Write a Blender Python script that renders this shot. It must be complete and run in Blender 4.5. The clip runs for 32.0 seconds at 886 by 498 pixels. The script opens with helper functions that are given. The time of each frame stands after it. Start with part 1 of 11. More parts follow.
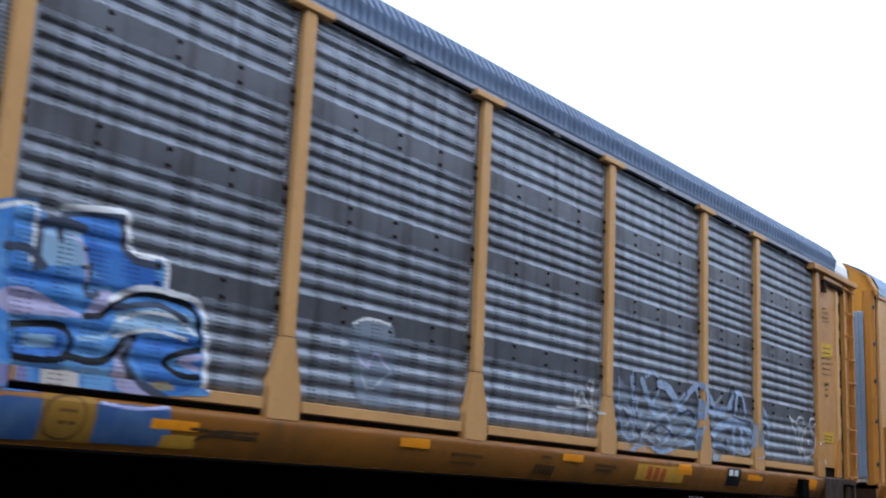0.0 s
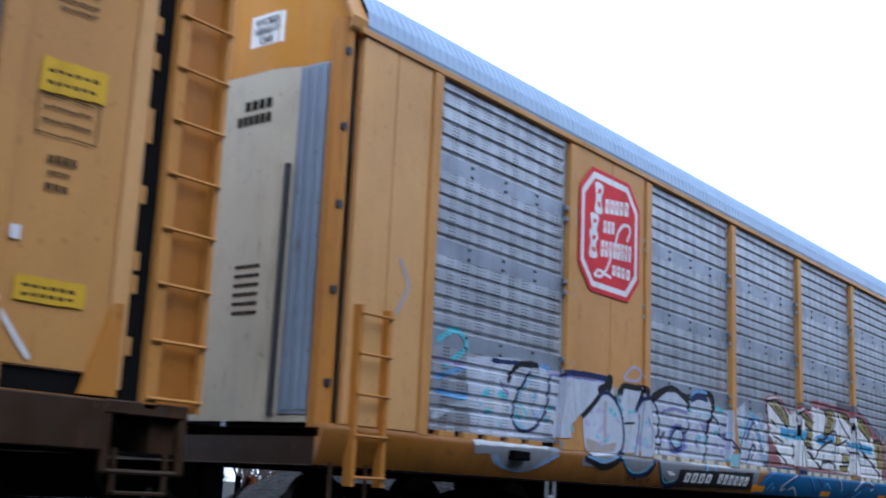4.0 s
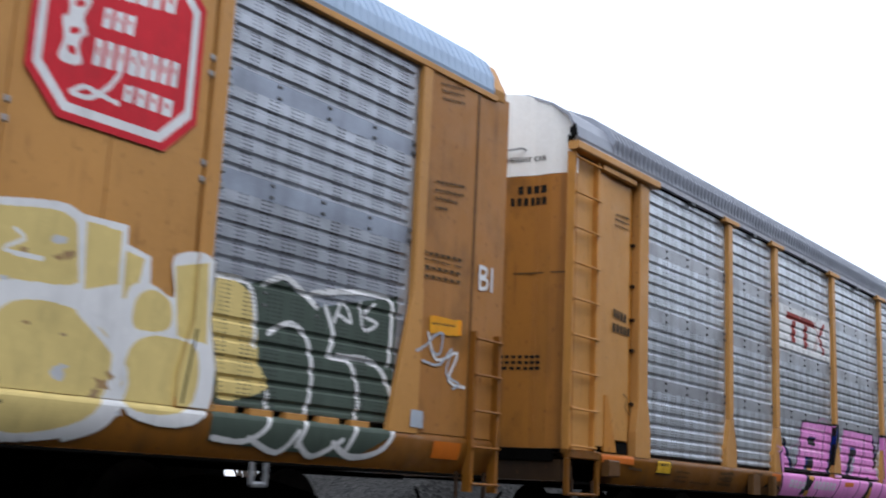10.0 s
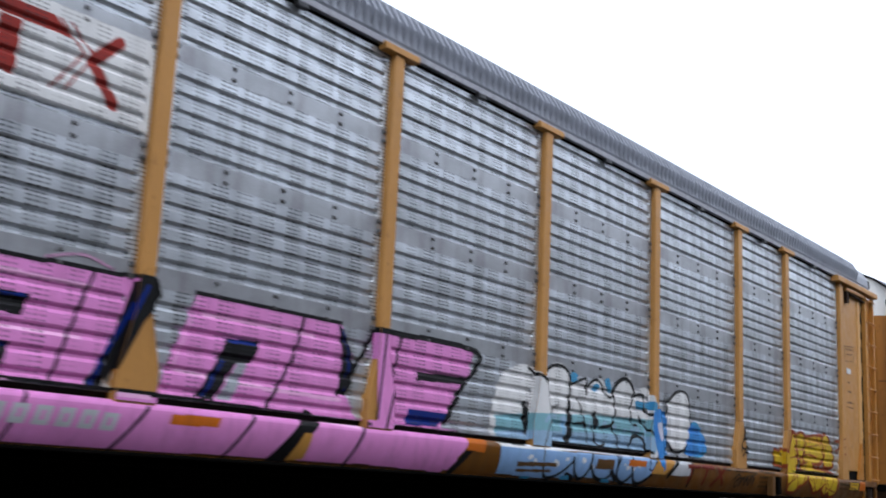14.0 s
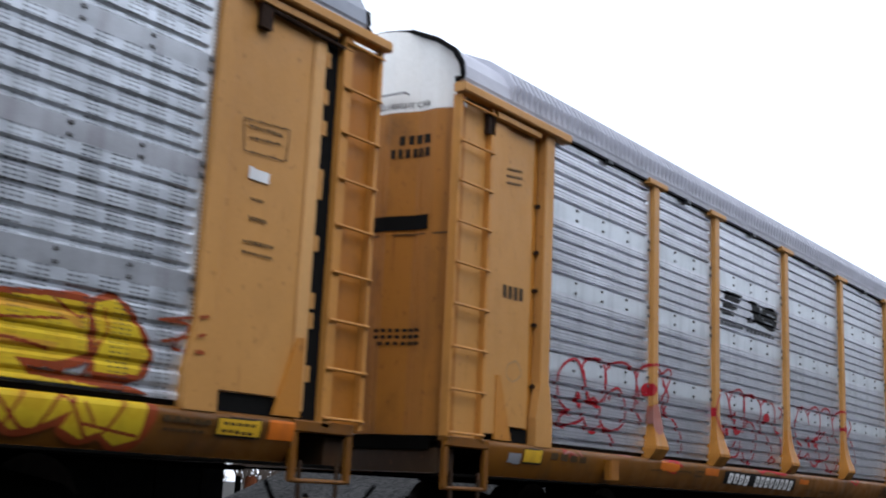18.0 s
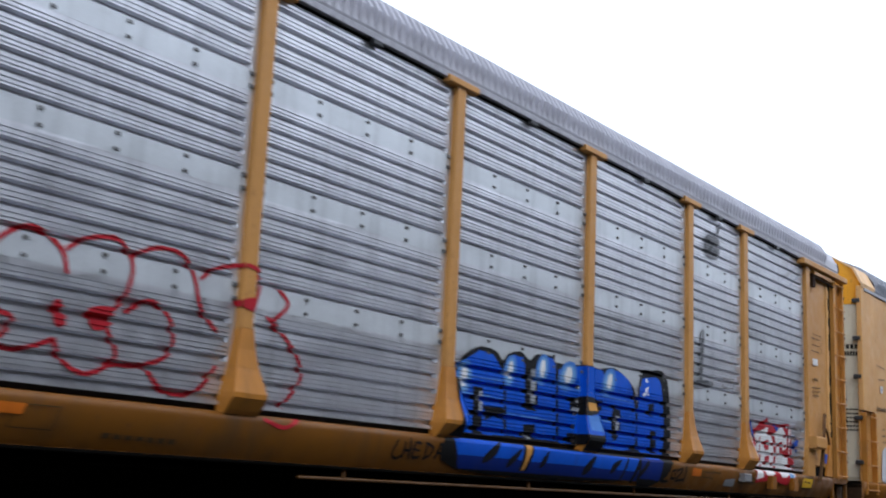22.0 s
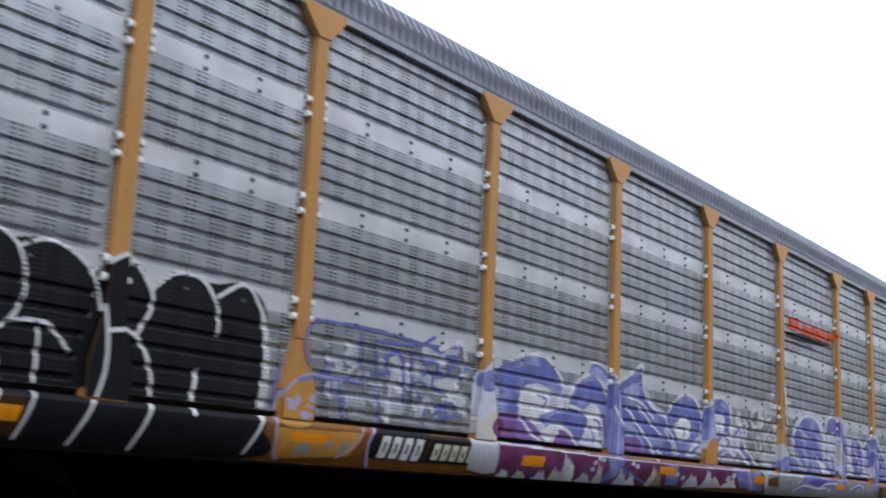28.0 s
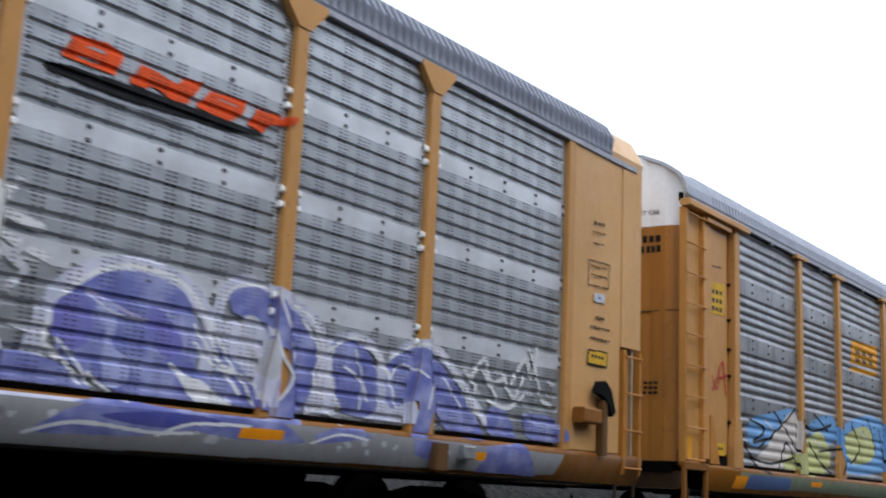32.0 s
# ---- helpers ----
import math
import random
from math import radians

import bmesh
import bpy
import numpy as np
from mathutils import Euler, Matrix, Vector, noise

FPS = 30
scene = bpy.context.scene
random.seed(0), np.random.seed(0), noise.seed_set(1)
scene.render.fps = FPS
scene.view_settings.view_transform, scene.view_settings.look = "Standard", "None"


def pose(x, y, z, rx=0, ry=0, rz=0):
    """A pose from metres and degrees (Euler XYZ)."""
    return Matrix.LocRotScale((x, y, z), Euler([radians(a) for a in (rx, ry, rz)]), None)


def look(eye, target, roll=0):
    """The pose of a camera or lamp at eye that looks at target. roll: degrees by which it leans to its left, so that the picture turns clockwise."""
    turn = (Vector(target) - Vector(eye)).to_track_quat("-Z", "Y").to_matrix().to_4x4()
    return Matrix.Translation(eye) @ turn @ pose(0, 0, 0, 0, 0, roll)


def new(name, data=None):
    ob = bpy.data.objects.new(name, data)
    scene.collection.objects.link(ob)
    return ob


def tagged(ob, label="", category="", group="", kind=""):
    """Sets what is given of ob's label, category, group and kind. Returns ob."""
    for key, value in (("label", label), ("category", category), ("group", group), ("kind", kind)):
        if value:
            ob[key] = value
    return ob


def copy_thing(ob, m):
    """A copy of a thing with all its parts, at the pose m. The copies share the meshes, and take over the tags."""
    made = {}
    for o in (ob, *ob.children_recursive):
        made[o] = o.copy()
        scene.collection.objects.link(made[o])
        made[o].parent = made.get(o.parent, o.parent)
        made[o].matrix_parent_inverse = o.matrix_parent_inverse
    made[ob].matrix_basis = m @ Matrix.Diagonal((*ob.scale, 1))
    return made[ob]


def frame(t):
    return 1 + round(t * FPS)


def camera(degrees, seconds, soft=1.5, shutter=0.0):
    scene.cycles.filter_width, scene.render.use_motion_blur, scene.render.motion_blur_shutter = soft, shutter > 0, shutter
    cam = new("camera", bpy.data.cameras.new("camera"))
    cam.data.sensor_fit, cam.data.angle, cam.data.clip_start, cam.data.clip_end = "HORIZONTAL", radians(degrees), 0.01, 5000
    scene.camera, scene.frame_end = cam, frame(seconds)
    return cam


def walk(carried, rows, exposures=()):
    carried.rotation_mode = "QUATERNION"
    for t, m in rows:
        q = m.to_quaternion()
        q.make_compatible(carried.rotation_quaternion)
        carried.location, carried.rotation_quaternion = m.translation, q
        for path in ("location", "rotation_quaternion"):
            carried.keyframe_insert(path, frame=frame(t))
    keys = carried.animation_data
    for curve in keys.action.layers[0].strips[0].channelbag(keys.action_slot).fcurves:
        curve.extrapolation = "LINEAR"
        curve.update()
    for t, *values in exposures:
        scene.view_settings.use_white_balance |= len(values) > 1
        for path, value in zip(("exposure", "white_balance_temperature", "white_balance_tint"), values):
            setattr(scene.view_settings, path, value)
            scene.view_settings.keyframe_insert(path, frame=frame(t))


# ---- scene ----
# The camera stands still beside the track; the train rolls past it towards -x.
EYE_Z = 1.5                    # lens above the ground
RAIL_Z = 0.8                   # rail head above the ground
SIDE_Y = 7.04                  # the cars' near side
HALF_W = 1.52                  # half a car's width
ZB = EYE_Z - RAIL_Z            # heights below are given from the lens; + ZB turns them into car space
cam = camera(41.69, 32.0, soft=1.95, shutter=0.4)
STAND = pose(0, 0, EYE_Z, 90 + 11.74, -2.61, -53.32)
walk(cam, [(0, STAND), (32, STAND)], [(0, 0.27, 5950, 10), (3, 0.27, 5650, 10), (6.1, 0.27, 5450, 10), (7, 0.27, 6200, 10), (8, 0.27, 6500, 10), (10, 0.27, 6550, 10), (32, 0.27, 6480, 10)])

# ---- light ----
world = bpy.data.worlds.new("overcast_sky")
scene.world = world
world.use_nodes = True
wn = world.node_tree
sky = wn.nodes.new("ShaderNodeTexSky")
sky.sky_type, sky.sun_disc = "NISHITA", False
sky.sun_elevation, sky.sun_rotation = radians(48), radians(200)
cloud = wn.nodes.new("ShaderNodeMix")
cloud.data_type = "RGBA"
cloud.inputs[0].default_value = 0.9
cloud.inputs[7].default_value = (8.4, 9.2, 10.7, 1)
wn.links.new(sky.outputs[0], cloud.inputs[6])
bg = wn.nodes["Background"]
bg.inputs[1].default_value = 0.15
wn.links.new(cloud.outputs[2], bg.inputs[0])
sun = new("sun", bpy.data.lights.new("sun", "SUN"))
sun.data.energy, sun.data.angle, sun.data.color = 0.8, radians(25), (1.0, 0.98, 0.96)
sun.matrix_world = look((0, 0, 30), (9, 22, 0))


# ---- materials ----
def lin(r, g, b):
    return tuple(((c / 255 + 0.055) / 1.055) ** 2.4 if c > 10 else c / 255 / 12.92 for c in (r, g, b)) + (1,)


class Nodes:
    """A few shorthands for node trees."""

    def __init__(self, name):
        self.mat = bpy.data.materials.new(name)
        self.mat.use_nodes = True
        self.tree = self.mat.node_tree
        self.bsdf = self.tree.nodes["Principled BSDF"]
        self.coord = self.tree.nodes.new("ShaderNodeTexCoord").outputs["Object"]

    def put(self, socket, value):
        if isinstance(value, bpy.types.NodeSocket):
            self.tree.links.new(value, socket)
        else:
            socket.default_value = value

    def noise(self, scale, stretch=(1, 1, 1), detail=4, vec=None):
        m = self.tree.nodes.new("ShaderNodeMapping")
        self.put(m.inputs[0], vec or self.coord)
        m.inputs[3].default_value = stretch
        n = self.tree.nodes.new("ShaderNodeTexNoise")
        self.put(n.inputs["Vector"], m.outputs[0])
        n.inputs["Scale"].default_value, n.inputs["Detail"].default_value = scale, detail
        return n.outputs[0]

    def ramp(self, fac, lo, hi, a=0.0, b=1.0):
        n = self.tree.nodes.new("ShaderNodeMapRange")
        for i, v in enumerate((fac, lo, hi, a, b)):
            self.put(n.inputs[i], v)
        return n.outputs[0]

    def mix(self, fac, a, b):
        n = self.tree.nodes.new("ShaderNodeMix")
        n.data_type = "RGBA"
        self.put(n.inputs[0], fac), self.put(n.inputs[6], a), self.put(n.inputs[7], b)
        return n.outputs[2]

    def math(self, op, a, b=0.0):
        n = self.tree.nodes.new("ShaderNodeMath")
        n.operation = op
        self.put(n.inputs[0], a), self.put(n.inputs[1], b)
        return n.outputs[0]

    def xyz(self):
        n = self.tree.nodes.new("ShaderNodeSeparateXYZ")
        self.put(n.inputs[0], self.coord)
        return n.outputs

    def rand(self):
        return self.tree.nodes.new("ShaderNodeObjectInfo").outputs["Random"]

    def bump(self, height, strength, distance):
        n = self.tree.nodes.new("ShaderNodeBump")
        n.inputs["Strength"].default_value, n.inputs["Distance"].default_value = strength, distance
        self.put(n.inputs["Height"], height)
        self.put(self.bsdf.inputs["Normal"], n.outputs[0])

    def done(self, color, rough, metal=0.0, spec=0.5):
        self.put(self.bsdf.inputs["Base Color"], color)
        self.put(self.bsdf.inputs["Roughness"], rough)
        self.put(self.bsdf.inputs["Metallic"], metal)
        self.put(self.bsdf.inputs["Specular IOR Level"], spec)
        return self.mat


def steel_sheet(name, tone, dirt, perforated, streak=0.5, metal=0.6, rough=0.42, mottle=0.7):
    """Galvanised sheet: spangle, run-down streaks, road grime, and rows of small slots where it is perforated."""
    n = Nodes(name)
    x, _, z = n.xyz()
    c = n.mix(n.ramp(n.noise(2.2, (1, 1, 1.6)), 0.35, 0.68), tone, tuple(v * mottle for v in tone[:3]) + (1,))
    c = n.mix(n.math("MULTIPLY", n.ramp(n.noise(5, (1.6, 1, 0.12), 5), 0.48, 0.75), streak), c, dirt)
    c = n.mix(n.ramp(n.noise(55, (1, 1, 1), 2), 0.42, 0.75, 0.0, 0.16), c, tuple(min(1, v * 1.35) for v in tone[:3]) + (1,))
    c = n.mix(n.ramp(n.rand(), 0, 1, 0.0, 0.22), c, dirt)
    if perforated:
        row = n.math("LESS_THAN", n.math("FRACT", n.math("DIVIDE", z, 0.036)), 0.42)
        hole = n.math("LESS_THAN", n.math("FRACT", n.math("DIVIDE", x, 0.068)), 0.6)
        group = n.math("LESS_THAN", n.math("FRACT", n.math("DIVIDE", n.math("ADD", x, 0.05), 0.29)), perforated)
        slot = n.math("MULTIPLY", n.math("MULTIPLY", row, hole), group)
        slot = n.math("MULTIPLY", slot, n.ramp(n.noise(3, (1, 1, 1), 2), 0.35, 0.6, 0.45, 0.95))
        c = n.mix(slot, c, (0.02, 0.022, 0.026, 1))
    n.bump(n.noise(4, (1, 1, 1), 1), 0.03, 0.01)
    return n.done(c, n.ramp(n.noise(8, (1, 1, 1), 3), 0.3, 0.7, rough - 0.1, rough + 0.1), metal)


def painted(name, tone, rust=0.35, rough=0.5, streak=0.3):
    """Old paint on steel: fading, soot running down, rust freckles and rust bleeding from them."""
    n = Nodes(name)
    dim = lambda f: tuple(min(1, v * f) for v in tone[:3]) + (1,)
    c = n.mix(n.ramp(n.noise(0.7, (1, 1, 0.7), 4), 0.3, 0.72), dim(1.06), dim(0.8))
    c = n.mix(n.ramp(n.noise(26, (1, 1, 1), 4), 0.4, 0.75, 0.0, 0.25), c, dim(1.14))
    runs = n.math("MULTIPLY", n.ramp(n.noise(4.5, (1.5, 1.5, 0.06), 2), 0.5, 0.8), n.ramp(n.noise(1.1, (1, 1, 1), 3), 0.42, 0.7))
    c = n.mix(n.math("MULTIPLY", runs, streak * 0.8), c, (0.045, 0.03, 0.016, 1))
    c = n.mix(n.ramp(n.noise(2.2, (1, 1, 0.7), 7), 0.55, 0.8, 0.0, 0.8 * streak), c, (0.07, 0.038, 0.014, 1))
    drips = n.math("MULTIPLY", n.ramp(n.noise(9, (1.6, 1.6, 0.14), 3), 0.58, 0.74), n.ramp(n.noise(3.5, (1, 1, 1), 3), 0.5, 0.65))
    c = n.mix(n.math("MULTIPLY", drips, min(1.0, rust * 1.3)), c, (0.14, 0.05, 0.018, 1))
    c = n.mix(n.ramp(n.noise(15, (1, 1, 0.7), 6), 0.63, 0.72, 0.0, rust), c, (0.1, 0.036, 0.014, 1))
    n.bump(n.noise(3.0, (1, 1, 1), 2), 0.12, 0.03)
    return n.done(c, n.ramp(n.noise(5), 0.3, 0.7, rough - 0.12, rough + 0.12), 0.0, 0.3)


def plain(name, tone, rough=0.6, metal=0.0, grain=0.2, scale=12.0, spec=0.4):
    n = Nodes(name)
    dark = tuple(v * (1 - grain) for v in tone[:3]) + (1,)
    c = n.mix(n.ramp(n.noise(scale, (1, 1, 1), 5), 0.35, 0.7), tone, dark)
    return n.done(c, rough, metal, spec)


def spray(name, tone, cover=1.0, slots=False, second=None):
    """Spray paint: uneven cover over the metal below."""
    n = Nodes(name)
    under = (0.26, 0.28, 0.3, 1)
    c = tone
    if second:
        # airbrushed: one tone fades into another in soft clouds
        c = n.mix(n.ramp(n.noise(3.2, (1, 1, 1.7), 3), 0.42, 0.66, 0.0, 0.85), c, second)
    c = n.mix(n.ramp(n.noise(5, (1, 1, 0.8), 5), 0.3, 0.75, (1 - cover) * 0.5, (1 - cover) * 1.6 + 0.015), c, under)
    c = n.mix(n.ramp(n.noise(1.7, (1, 1, 0.4), 4), 0.42, 0.72, 0.0, 0.35), c, tuple(v * 0.55 for v in tone[:3]) + (1,))
    c = n.mix(n.ramp(n.noise(9, (1, 1, 0.3), 5), 0.5, 0.75, 0.0, 0.28), c, tuple(v * 0.3 + 0.02 for v in tone[:3]) + (1,))
    c = n.mix(n.ramp(n.noise(13, (1, 1, 1), 3), 0.5, 0.75, 0.0, 0.22), c, tuple(min(0.9, v * 1.35 + 0.008) for v in tone[:3]) + (1,))
    if slots:
        x, _, z = n.xyz()
        slot = n.math("MULTIPLY", n.math("LESS_THAN", n.math("FRACT", n.math("DIVIDE", z, 0.036)), 0.4),
                      n.math("LESS_THAN", n.math("FRACT", n.math("DIVIDE", x, 0.068)), 0.56))
        slot = n.math("MULTIPLY", slot, n.math("LESS_THAN", n.math("FRACT", n.math("DIVIDE", x, 0.29)), 0.6))
        slot = n.math("MULTIPLY", slot, n.ramp(n.noise(2.5, (1, 1, 1), 2), 0.38, 0.6, 0.2, 0.85))
        c = n.mix(slot, c, (0.03, 0.03, 0.035, 1))
    return n.done(c, 0.55, 0.0, 0.15)


OCHRE = painted("ochre_paint", lin(190, 138, 76), streak=0.14)
OCHRE_PALE = painted("pale_ochre_paint", lin(204, 156, 98), 0.2, streak=0.12)
OCHRE_DEEP = painted("deep_ochre_paint", lin(182, 121, 48), 0.35, streak=0.5)
LADDER = painted("ladder_ochre_paint", lin(190, 132, 62), 0.35, streak=0.4)
SOOTY = painted("sooty_ochre_paint", lin(168, 106, 36), 0.35, streak=0.7)
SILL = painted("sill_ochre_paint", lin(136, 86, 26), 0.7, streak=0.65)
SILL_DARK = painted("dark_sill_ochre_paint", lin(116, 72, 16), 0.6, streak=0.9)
BROWN = painted("brown_primer", lin(96, 66, 34), 0.8)
WHITE = painted("white_paint", lin(246, 246, 243), 0.06, streak=0.08)
CREAM = painted("cream_paint", lin(206, 198, 176), 0.3, streak=0.3)
AMBER = painted("amber_paint", lin(236, 162, 30), 0.2, streak=0.2)
AMBER_DULL = painted("dull_amber_paint", lin(206, 140, 44), 0.25, streak=0.25)
CAP_TAN = painted("bleached_tan_paint", lin(226, 186, 140), 0.2, streak=0.15)
BLUEGREY = painted("galvanised_door_paint", lin(140, 154, 170), 0.35, streak=0.35)
BLACK = plain("black_rubber", (0.008, 0.008, 0.008, 1), 0.8, spec=0.05)
# Near-black base: the deep shade below the cars is put into this colour
FRAME = plain("shade_black_underframe", (0.004, 0.0037, 0.0034, 1), 0.95, 0.0, 0.5, 6, 0.03)
WHEEL = plain("wheel_steel", (0.06, 0.05, 0.045, 1), 0.55, 0.6, 0.4)
RUSTY = plain("rusty_bolt", (0.035, 0.02, 0.014, 1), 0.8, 0.0, 0.5, 30, 0.1)
DULLBOLT = plain("dull_bolt", (0.16, 0.16, 0.165, 1), 0.6, 0.4, 0.4, 30)
ZINC = plain("zinc_fitting", (0.36, 0.37, 0.39, 1), 0.45, 0.6, 0.3)
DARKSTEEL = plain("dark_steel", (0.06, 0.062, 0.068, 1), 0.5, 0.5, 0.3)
# Brown primer darkened: shade between and below the cars is put into it
SHADEBROWN = painted("shade_brown_steel", lin(50, 33, 18), 0.6, streak=0.8)
AGED_CREAM = painted("aged_cream_paint", lin(176, 168, 146), 0.4, streak=0.5)
WORN = painted("worn_ochre_paint", lin(164, 112, 56), 0.5, streak=0.9)
# Ochre darkened for the shade between cars, with streaks and rust over it
DOOR_OCHRE = painted("shade_toned_door_paint", lin(168, 110, 44), 0.4, streak=0.9)
TOPRAIL = plain("grey_top_rail", (0.36, 0.36, 0.4, 1), 0.5, 0.5, 0.3)


# ---- mesh helpers ----
class Mesh:
    """Collects boxes, prisms and tubes into one mesh."""

    def __init__(self):
        self.v, self.f, self.m = [], [], []

    def face(self, *pts, mat=0):
        k = len(self.v)
        self.v += [tuple(p) for p in pts]
        self.f.append(tuple(range(k, k + len(pts))))
        self.m.append(mat)

    def ring(self, a, b, mat=0, caps=True):
        """A skin between two loops of equal length, with caps."""
        k, n = len(self.v), len(a)
        self.v += [tuple(p) for p in a] + [tuple(p) for p in b]
        for i in range(n):
            j = (i + 1) % n
            self.f.append((k + i, k + j, k + n + j, k + n + i))
            self.m.append(mat)
        if caps:
            self.f += [tuple(range(k + n - 1, k - 1, -1)), tuple(range(k + n, k + 2 * n))]
            self.m += [mat, mat]

    def box(self, x0, x1, y0, y1, z0, z1, c=0.006, mat=0):
        """A box whose long edges are chamfered."""
        s = (abs(x1 - x0), abs(y1 - y0), abs(z1 - z0))
        c = min(c, 0.3 * min(s))
        ax = s.index(max(s))
        lo, hi = [(x0, y0, z0), (x1, y1, z1)]
        p, q = [i for i in range(3) if i != ax]
        a0, a1, b0, b1 = lo[p], hi[p], lo[q], hi[q]
        loop = [(a0 + c, b0), (a1 - c, b0), (a1, b0 + c), (a1, b1 - c), (a1 - c, b1), (a0 + c, b1), (a0, b1 - c), (a0, b0 + c)]
        out = []
        for w in (lo[ax], hi[ax]):
            pts = []
            for a, b in loop:
                t = [0, 0, 0]
                t[ax], t[p], t[q] = w, a, b
                pts.append(tuple(t))
            out.append(pts)
        self.ring(*out, mat=mat)
        return self

    def prism(self, xz, y0, y1, mat=0):
        """A polygon in x and z, given depth from y0 to y1."""
        self.ring([(x, y0, z) for x, z in xz], [(x, y1, z) for x, z in xz], mat)
        return self

    def tube(self, p, q, r, n=8, mat=0):
        p, q = Vector(p), Vector(q)
        w = (q - p).normalized()
        u = w.orthogonal().normalized()
        t = w.cross(u)
        loops = [[e + r * (math.cos(2 * math.pi * i / n) * u + math.sin(2 * math.pi * i / n) * t) for i in range(n)] for e in (p, q)]
        self.ring(*loops, mat=mat)
        return self

    def hose(self, pts, r, n=6, mat=0):
        for p, q in zip(pts, pts[1:]):
            self.tube(p, q, r, n, mat)
        return self

    def data(self, name, *mats, smooth=False):
        me = bpy.data.meshes.new(name)
        me.from_pydata(self.v, [], self.f)
        for m in mats:
            me.materials.append(m)
        if len(mats) > 1:
            me.polygons.foreach_set("material_index", self.m)
        me.validate()
        bm = bmesh.new()
        bm.from_mesh(me)
        bmesh.ops.recalc_face_normals(bm, faces=bm.faces)
        bm.to_mesh(me)
        bm.free()
        if smooth:
            me.polygons.foreach_set("use_smooth", [True] * len(me.polygons))
        return me


def part(name, mesh, mat, parent, label="", at=None):
    """Links a mesh as one part of a thing."""
    me = mesh if isinstance(mesh, bpy.types.Mesh) else mesh.data(name, *(mat if isinstance(mat, tuple) else (mat,)))
    ob = new(name, me)
    ob.parent = parent
    if at:
        ob.location = at
    return tagged(ob, label)


# ---- rail cars ----
POSTS = (-9.1, -7.1, -4.26, -1.42, 1.42, 4.26, 7.1, 9.1)   # post lines from the car's centre
MESH_END = 11.78
SEAMS = (0.60, 1.44, 2.38, 3.28, 4.28)                       # edges of the stacked sheets, from the lens
SILL_TOP, SILL_LOW = 0.545, 0.165
# heights and depths down the face of the rolled sill
SILL_FACE = tuple((0.165 + 0.0254 * k, 0.115 * (1 - k / 13) ** 1.9 - 0.006) for k in range(14)) + ((0.515, 0.002), (0.53, 0.014), (0.545, 0.05))
POST_W = 0.078                                               # half the width of a post
SHEET_D = 0.07                                               # the sheets stand this far behind the posts' faces
NEAR = -HALF_W


def profile(style, k):
    """Breaks (height, depth) of sheet k: a flat band at its foot, then ribs; a style is band, ribs, depth and the breaks of one rib."""
    band, ribs, depth, cell = style
    z0, z1 = SEAMS[k], SEAMS[k + 1]
    lead = 0.03 if k == 0 else band
    out = [(z0, SHEET_D), (z0 + lead, SHEET_D)]
    pitch = (z1 - 0.02 - z0 - lead) / ribs
    for r in range(ribs):
        out += [(z0 + lead + pitch * (r + f), SHEET_D + depth * d) for f, d in cell]
    out.append((z1, SHEET_D))
    return out


def depth_at(breaks, z):
    for (za, da), (zb, db) in zip(breaks, breaks[1:]):
        if za <= z <= zb:
            return da + (db - da) * (z - za) / max(1e-6, zb - za)
    return SHEET_D


def sheet_mesh(style, k, w):
    """One corrugated sheet, its left foot at the origin's x."""
    br = profile(style, k)
    m = Mesh()
    nx = 10
    xs = [0.0, 0.055, 0.085] + [w * i / 6 for i in range(1, 6)] + [w - 0.085, w - 0.055, w]   # the ribs die out before the posts
    wave = random.Random(k * 31 + int(w * 100))
    sag = [[0.0 if i in (0, nx) else wave.uniform(-0.0015, 0.0015) for i in range(nx + 1)] for _ in range(4)]
    for j, (z, d) in enumerate(br):
        for i, x in enumerate(xs):
            m.v.append((x, NEAR + (SHEET_D if i < 2 or i > nx - 2 else d + sag[j % 4][i] * 0.5 + sag[0][i]), z + ZB - (0.006 if j == 0 else 0)))
    for j in range(len(br) - 1):
        for i in range(nx):
            a = j * (nx + 1) + i
            m.f.append((a, a + 1, a + nx + 2, a + nx + 1))
            m.m.append(1 if j == 0 and k else 0)
    # a folded rim gives the sheet its thickness
    for j in range(len(br) - 1):
        for x, s in ((0, 1), (w, -1)):
            (z0, d0), (z1, d1) = br[j], br[j + 1]
            m.face((x, NEAR + SHEET_D, z0 + ZB), (x, NEAR + SHEET_D, z1 + ZB), (x, NEAR + 0.14, z1 + ZB), (x, NEAR + 0.14, z0 + ZB))
    m.face((0, NEAR + SHEET_D, SEAMS[k] + ZB - 0.006), (w, NEAR + SHEET_D, SEAMS[k] + ZB - 0.006),
           (w, NEAR + 0.13, SEAMS[k] + ZB), (0, NEAR + 0.13, SEAMS[k] + ZB))
    return m


def bolt_mesh(style, k, w, n):
    m = Mesh()
    z0, band = SEAMS[k], style[0]
    for i in range(n):
        x = w * (i + 1) / (n + 1)
        for z in (z0 + 0.03, z0 + band - 0.035):
            m.box(x - 0.017, x + 0.017, NEAR + SHEET_D - 0.018, NEAR + SHEET_D + 0.01, z + ZB - 0.014, z + ZB + 0.014, 0.006)
    for z in [z0 + band * f for f in (0.2, 0.8)]:
        for x in (0.04, w - 0.04):
            m.box(x - 0.02, x + 0.02, NEAR + SHEET_D - 0.02, NEAR + SHEET_D + 0.01, z + ZB - 0.02, z + ZB + 0.02, 0.008)
    return m


ROOF = ((0.01, 4.325), (0.0, 4.36), (0.02, 4.50), (0.12, 4.67), (0.36, 4.84), (0.72, 5.0), (1.1, 5.06), (1.52, 5.08))


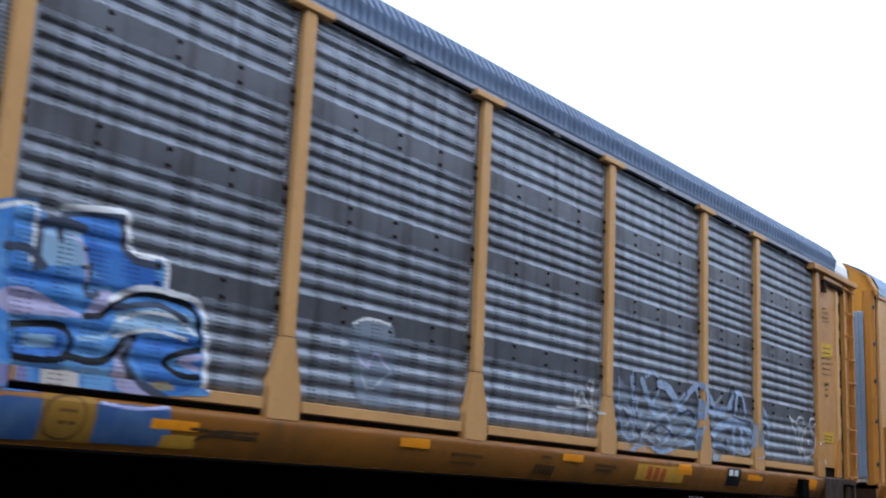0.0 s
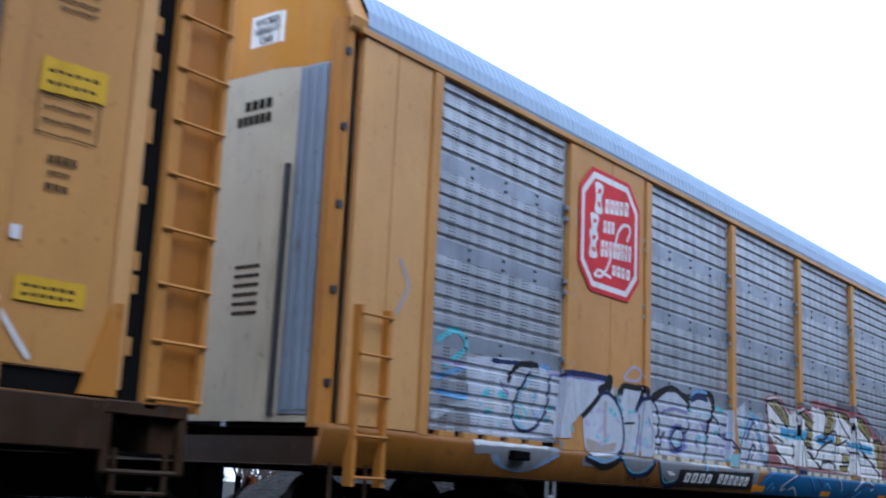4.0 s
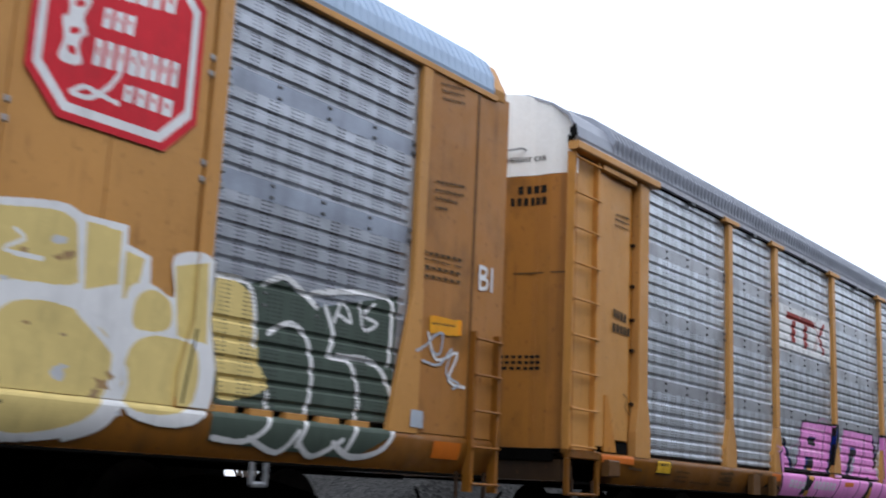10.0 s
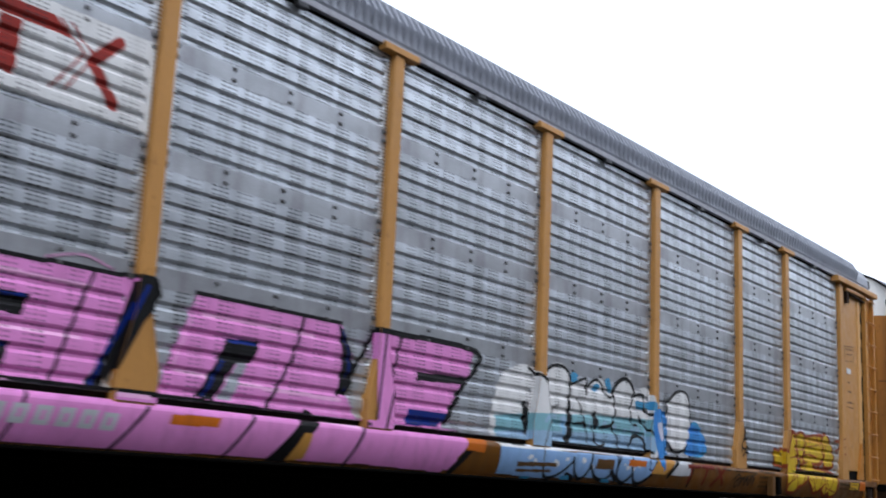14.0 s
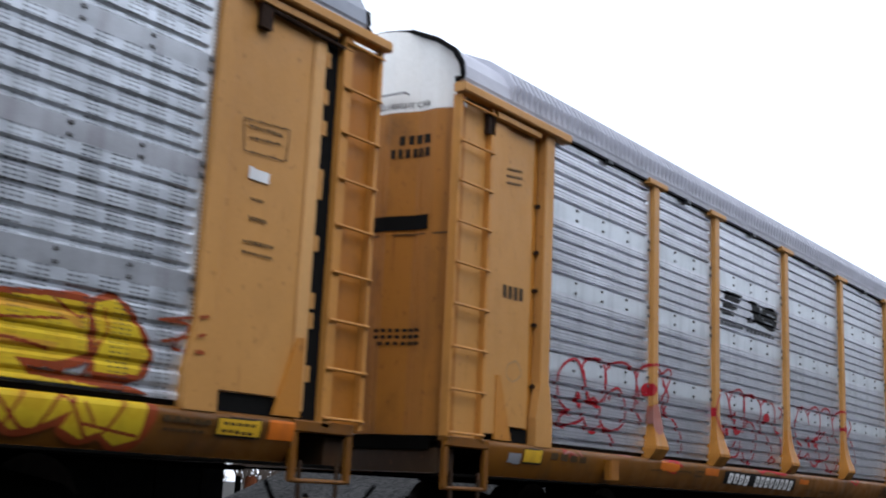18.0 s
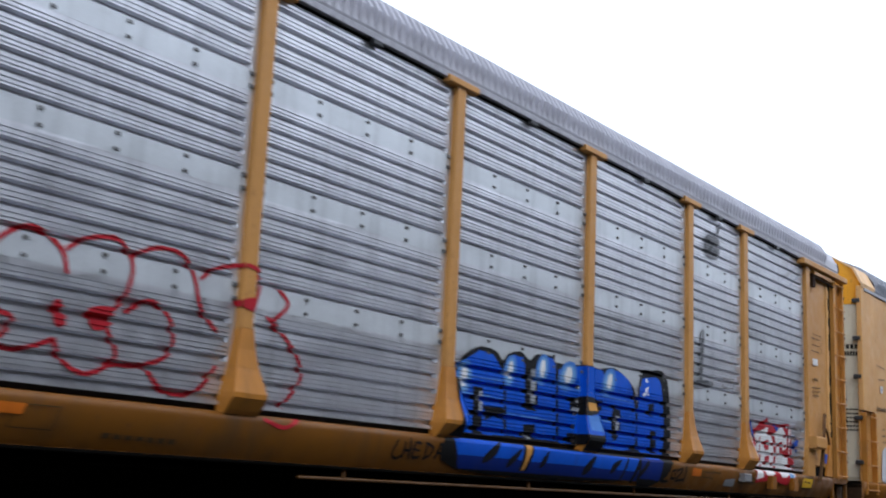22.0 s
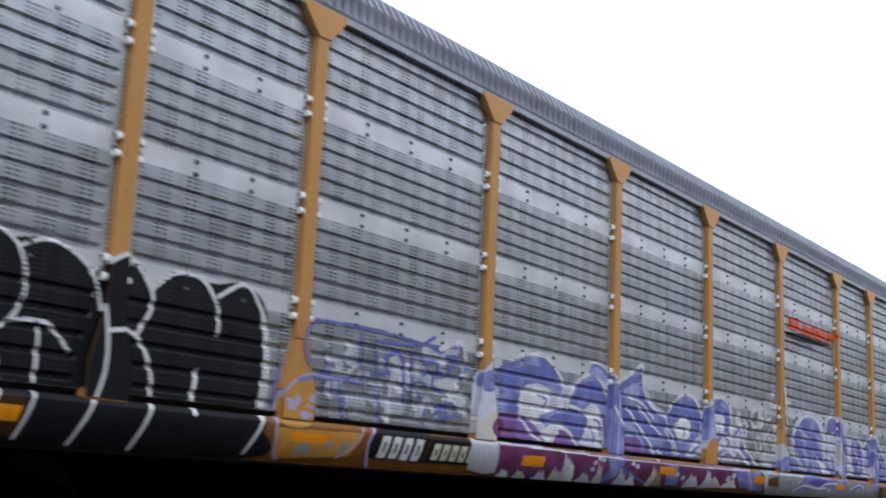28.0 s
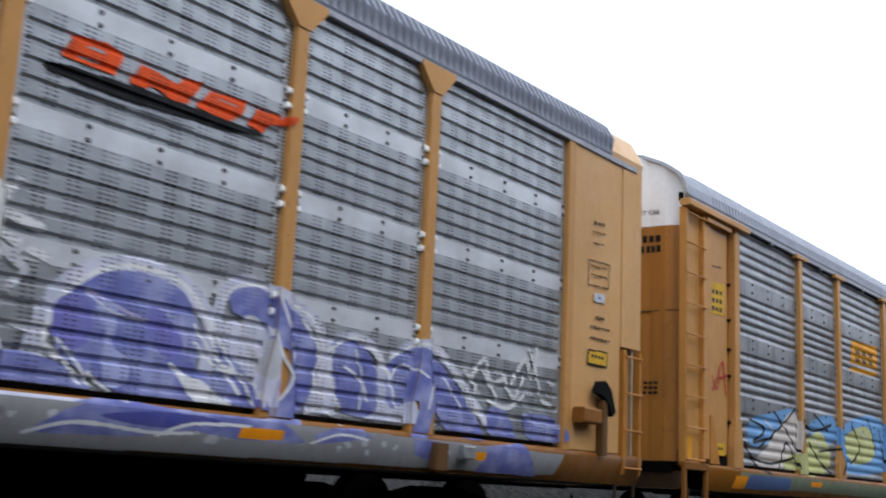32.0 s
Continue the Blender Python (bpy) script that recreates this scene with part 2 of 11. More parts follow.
def roof_loop(shrink=0.0, lift=0.0, shape=ROOF):
    near = [(NEAR + d + shrink, z + ZB - shrink + lift * (z - 4.3) / 0.78) for d, z in shape]
    return near + [(-y, z) for y, z in near[-2::-1]]


def roof_mesh(length, periods, amp, flat, lift=0.0):
    """A roof panel with ribs across it; flat is the share of each rib that is level."""
    m = Mesh()
    loop = roof_loop(0.0, lift)
    n = len(loop)
    cols = []
    for i in range(periods):
        p = length / periods
        for f, h in ((0, 0), (flat, 0), (flat + (1 - flat) * 0.2, 1), (flat + (1 - flat) * 0.8, 1)):
            cols.append(((i + f) * p, h * amp))
    cols.append((length, 0))
    for x, h in cols:
        for y, z in loop:
            ny, nz = y / 2.2, max(0.15, (z - 4.6) / 1.2)
            s = math.hypot(ny, nz)
            k = 0.0 if z < 4.4 + ZB else 1.0
            m.v.append((x, y + k * h * ny / s, z + k * h * nz / s))
    for i in range(len(cols) - 1):
        for j in range(n - 1):
            a = i * n + j
            m.f.append((a, a + n, a + n + 1, a + 1))
            m.m.append(0)
    return m


def post_mesh(top, base):
    """A box post with a flared foot; top: 'bar', 'flare' or 'plain'."""
    m = Mesh()
    w, foot = POST_W, 0.19
    y0, y1 = NEAR, NEAR + 0.1
    zt = 4.22 + ZB
    m.box(-w, w, y0, y1, 1.24 + ZB, zt, 0.012)
    if base == "flat":
        m.prism([(-w, 1.232 + ZB), (w, 1.232 + ZB), (foot, 0.8 + ZB), (foot, 0.53 + ZB), (-foot, 0.53 + ZB), (-foot, 0.8 + ZB)], y0 + 0.003, y1)
    if top == "bar":
        m.box(-0.27, 0.27, y0 - 0.03, y1, zt - 0.005, zt + 0.07, 0.01)
    elif top == "flare":
        m.prism([(-w, zt - 0.2), (w, zt - 0.2), (0.28, zt + 0.03), (0.28, zt + 0.09), (-0.28, zt + 0.09), (-0.28, zt + 0.03)], y0 - 0.012, y1 - 0.02)
    return m


FOOT = ((0.53, 0.19, 0.0), (0.56, 0.19, 0.03), (0.66, 0.19, 0.105), (0.70, 0.185, 0.108), (0.78, 0.165, 0.085), (0.90, 0.13, 0.048), (1.06, 0.1, 0.018), (1.238, POST_W, 0.0))


def wedge_foot():
    """The foot of a wedge post: it flares outwards in a curve and is cut back underneath. Rows: height, half width, how far it stands out."""
    m = Mesh()
    y1 = NEAR + 0.1
    for z, a, out in FOOT:
        m.v += [(-a, NEAR - out, z + ZB), (a, NEAR - out, z + ZB), (a, y1, z + ZB), (-a, y1, z + ZB)]
    for k in range(len(FOOT) - 1):
        m.f += [(4 * k + e, 4 * k + (e + 1) % 4, 4 * k + 4 + (e + 1) % 4, 4 * k + 4 + e) for e in range(4)]
    m.f += [(3, 2, 1, 0), tuple(4 * len(FOOT) - 4 + e for e in range(4))]
    m.m += [0] * len(m.f)
    return m


def ladder(car, x0, x1, z0, z1, rungs, mat, y=None, plate=None, wide=0.055):
    """Two stiles and round rungs; a thing's part with each rung under it."""
    y = NEAR if y is None else y
    m = Mesh()
    m.box(x0, x0 + wide, y - 0.02, y + 0.09, z0 + ZB, z1 + ZB)
    m.box(x1 - 0.055, x1, y - 0.02, y + 0.09, z0 + ZB, z1 + ZB)
    frame_ob = part("ladder", m, mat, car)
    r = Mesh().tube((x0 + 0.01, y - 0.035, 0), (x1 - 0.01, y - 0.035, 0), 0.014).data("rung", mat, smooth=False)
    for i in range(rungs):
        part("rung", r, None, frame_ob, at=(0, 0, z0 + ZB + 0.08 + (z1 - z0 - 0.16) * i / (rungs - 1)))
    if plate:
        p = Mesh().box(x0 + wide + 0.002, x1 - 0.057, y + 0.05, y + 0.07, z0 + ZB + 0.01, z1 + ZB - 0.01)
        part("ladder_backplate", p, plate, frame_ob)
    return frame_ob


FOLDS = ((0.0, 0.06), (0.15, 0.05), (0.62, 0.085), (0.93, 0.02), (1.17, 0.05), (1.46, 0.0))   # the door's leaves: distance from the middle, relief


def door_x(s, half, y):
    """Where the folded, bowed skin of an end door lies at y."""
    fold = 0.0
    for (a, p), (b, q) in zip(FOLDS, FOLDS[1:]):
        if a <= abs(y) <= b:
            fold = p + (q - p) * (abs(y) - a) / (b - a)
    return s * (half - 0.15 + 0.13 * (1 - (y / 1.46) ** 2) + fold)


def end_shape(lo, hi, s, half, thick=0.05, shape=ROOF):
    """A door across the car's end between two heights, bowed outwards in plan and cut to the roof's outline."""
    m = Mesh()
    loop = sorted(roof_loop(0.012, 0.0, shape))
    folds = [a for a, _ in FOLDS]
    half_ys = [p + (q - p) * k / 3 for p, q in zip(folds, folds[1:]) for k in range(3)] + [1.46]
    ys = [-y for y in half_ys[:0:-1]] + half_ys

    def top(y):
        if hi < 4.3:
            return hi + ZB
        for (a, za), (b, zb) in zip(loop, loop[1:]):
            if a <= y <= b and b - a > 1e-6:
                return za + (zb - za) * (y - a) / (b - a)
        return 4.34 + ZB
    skins = ([], [])
    for y in ys:
        x = door_x(s, half, y)
        for row, d in zip(skins, (0, thick)):
            row += [(x - s * d, y, lo + ZB), (x - s * d, y, top(y))]
    n = len(ys) - 1
    for row in skins:
        k = len(m.v)
        m.v += row
        m.f += [(k + 2 * i, k + 2 * i + 2, k + 2 * i + 3, k + 2 * i + 1) for i in range(n)]
        m.m += [0] * n
    for e in (0, 1):
        for i in range(n):
            m.face(skins[0][2 * i + e], skins[0][2 * i + 2 + e], skins[1][2 * i + 2 + e], skins[1][2 * i + e])
    for i in (0, 2 * n):
        m.face(skins[0][i], skins[0][i + 1], skins[1][i + 1], skins[1][i])
    return m


def seam_band(s, half, y0, y1, z0, z1, out=0.006):
    """A thin strip that follows the curve of an end door."""
    ys = [y0 + (y1 - y0) * i / 12 for i in range(13)]
    plan = [(door_x(s, half, y) + s * out, y) for y in ys] + [(door_x(s, half, y) - s * 0.03, y) for y in ys[::-1]]
    m = Mesh()
    m.ring([(x, y, z0 + ZB) for x, y in plan], [(x, y, z1 + ZB) for x, y in plan])
    return m


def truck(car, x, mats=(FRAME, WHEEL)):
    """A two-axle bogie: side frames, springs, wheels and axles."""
    t = part("bogie", Mesh().box(x - 0.2, x + 0.2, -1.05, 1.05, 0.42, 0.66), FRAME, car, "near-black cast-steel bogie")
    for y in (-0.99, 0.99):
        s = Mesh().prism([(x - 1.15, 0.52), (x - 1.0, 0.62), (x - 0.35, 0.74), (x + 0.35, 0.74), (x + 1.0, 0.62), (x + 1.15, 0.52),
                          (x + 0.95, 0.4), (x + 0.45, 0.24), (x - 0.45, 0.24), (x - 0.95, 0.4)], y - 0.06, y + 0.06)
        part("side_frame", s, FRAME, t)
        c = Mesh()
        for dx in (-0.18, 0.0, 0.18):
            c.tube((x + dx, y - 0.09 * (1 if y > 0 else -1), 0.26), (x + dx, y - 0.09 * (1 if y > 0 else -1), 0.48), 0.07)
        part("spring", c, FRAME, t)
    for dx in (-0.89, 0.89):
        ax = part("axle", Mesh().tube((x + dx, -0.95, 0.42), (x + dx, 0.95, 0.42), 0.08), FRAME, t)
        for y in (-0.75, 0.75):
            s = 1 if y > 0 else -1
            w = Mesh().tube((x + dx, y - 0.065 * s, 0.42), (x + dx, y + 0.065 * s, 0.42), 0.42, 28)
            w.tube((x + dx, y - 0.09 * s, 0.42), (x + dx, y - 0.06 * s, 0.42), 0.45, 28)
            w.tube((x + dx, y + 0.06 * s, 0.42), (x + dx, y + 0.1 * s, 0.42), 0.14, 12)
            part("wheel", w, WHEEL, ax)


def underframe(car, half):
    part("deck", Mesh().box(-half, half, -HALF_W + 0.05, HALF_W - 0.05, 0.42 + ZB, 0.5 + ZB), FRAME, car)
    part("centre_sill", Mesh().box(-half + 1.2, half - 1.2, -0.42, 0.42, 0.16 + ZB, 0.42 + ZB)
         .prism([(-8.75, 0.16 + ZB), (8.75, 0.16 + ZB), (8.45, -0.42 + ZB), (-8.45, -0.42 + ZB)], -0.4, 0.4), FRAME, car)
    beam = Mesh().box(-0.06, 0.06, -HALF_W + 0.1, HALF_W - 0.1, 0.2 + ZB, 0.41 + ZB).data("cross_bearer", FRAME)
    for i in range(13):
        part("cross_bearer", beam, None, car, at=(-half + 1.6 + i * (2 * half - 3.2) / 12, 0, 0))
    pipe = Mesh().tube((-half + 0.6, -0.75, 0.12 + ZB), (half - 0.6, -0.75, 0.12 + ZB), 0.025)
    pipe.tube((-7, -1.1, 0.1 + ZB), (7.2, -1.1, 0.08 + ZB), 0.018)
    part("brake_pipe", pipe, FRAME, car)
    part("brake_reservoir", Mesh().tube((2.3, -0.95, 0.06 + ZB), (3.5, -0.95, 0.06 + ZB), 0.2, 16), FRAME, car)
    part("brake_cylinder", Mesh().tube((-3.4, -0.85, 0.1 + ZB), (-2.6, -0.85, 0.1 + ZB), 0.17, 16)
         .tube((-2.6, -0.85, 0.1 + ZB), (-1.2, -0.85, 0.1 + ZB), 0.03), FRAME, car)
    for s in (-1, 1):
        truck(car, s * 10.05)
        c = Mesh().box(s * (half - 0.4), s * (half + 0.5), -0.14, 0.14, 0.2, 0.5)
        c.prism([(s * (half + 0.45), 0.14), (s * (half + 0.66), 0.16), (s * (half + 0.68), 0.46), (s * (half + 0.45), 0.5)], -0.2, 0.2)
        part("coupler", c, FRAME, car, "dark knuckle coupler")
        h = [(s * (half - 0.1), -0.55, 0.72)]
        for i in range(1, 9):
            h.append((s * (half - 0.1 + 0.1 * i), -0.55 + 0.03 * i, 0.72 - 0.34 * math.sin(math.pi * i / 9)))
        part("air_hose", Mesh().hose(h, 0.022), BLACK, car, "black rubber brake hose")
        part("end_beam", Mesh().box(s * (half - 0.28), s * half, -HALF_W + 0.1, HALF_W - 0.1, 0.17 + ZB, 0.5 + ZB), SHADEBROWN, car)
        step = Mesh()
        x = s * (half - 0.4)
        for dx in (-0.24, 0.24):
            step.box(x + dx - 0.02, x + dx + 0.02, NEAR + 0.02, NEAR + 0.05, -0.12 + ZB, 0.2 + ZB)
        step.box(x - 0.24, x + 0.24, NEAR + 0.0, NEAR + 0.07, -0.14 + ZB, -0.11 + ZB)
        part("sill_step", step, SHADEBROWN, car)


def sill_mesh(h):
    """The rolled side sill, smooth across its bends, with a folded back."""
    m = Mesh()
    ring = [(NEAR + d, z + ZB) for z, d in SILL_FACE] + [(NEAR + 0.1, SILL_FACE[-1][0] + ZB), (NEAR + 0.1, SILL_FACE[0][0] + ZB)]
    nx = 14
    n = len(ring)
    for i in range(nx + 1):
        for y, z in ring:
            m.v.append((-h + 2 * h * i / nx, y, z))
    for i in range(nx):
        for j in range(n - 1):
            a = i * n + j
            m.f.append((a, a + n, a + n + 1, a + 1))
            m.m.append(0)
    m.f += [tuple(range(n)), tuple(range(nx * n + n - 1, nx * n - 1, -1))]
    m.m += [0, 0]
    return m


def far_side(parts):
    """The far wall repeats the near one, turned about."""
    turn = Matrix.Rotation(math.pi, 4, "Z")
    for ob in parts:
        c = ob.copy()
        scene.collection.objects.link(c)
        c.matrix_basis = turn @ ob.matrix_basis


class Design:
    """What sets one car apart from another."""

    def __init__(self, **k):
        self.style, self.sheet, self.top, self.base, self.posts = k["style"], k["sheet"], k["top"], k["base"], k["posts"]
        self.roof, self.roof_ribs, self.half = k["roof"], k["ribs"], k["half"]
        self.panel = k.get("panel", False)
        self.rail = k.get("rail", TOPRAIL)
        self.lower = k.get("lower", False)
        self.tabs = k.get("tabs")
        self.band, self.bolt, self.lift = k.get("band", self.sheet), k.get("bolt", DULLBOLT), k.get("lift", 0.0)
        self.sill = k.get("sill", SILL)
        self.shift = k.get("shift", 0.0)               # how far the body stands ahead of its centre
        self.left = k.get("left", MESH_END)            # where the sheets begin
        self.lines = k.get("lines", POSTS)
        self.pocket = k.get("pocket", self.sill)      # paint of the step pockets at the sill's ends


def bays(design):
    edges = (-design.left,) + design.lines + (MESH_END,)
    return [(a, b) for a, b in zip(edges, edges[1:]) if not (design.panel and 1.9 < b - a < 2.1)]


def rack_car(design, label):
    """A covered car-carrying wagon: sill, sheets, posts, roof and running gear. Ends are added by kind."""
    car = new("autorack_car")
    tagged(car, label, "railcar", "cars of the passing train")
    side = []
    cache = {}
    for a, b in bays(design):
        x0 = a + (0.0 if a < -11 else 0.075)
        x1 = b - (0.0 if b > 11 else 0.075)
        w = round(x1 - x0, 3)
        for k in range(4):
            if (w, k) not in cache:
                n = 3 if w > 2.3 else 2
                cache[w, k] = (sheet_mesh(design.style, k, w).data("screen_sheet", design.sheet, design.band),
                               bolt_mesh(design.style, k, w, n).data("bolts", design.bolt) if k else None)
            me, bo = cache[w, k]
            ob = part("screen_sheet", me, None, car, at=(x0, 0, 0))
            side.append(ob)
            if bo:
                tagged(part("bolts", bo, None, ob), kind="stuff")
    post = post_mesh(design.top, design.base).data("side_post", design.posts)
    clip = Mesh().box(-0.03, 0.03, NEAR + 0.02, NEAR + 0.07, -0.03, 0.03, 0.012).data("clip", design.tabs) if design.tabs else None
    foot = wedge_foot().data("post_foot", OCHRE_DEEP) if design.base == "wedge" else None
    for x in design.lines:
        side.append(part("side_post", post, None, car, at=(x, 0, 0)))
        if design.base == "wedge":
            part("post_foot", foot, None, side[-1], "rust-darkened flared foot")
        if design.tabs:
            for z in SEAMS[1:4]:
                for s in (-1, 1):
                    for dz in (-0.01, 0.13):
                        part("clip", clip, None, side[-1], at=(s * (POST_W + 0.02), 0, z + dz + ZB))
    # the sill: a rolled face, and the black flange behind its foot
    h = design.half
    e = h - 0.78 if design.pocket else h
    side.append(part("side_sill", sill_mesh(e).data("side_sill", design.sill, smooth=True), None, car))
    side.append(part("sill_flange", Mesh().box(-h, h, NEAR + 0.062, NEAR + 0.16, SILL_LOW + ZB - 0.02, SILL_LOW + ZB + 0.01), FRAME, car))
    for s in (-1, 1) if design.pocket else ():
        span = lambda a, b: sorted((s * a, s * b))
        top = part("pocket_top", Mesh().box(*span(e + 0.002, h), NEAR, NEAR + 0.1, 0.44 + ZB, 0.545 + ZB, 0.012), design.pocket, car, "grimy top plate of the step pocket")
        for a in (e + 0.002, h - 0.07):
            part("pocket_post", Mesh().box(*span(a, a + 0.07), NEAR + 0.004, NEAR + 0.06, 0.03 + ZB, 0.438 + ZB), design.pocket, top)
        part("pocket_step", Mesh().tube((s * (e + 0.01), NEAR + 0.03, 0.03 + ZB), (s * h, NEAR + 0.03, 0.03 + ZB), 0.02), design.pocket, top)
    if design.panel:
        for s in (-1, 1):
            for a, b in ((7.2, 8.09), (8.1, 9.0)):
                m = Mesh().box(min(s * a, s * b), max(s * a, s * b), NEAR + 0.03, NEAR + 0.1, 0.54 + ZB, 4.3 + ZB, 0.008)
                side.append(part("solid_panel", m, OCHRE, car))
    r = Mesh().box(-h + 0.2, h - 0.2, NEAR + 0.004, NEAR + 0.16, 4.262 + ZB, 4.33 + ZB)
    side.append(part("top_rail", r, design.rail, car))
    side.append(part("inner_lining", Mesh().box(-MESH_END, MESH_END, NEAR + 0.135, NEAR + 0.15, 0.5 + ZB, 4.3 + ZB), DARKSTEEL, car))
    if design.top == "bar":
        # Black strip set under the top rail to stand in for its shadow
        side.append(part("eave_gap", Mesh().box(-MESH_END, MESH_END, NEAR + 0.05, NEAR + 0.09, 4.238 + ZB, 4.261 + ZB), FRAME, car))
        clip = Mesh().box(-0.07, 0.07, NEAR - 0.012, NEAR + 0.05, 4.2 + ZB, 4.262 + ZB, 0.012).data("eave_clip", DARKSTEEL)
        for a, b in bays(design):
            if b - a > 1.5:
                part("eave_clip", clip, None, car, at=((a + b) / 2, 0, 0))
    if design.lower:
        for a, b in bays(design):
            m = Mesh().box(a + 0.24, b - 0.24, NEAR + 0.02, NEAR + 0.07, 0.6 + ZB, 0.7 + ZB)
            side.append(part("kick_rail", m, OCHRE_PALE, car))
    far_side(side)
    cap = 0.27 if design.panel else 0.9
    span = 2 * (h - cap)
    rm = roof_mesh(span / 10, *design.roof_ribs, lift=design.lift).data("roof_panel", design.roof)
    for i in range(10):
        part("roof_panel", rm, None, car, at=(-h + cap + i * span / 10, 0, 0))
    underframe(car, h)
    return car


ANGLED = ((0.02, 4.30), (0.0, 4.40), (0.17, 4.73), (0.62, 5.0), (0.8, 5.045), (1.1, 5.08), (1.3, 5.09), (1.52, 5.1))


def roof_end(car, s, half, mat, length=0.9, label="", lift=0.0, shape=None):
    m = Mesh()
    loop = roof_loop(0.0, lift, shape or ROOF)
    a = [(s * (half - length), y, z) for y, z in loop]
    b = [(s * (half - 0.04), y, z) for y, z in loop]
    inner = [(y * 0.985, z - 0.03) for y, z in loop]
    m.ring(a + [(s * (half - length), y, z) for y, z in inner[::-1]], b + [(s * (half - 0.04), y, z) for y, z in inner[::-1]])
    return part("roof_end", m, mat, car, label)


def ladder_end(car, s, half, top, door, low=DOOR_OCHRE, door_bar=False, seal=None, start=MESH_END, split=3.92):
    """An end with a full-height ladder, a recessed side panel and a flared corner post."""
    X = lambda v: s * v
    span = lambda a, b: (min(s * a, s * b), max(s * a, s * b))
    p = Mesh()
    a, b = span(start, MESH_END + 0.19)
    foot = [(a, 1.24 + ZB), (b, 1.24 + ZB), (b + 0.08, 0.85 + ZB), (b + 0.08, 0.53 + ZB), (a - 0.08, 0.53 + ZB), (a - 0.08, 0.85 + ZB)]
    p.box(a, b, NEAR, NEAR + 0.13, 1.24 + ZB, 4.2 + ZB, 0.012).prism(foot, NEAR - 0.004, NEAR + 0.1)
    part("corner_post", p, OCHRE, car)
    if s < 0:
        # recess strip beside the post, door panel, then a plain column
        strip, pan, col = (MESH_END + 0.192, MESH_END + 0.35), (MESH_END + 0.352, 12.7), (12.71, half - 0.68)
    else:
        pan, col, strip = (MESH_END + 0.192, 12.93), (12.94, half - 0.76), (half - 0.758, half - 0.58)
    part("side_panel", Mesh().box(*span(*pan), NEAR + 0.07, NEAR + 0.13, 0.72 + ZB, 4.15 + ZB), OCHRE, car)
    part("door_column", Mesh().box(*span(*col), NEAR + 0.045, NEAR + 0.13, 0.62 + ZB, 4.12 + ZB, 0.02), OCHRE_PALE if s > 0 else OCHRE, car)
    a, b = span(*col)
    k = a if s > 0 else b
    part("column_brace", Mesh().prism([(k - s * 0.22, 0.56 + ZB), (k + s * 0.1, 0.56 + ZB), (k + s * 0.1, 1.25 + ZB), (k + s * 0.02, 1.25 + ZB)], NEAR + 0.03, NEAR + 0.068), OCHRE_DEEP, car)
    # At s > 0 a near-flush black strip stands for the slot's inner dark
    part("door_slot", Mesh().box(*span(*strip), NEAR + (0.075 if s > 0 else 0.12), NEAR + 0.24, 0.55 + ZB, 4.12 + ZB), BLACK if s > 0 else OCHRE_DEEP, car)
    if s > 0:
        # tabs of the folding door bite into the black slot
        for z in (0.95, 1.42, 1.6, 2.12, 2.6, 2.74, 3.2, 3.5, 3.86):
            part("door_tab", Mesh().box(strip[0], strip[0] + 0.05, NEAR + 0.05, NEAR + 0.074, z - 0.07 + ZB, z + 0.07 + ZB), OCHRE, car)
    else:
        for z in (1.2, 1.9, 2.3, 2.75, 3.3):
            x = s * (sum(strip) / 2 - 0.05)
            part("slot_bolt", Mesh().box(x - 0.025, x + 0.025, NEAR + 0.07, NEAR + 0.13, z + ZB - 0.02, z + ZB + 0.02), RUSTY, car)
    part("panel_foot", Mesh().box(*span(MESH_END + 0.3, half - 0.1), NEAR + 0.1, NEAR + 0.16, 0.53 + ZB, 0.71 + ZB), BLACK, car)
    a, b = span(half - (0.58 if s > 0 else 0.66), half - 0.02)
    ladder(car, a, b, 0.5, 4.16, 9, LADDER, NEAR + 0.02, SOOTY if s > 0 else OCHRE, 0.12 if s > 0 else 0.05)
    a, b = span(MESH_END - 0.26, half + 0.02)
    part("header_beam", Mesh().box(a, b, NEAR - 0.07, NEAR + 0.08, 4.17 + ZB, 4.275 + ZB, 0.015)
         .box(*span(MESH_END + 0.35, half - 0.7), NEAR - 0.02, NEAR + 0.05, 4.08 + ZB, 4.15 + ZB), OCHRE, car)
    ends = Mesh().box(*span(half - 0.62, half - 0.1), NEAR + 0.1, NEAR + 0.16, 4.28 + ZB, 4.4 + ZB)
    part("corner_gusset", ends, BLACK, car)
    if s > 0 or door_bar:
        x = s * (half - 1.1)
        bar = Mesh().box(x - 0.56, x - 0.42, NEAR - 0.0, NEAR + 0.06, 3.86 + ZB, 4.1 + ZB)
        part("latch_bar", bar if s < 0 else bar.tube((x - 0.5, NEAR + 0.02, 4.06 + ZB), (x + 0.62, NEAR + 0.02, 4.02 + ZB), 0.022), RUSTY, car)
    inset = half - (0.36 if s > 0 else 0.0)
    part("end_door", end_shape(0.55, split - 0.004, s, inset).data("end_door", low), None, car, "curved ochre end door, darkened for shade, with soot streaks")
    part("door_top", end_shape(split, 5.0, s, inset).data("door_top", door), None, car)
    for y in (-1.0, -0.55, -0.1, 0.35, 0.8):
        x = door_x(s, inset, y)
        part("door_seam", Mesh().box(*sorted((x - s * 0.02, x + s * 0.006)), y - 0.006, y + 0.006, 0.62 + ZB, split - 0.03 + ZB), low, car)
    roof_end(car, s, half - (0.25 if s > 0 else 0.0), top, 0.9 - (0.11 if s > 0 else 0))
    e = s * (half - (0.27 if s > 0 else 0.03))
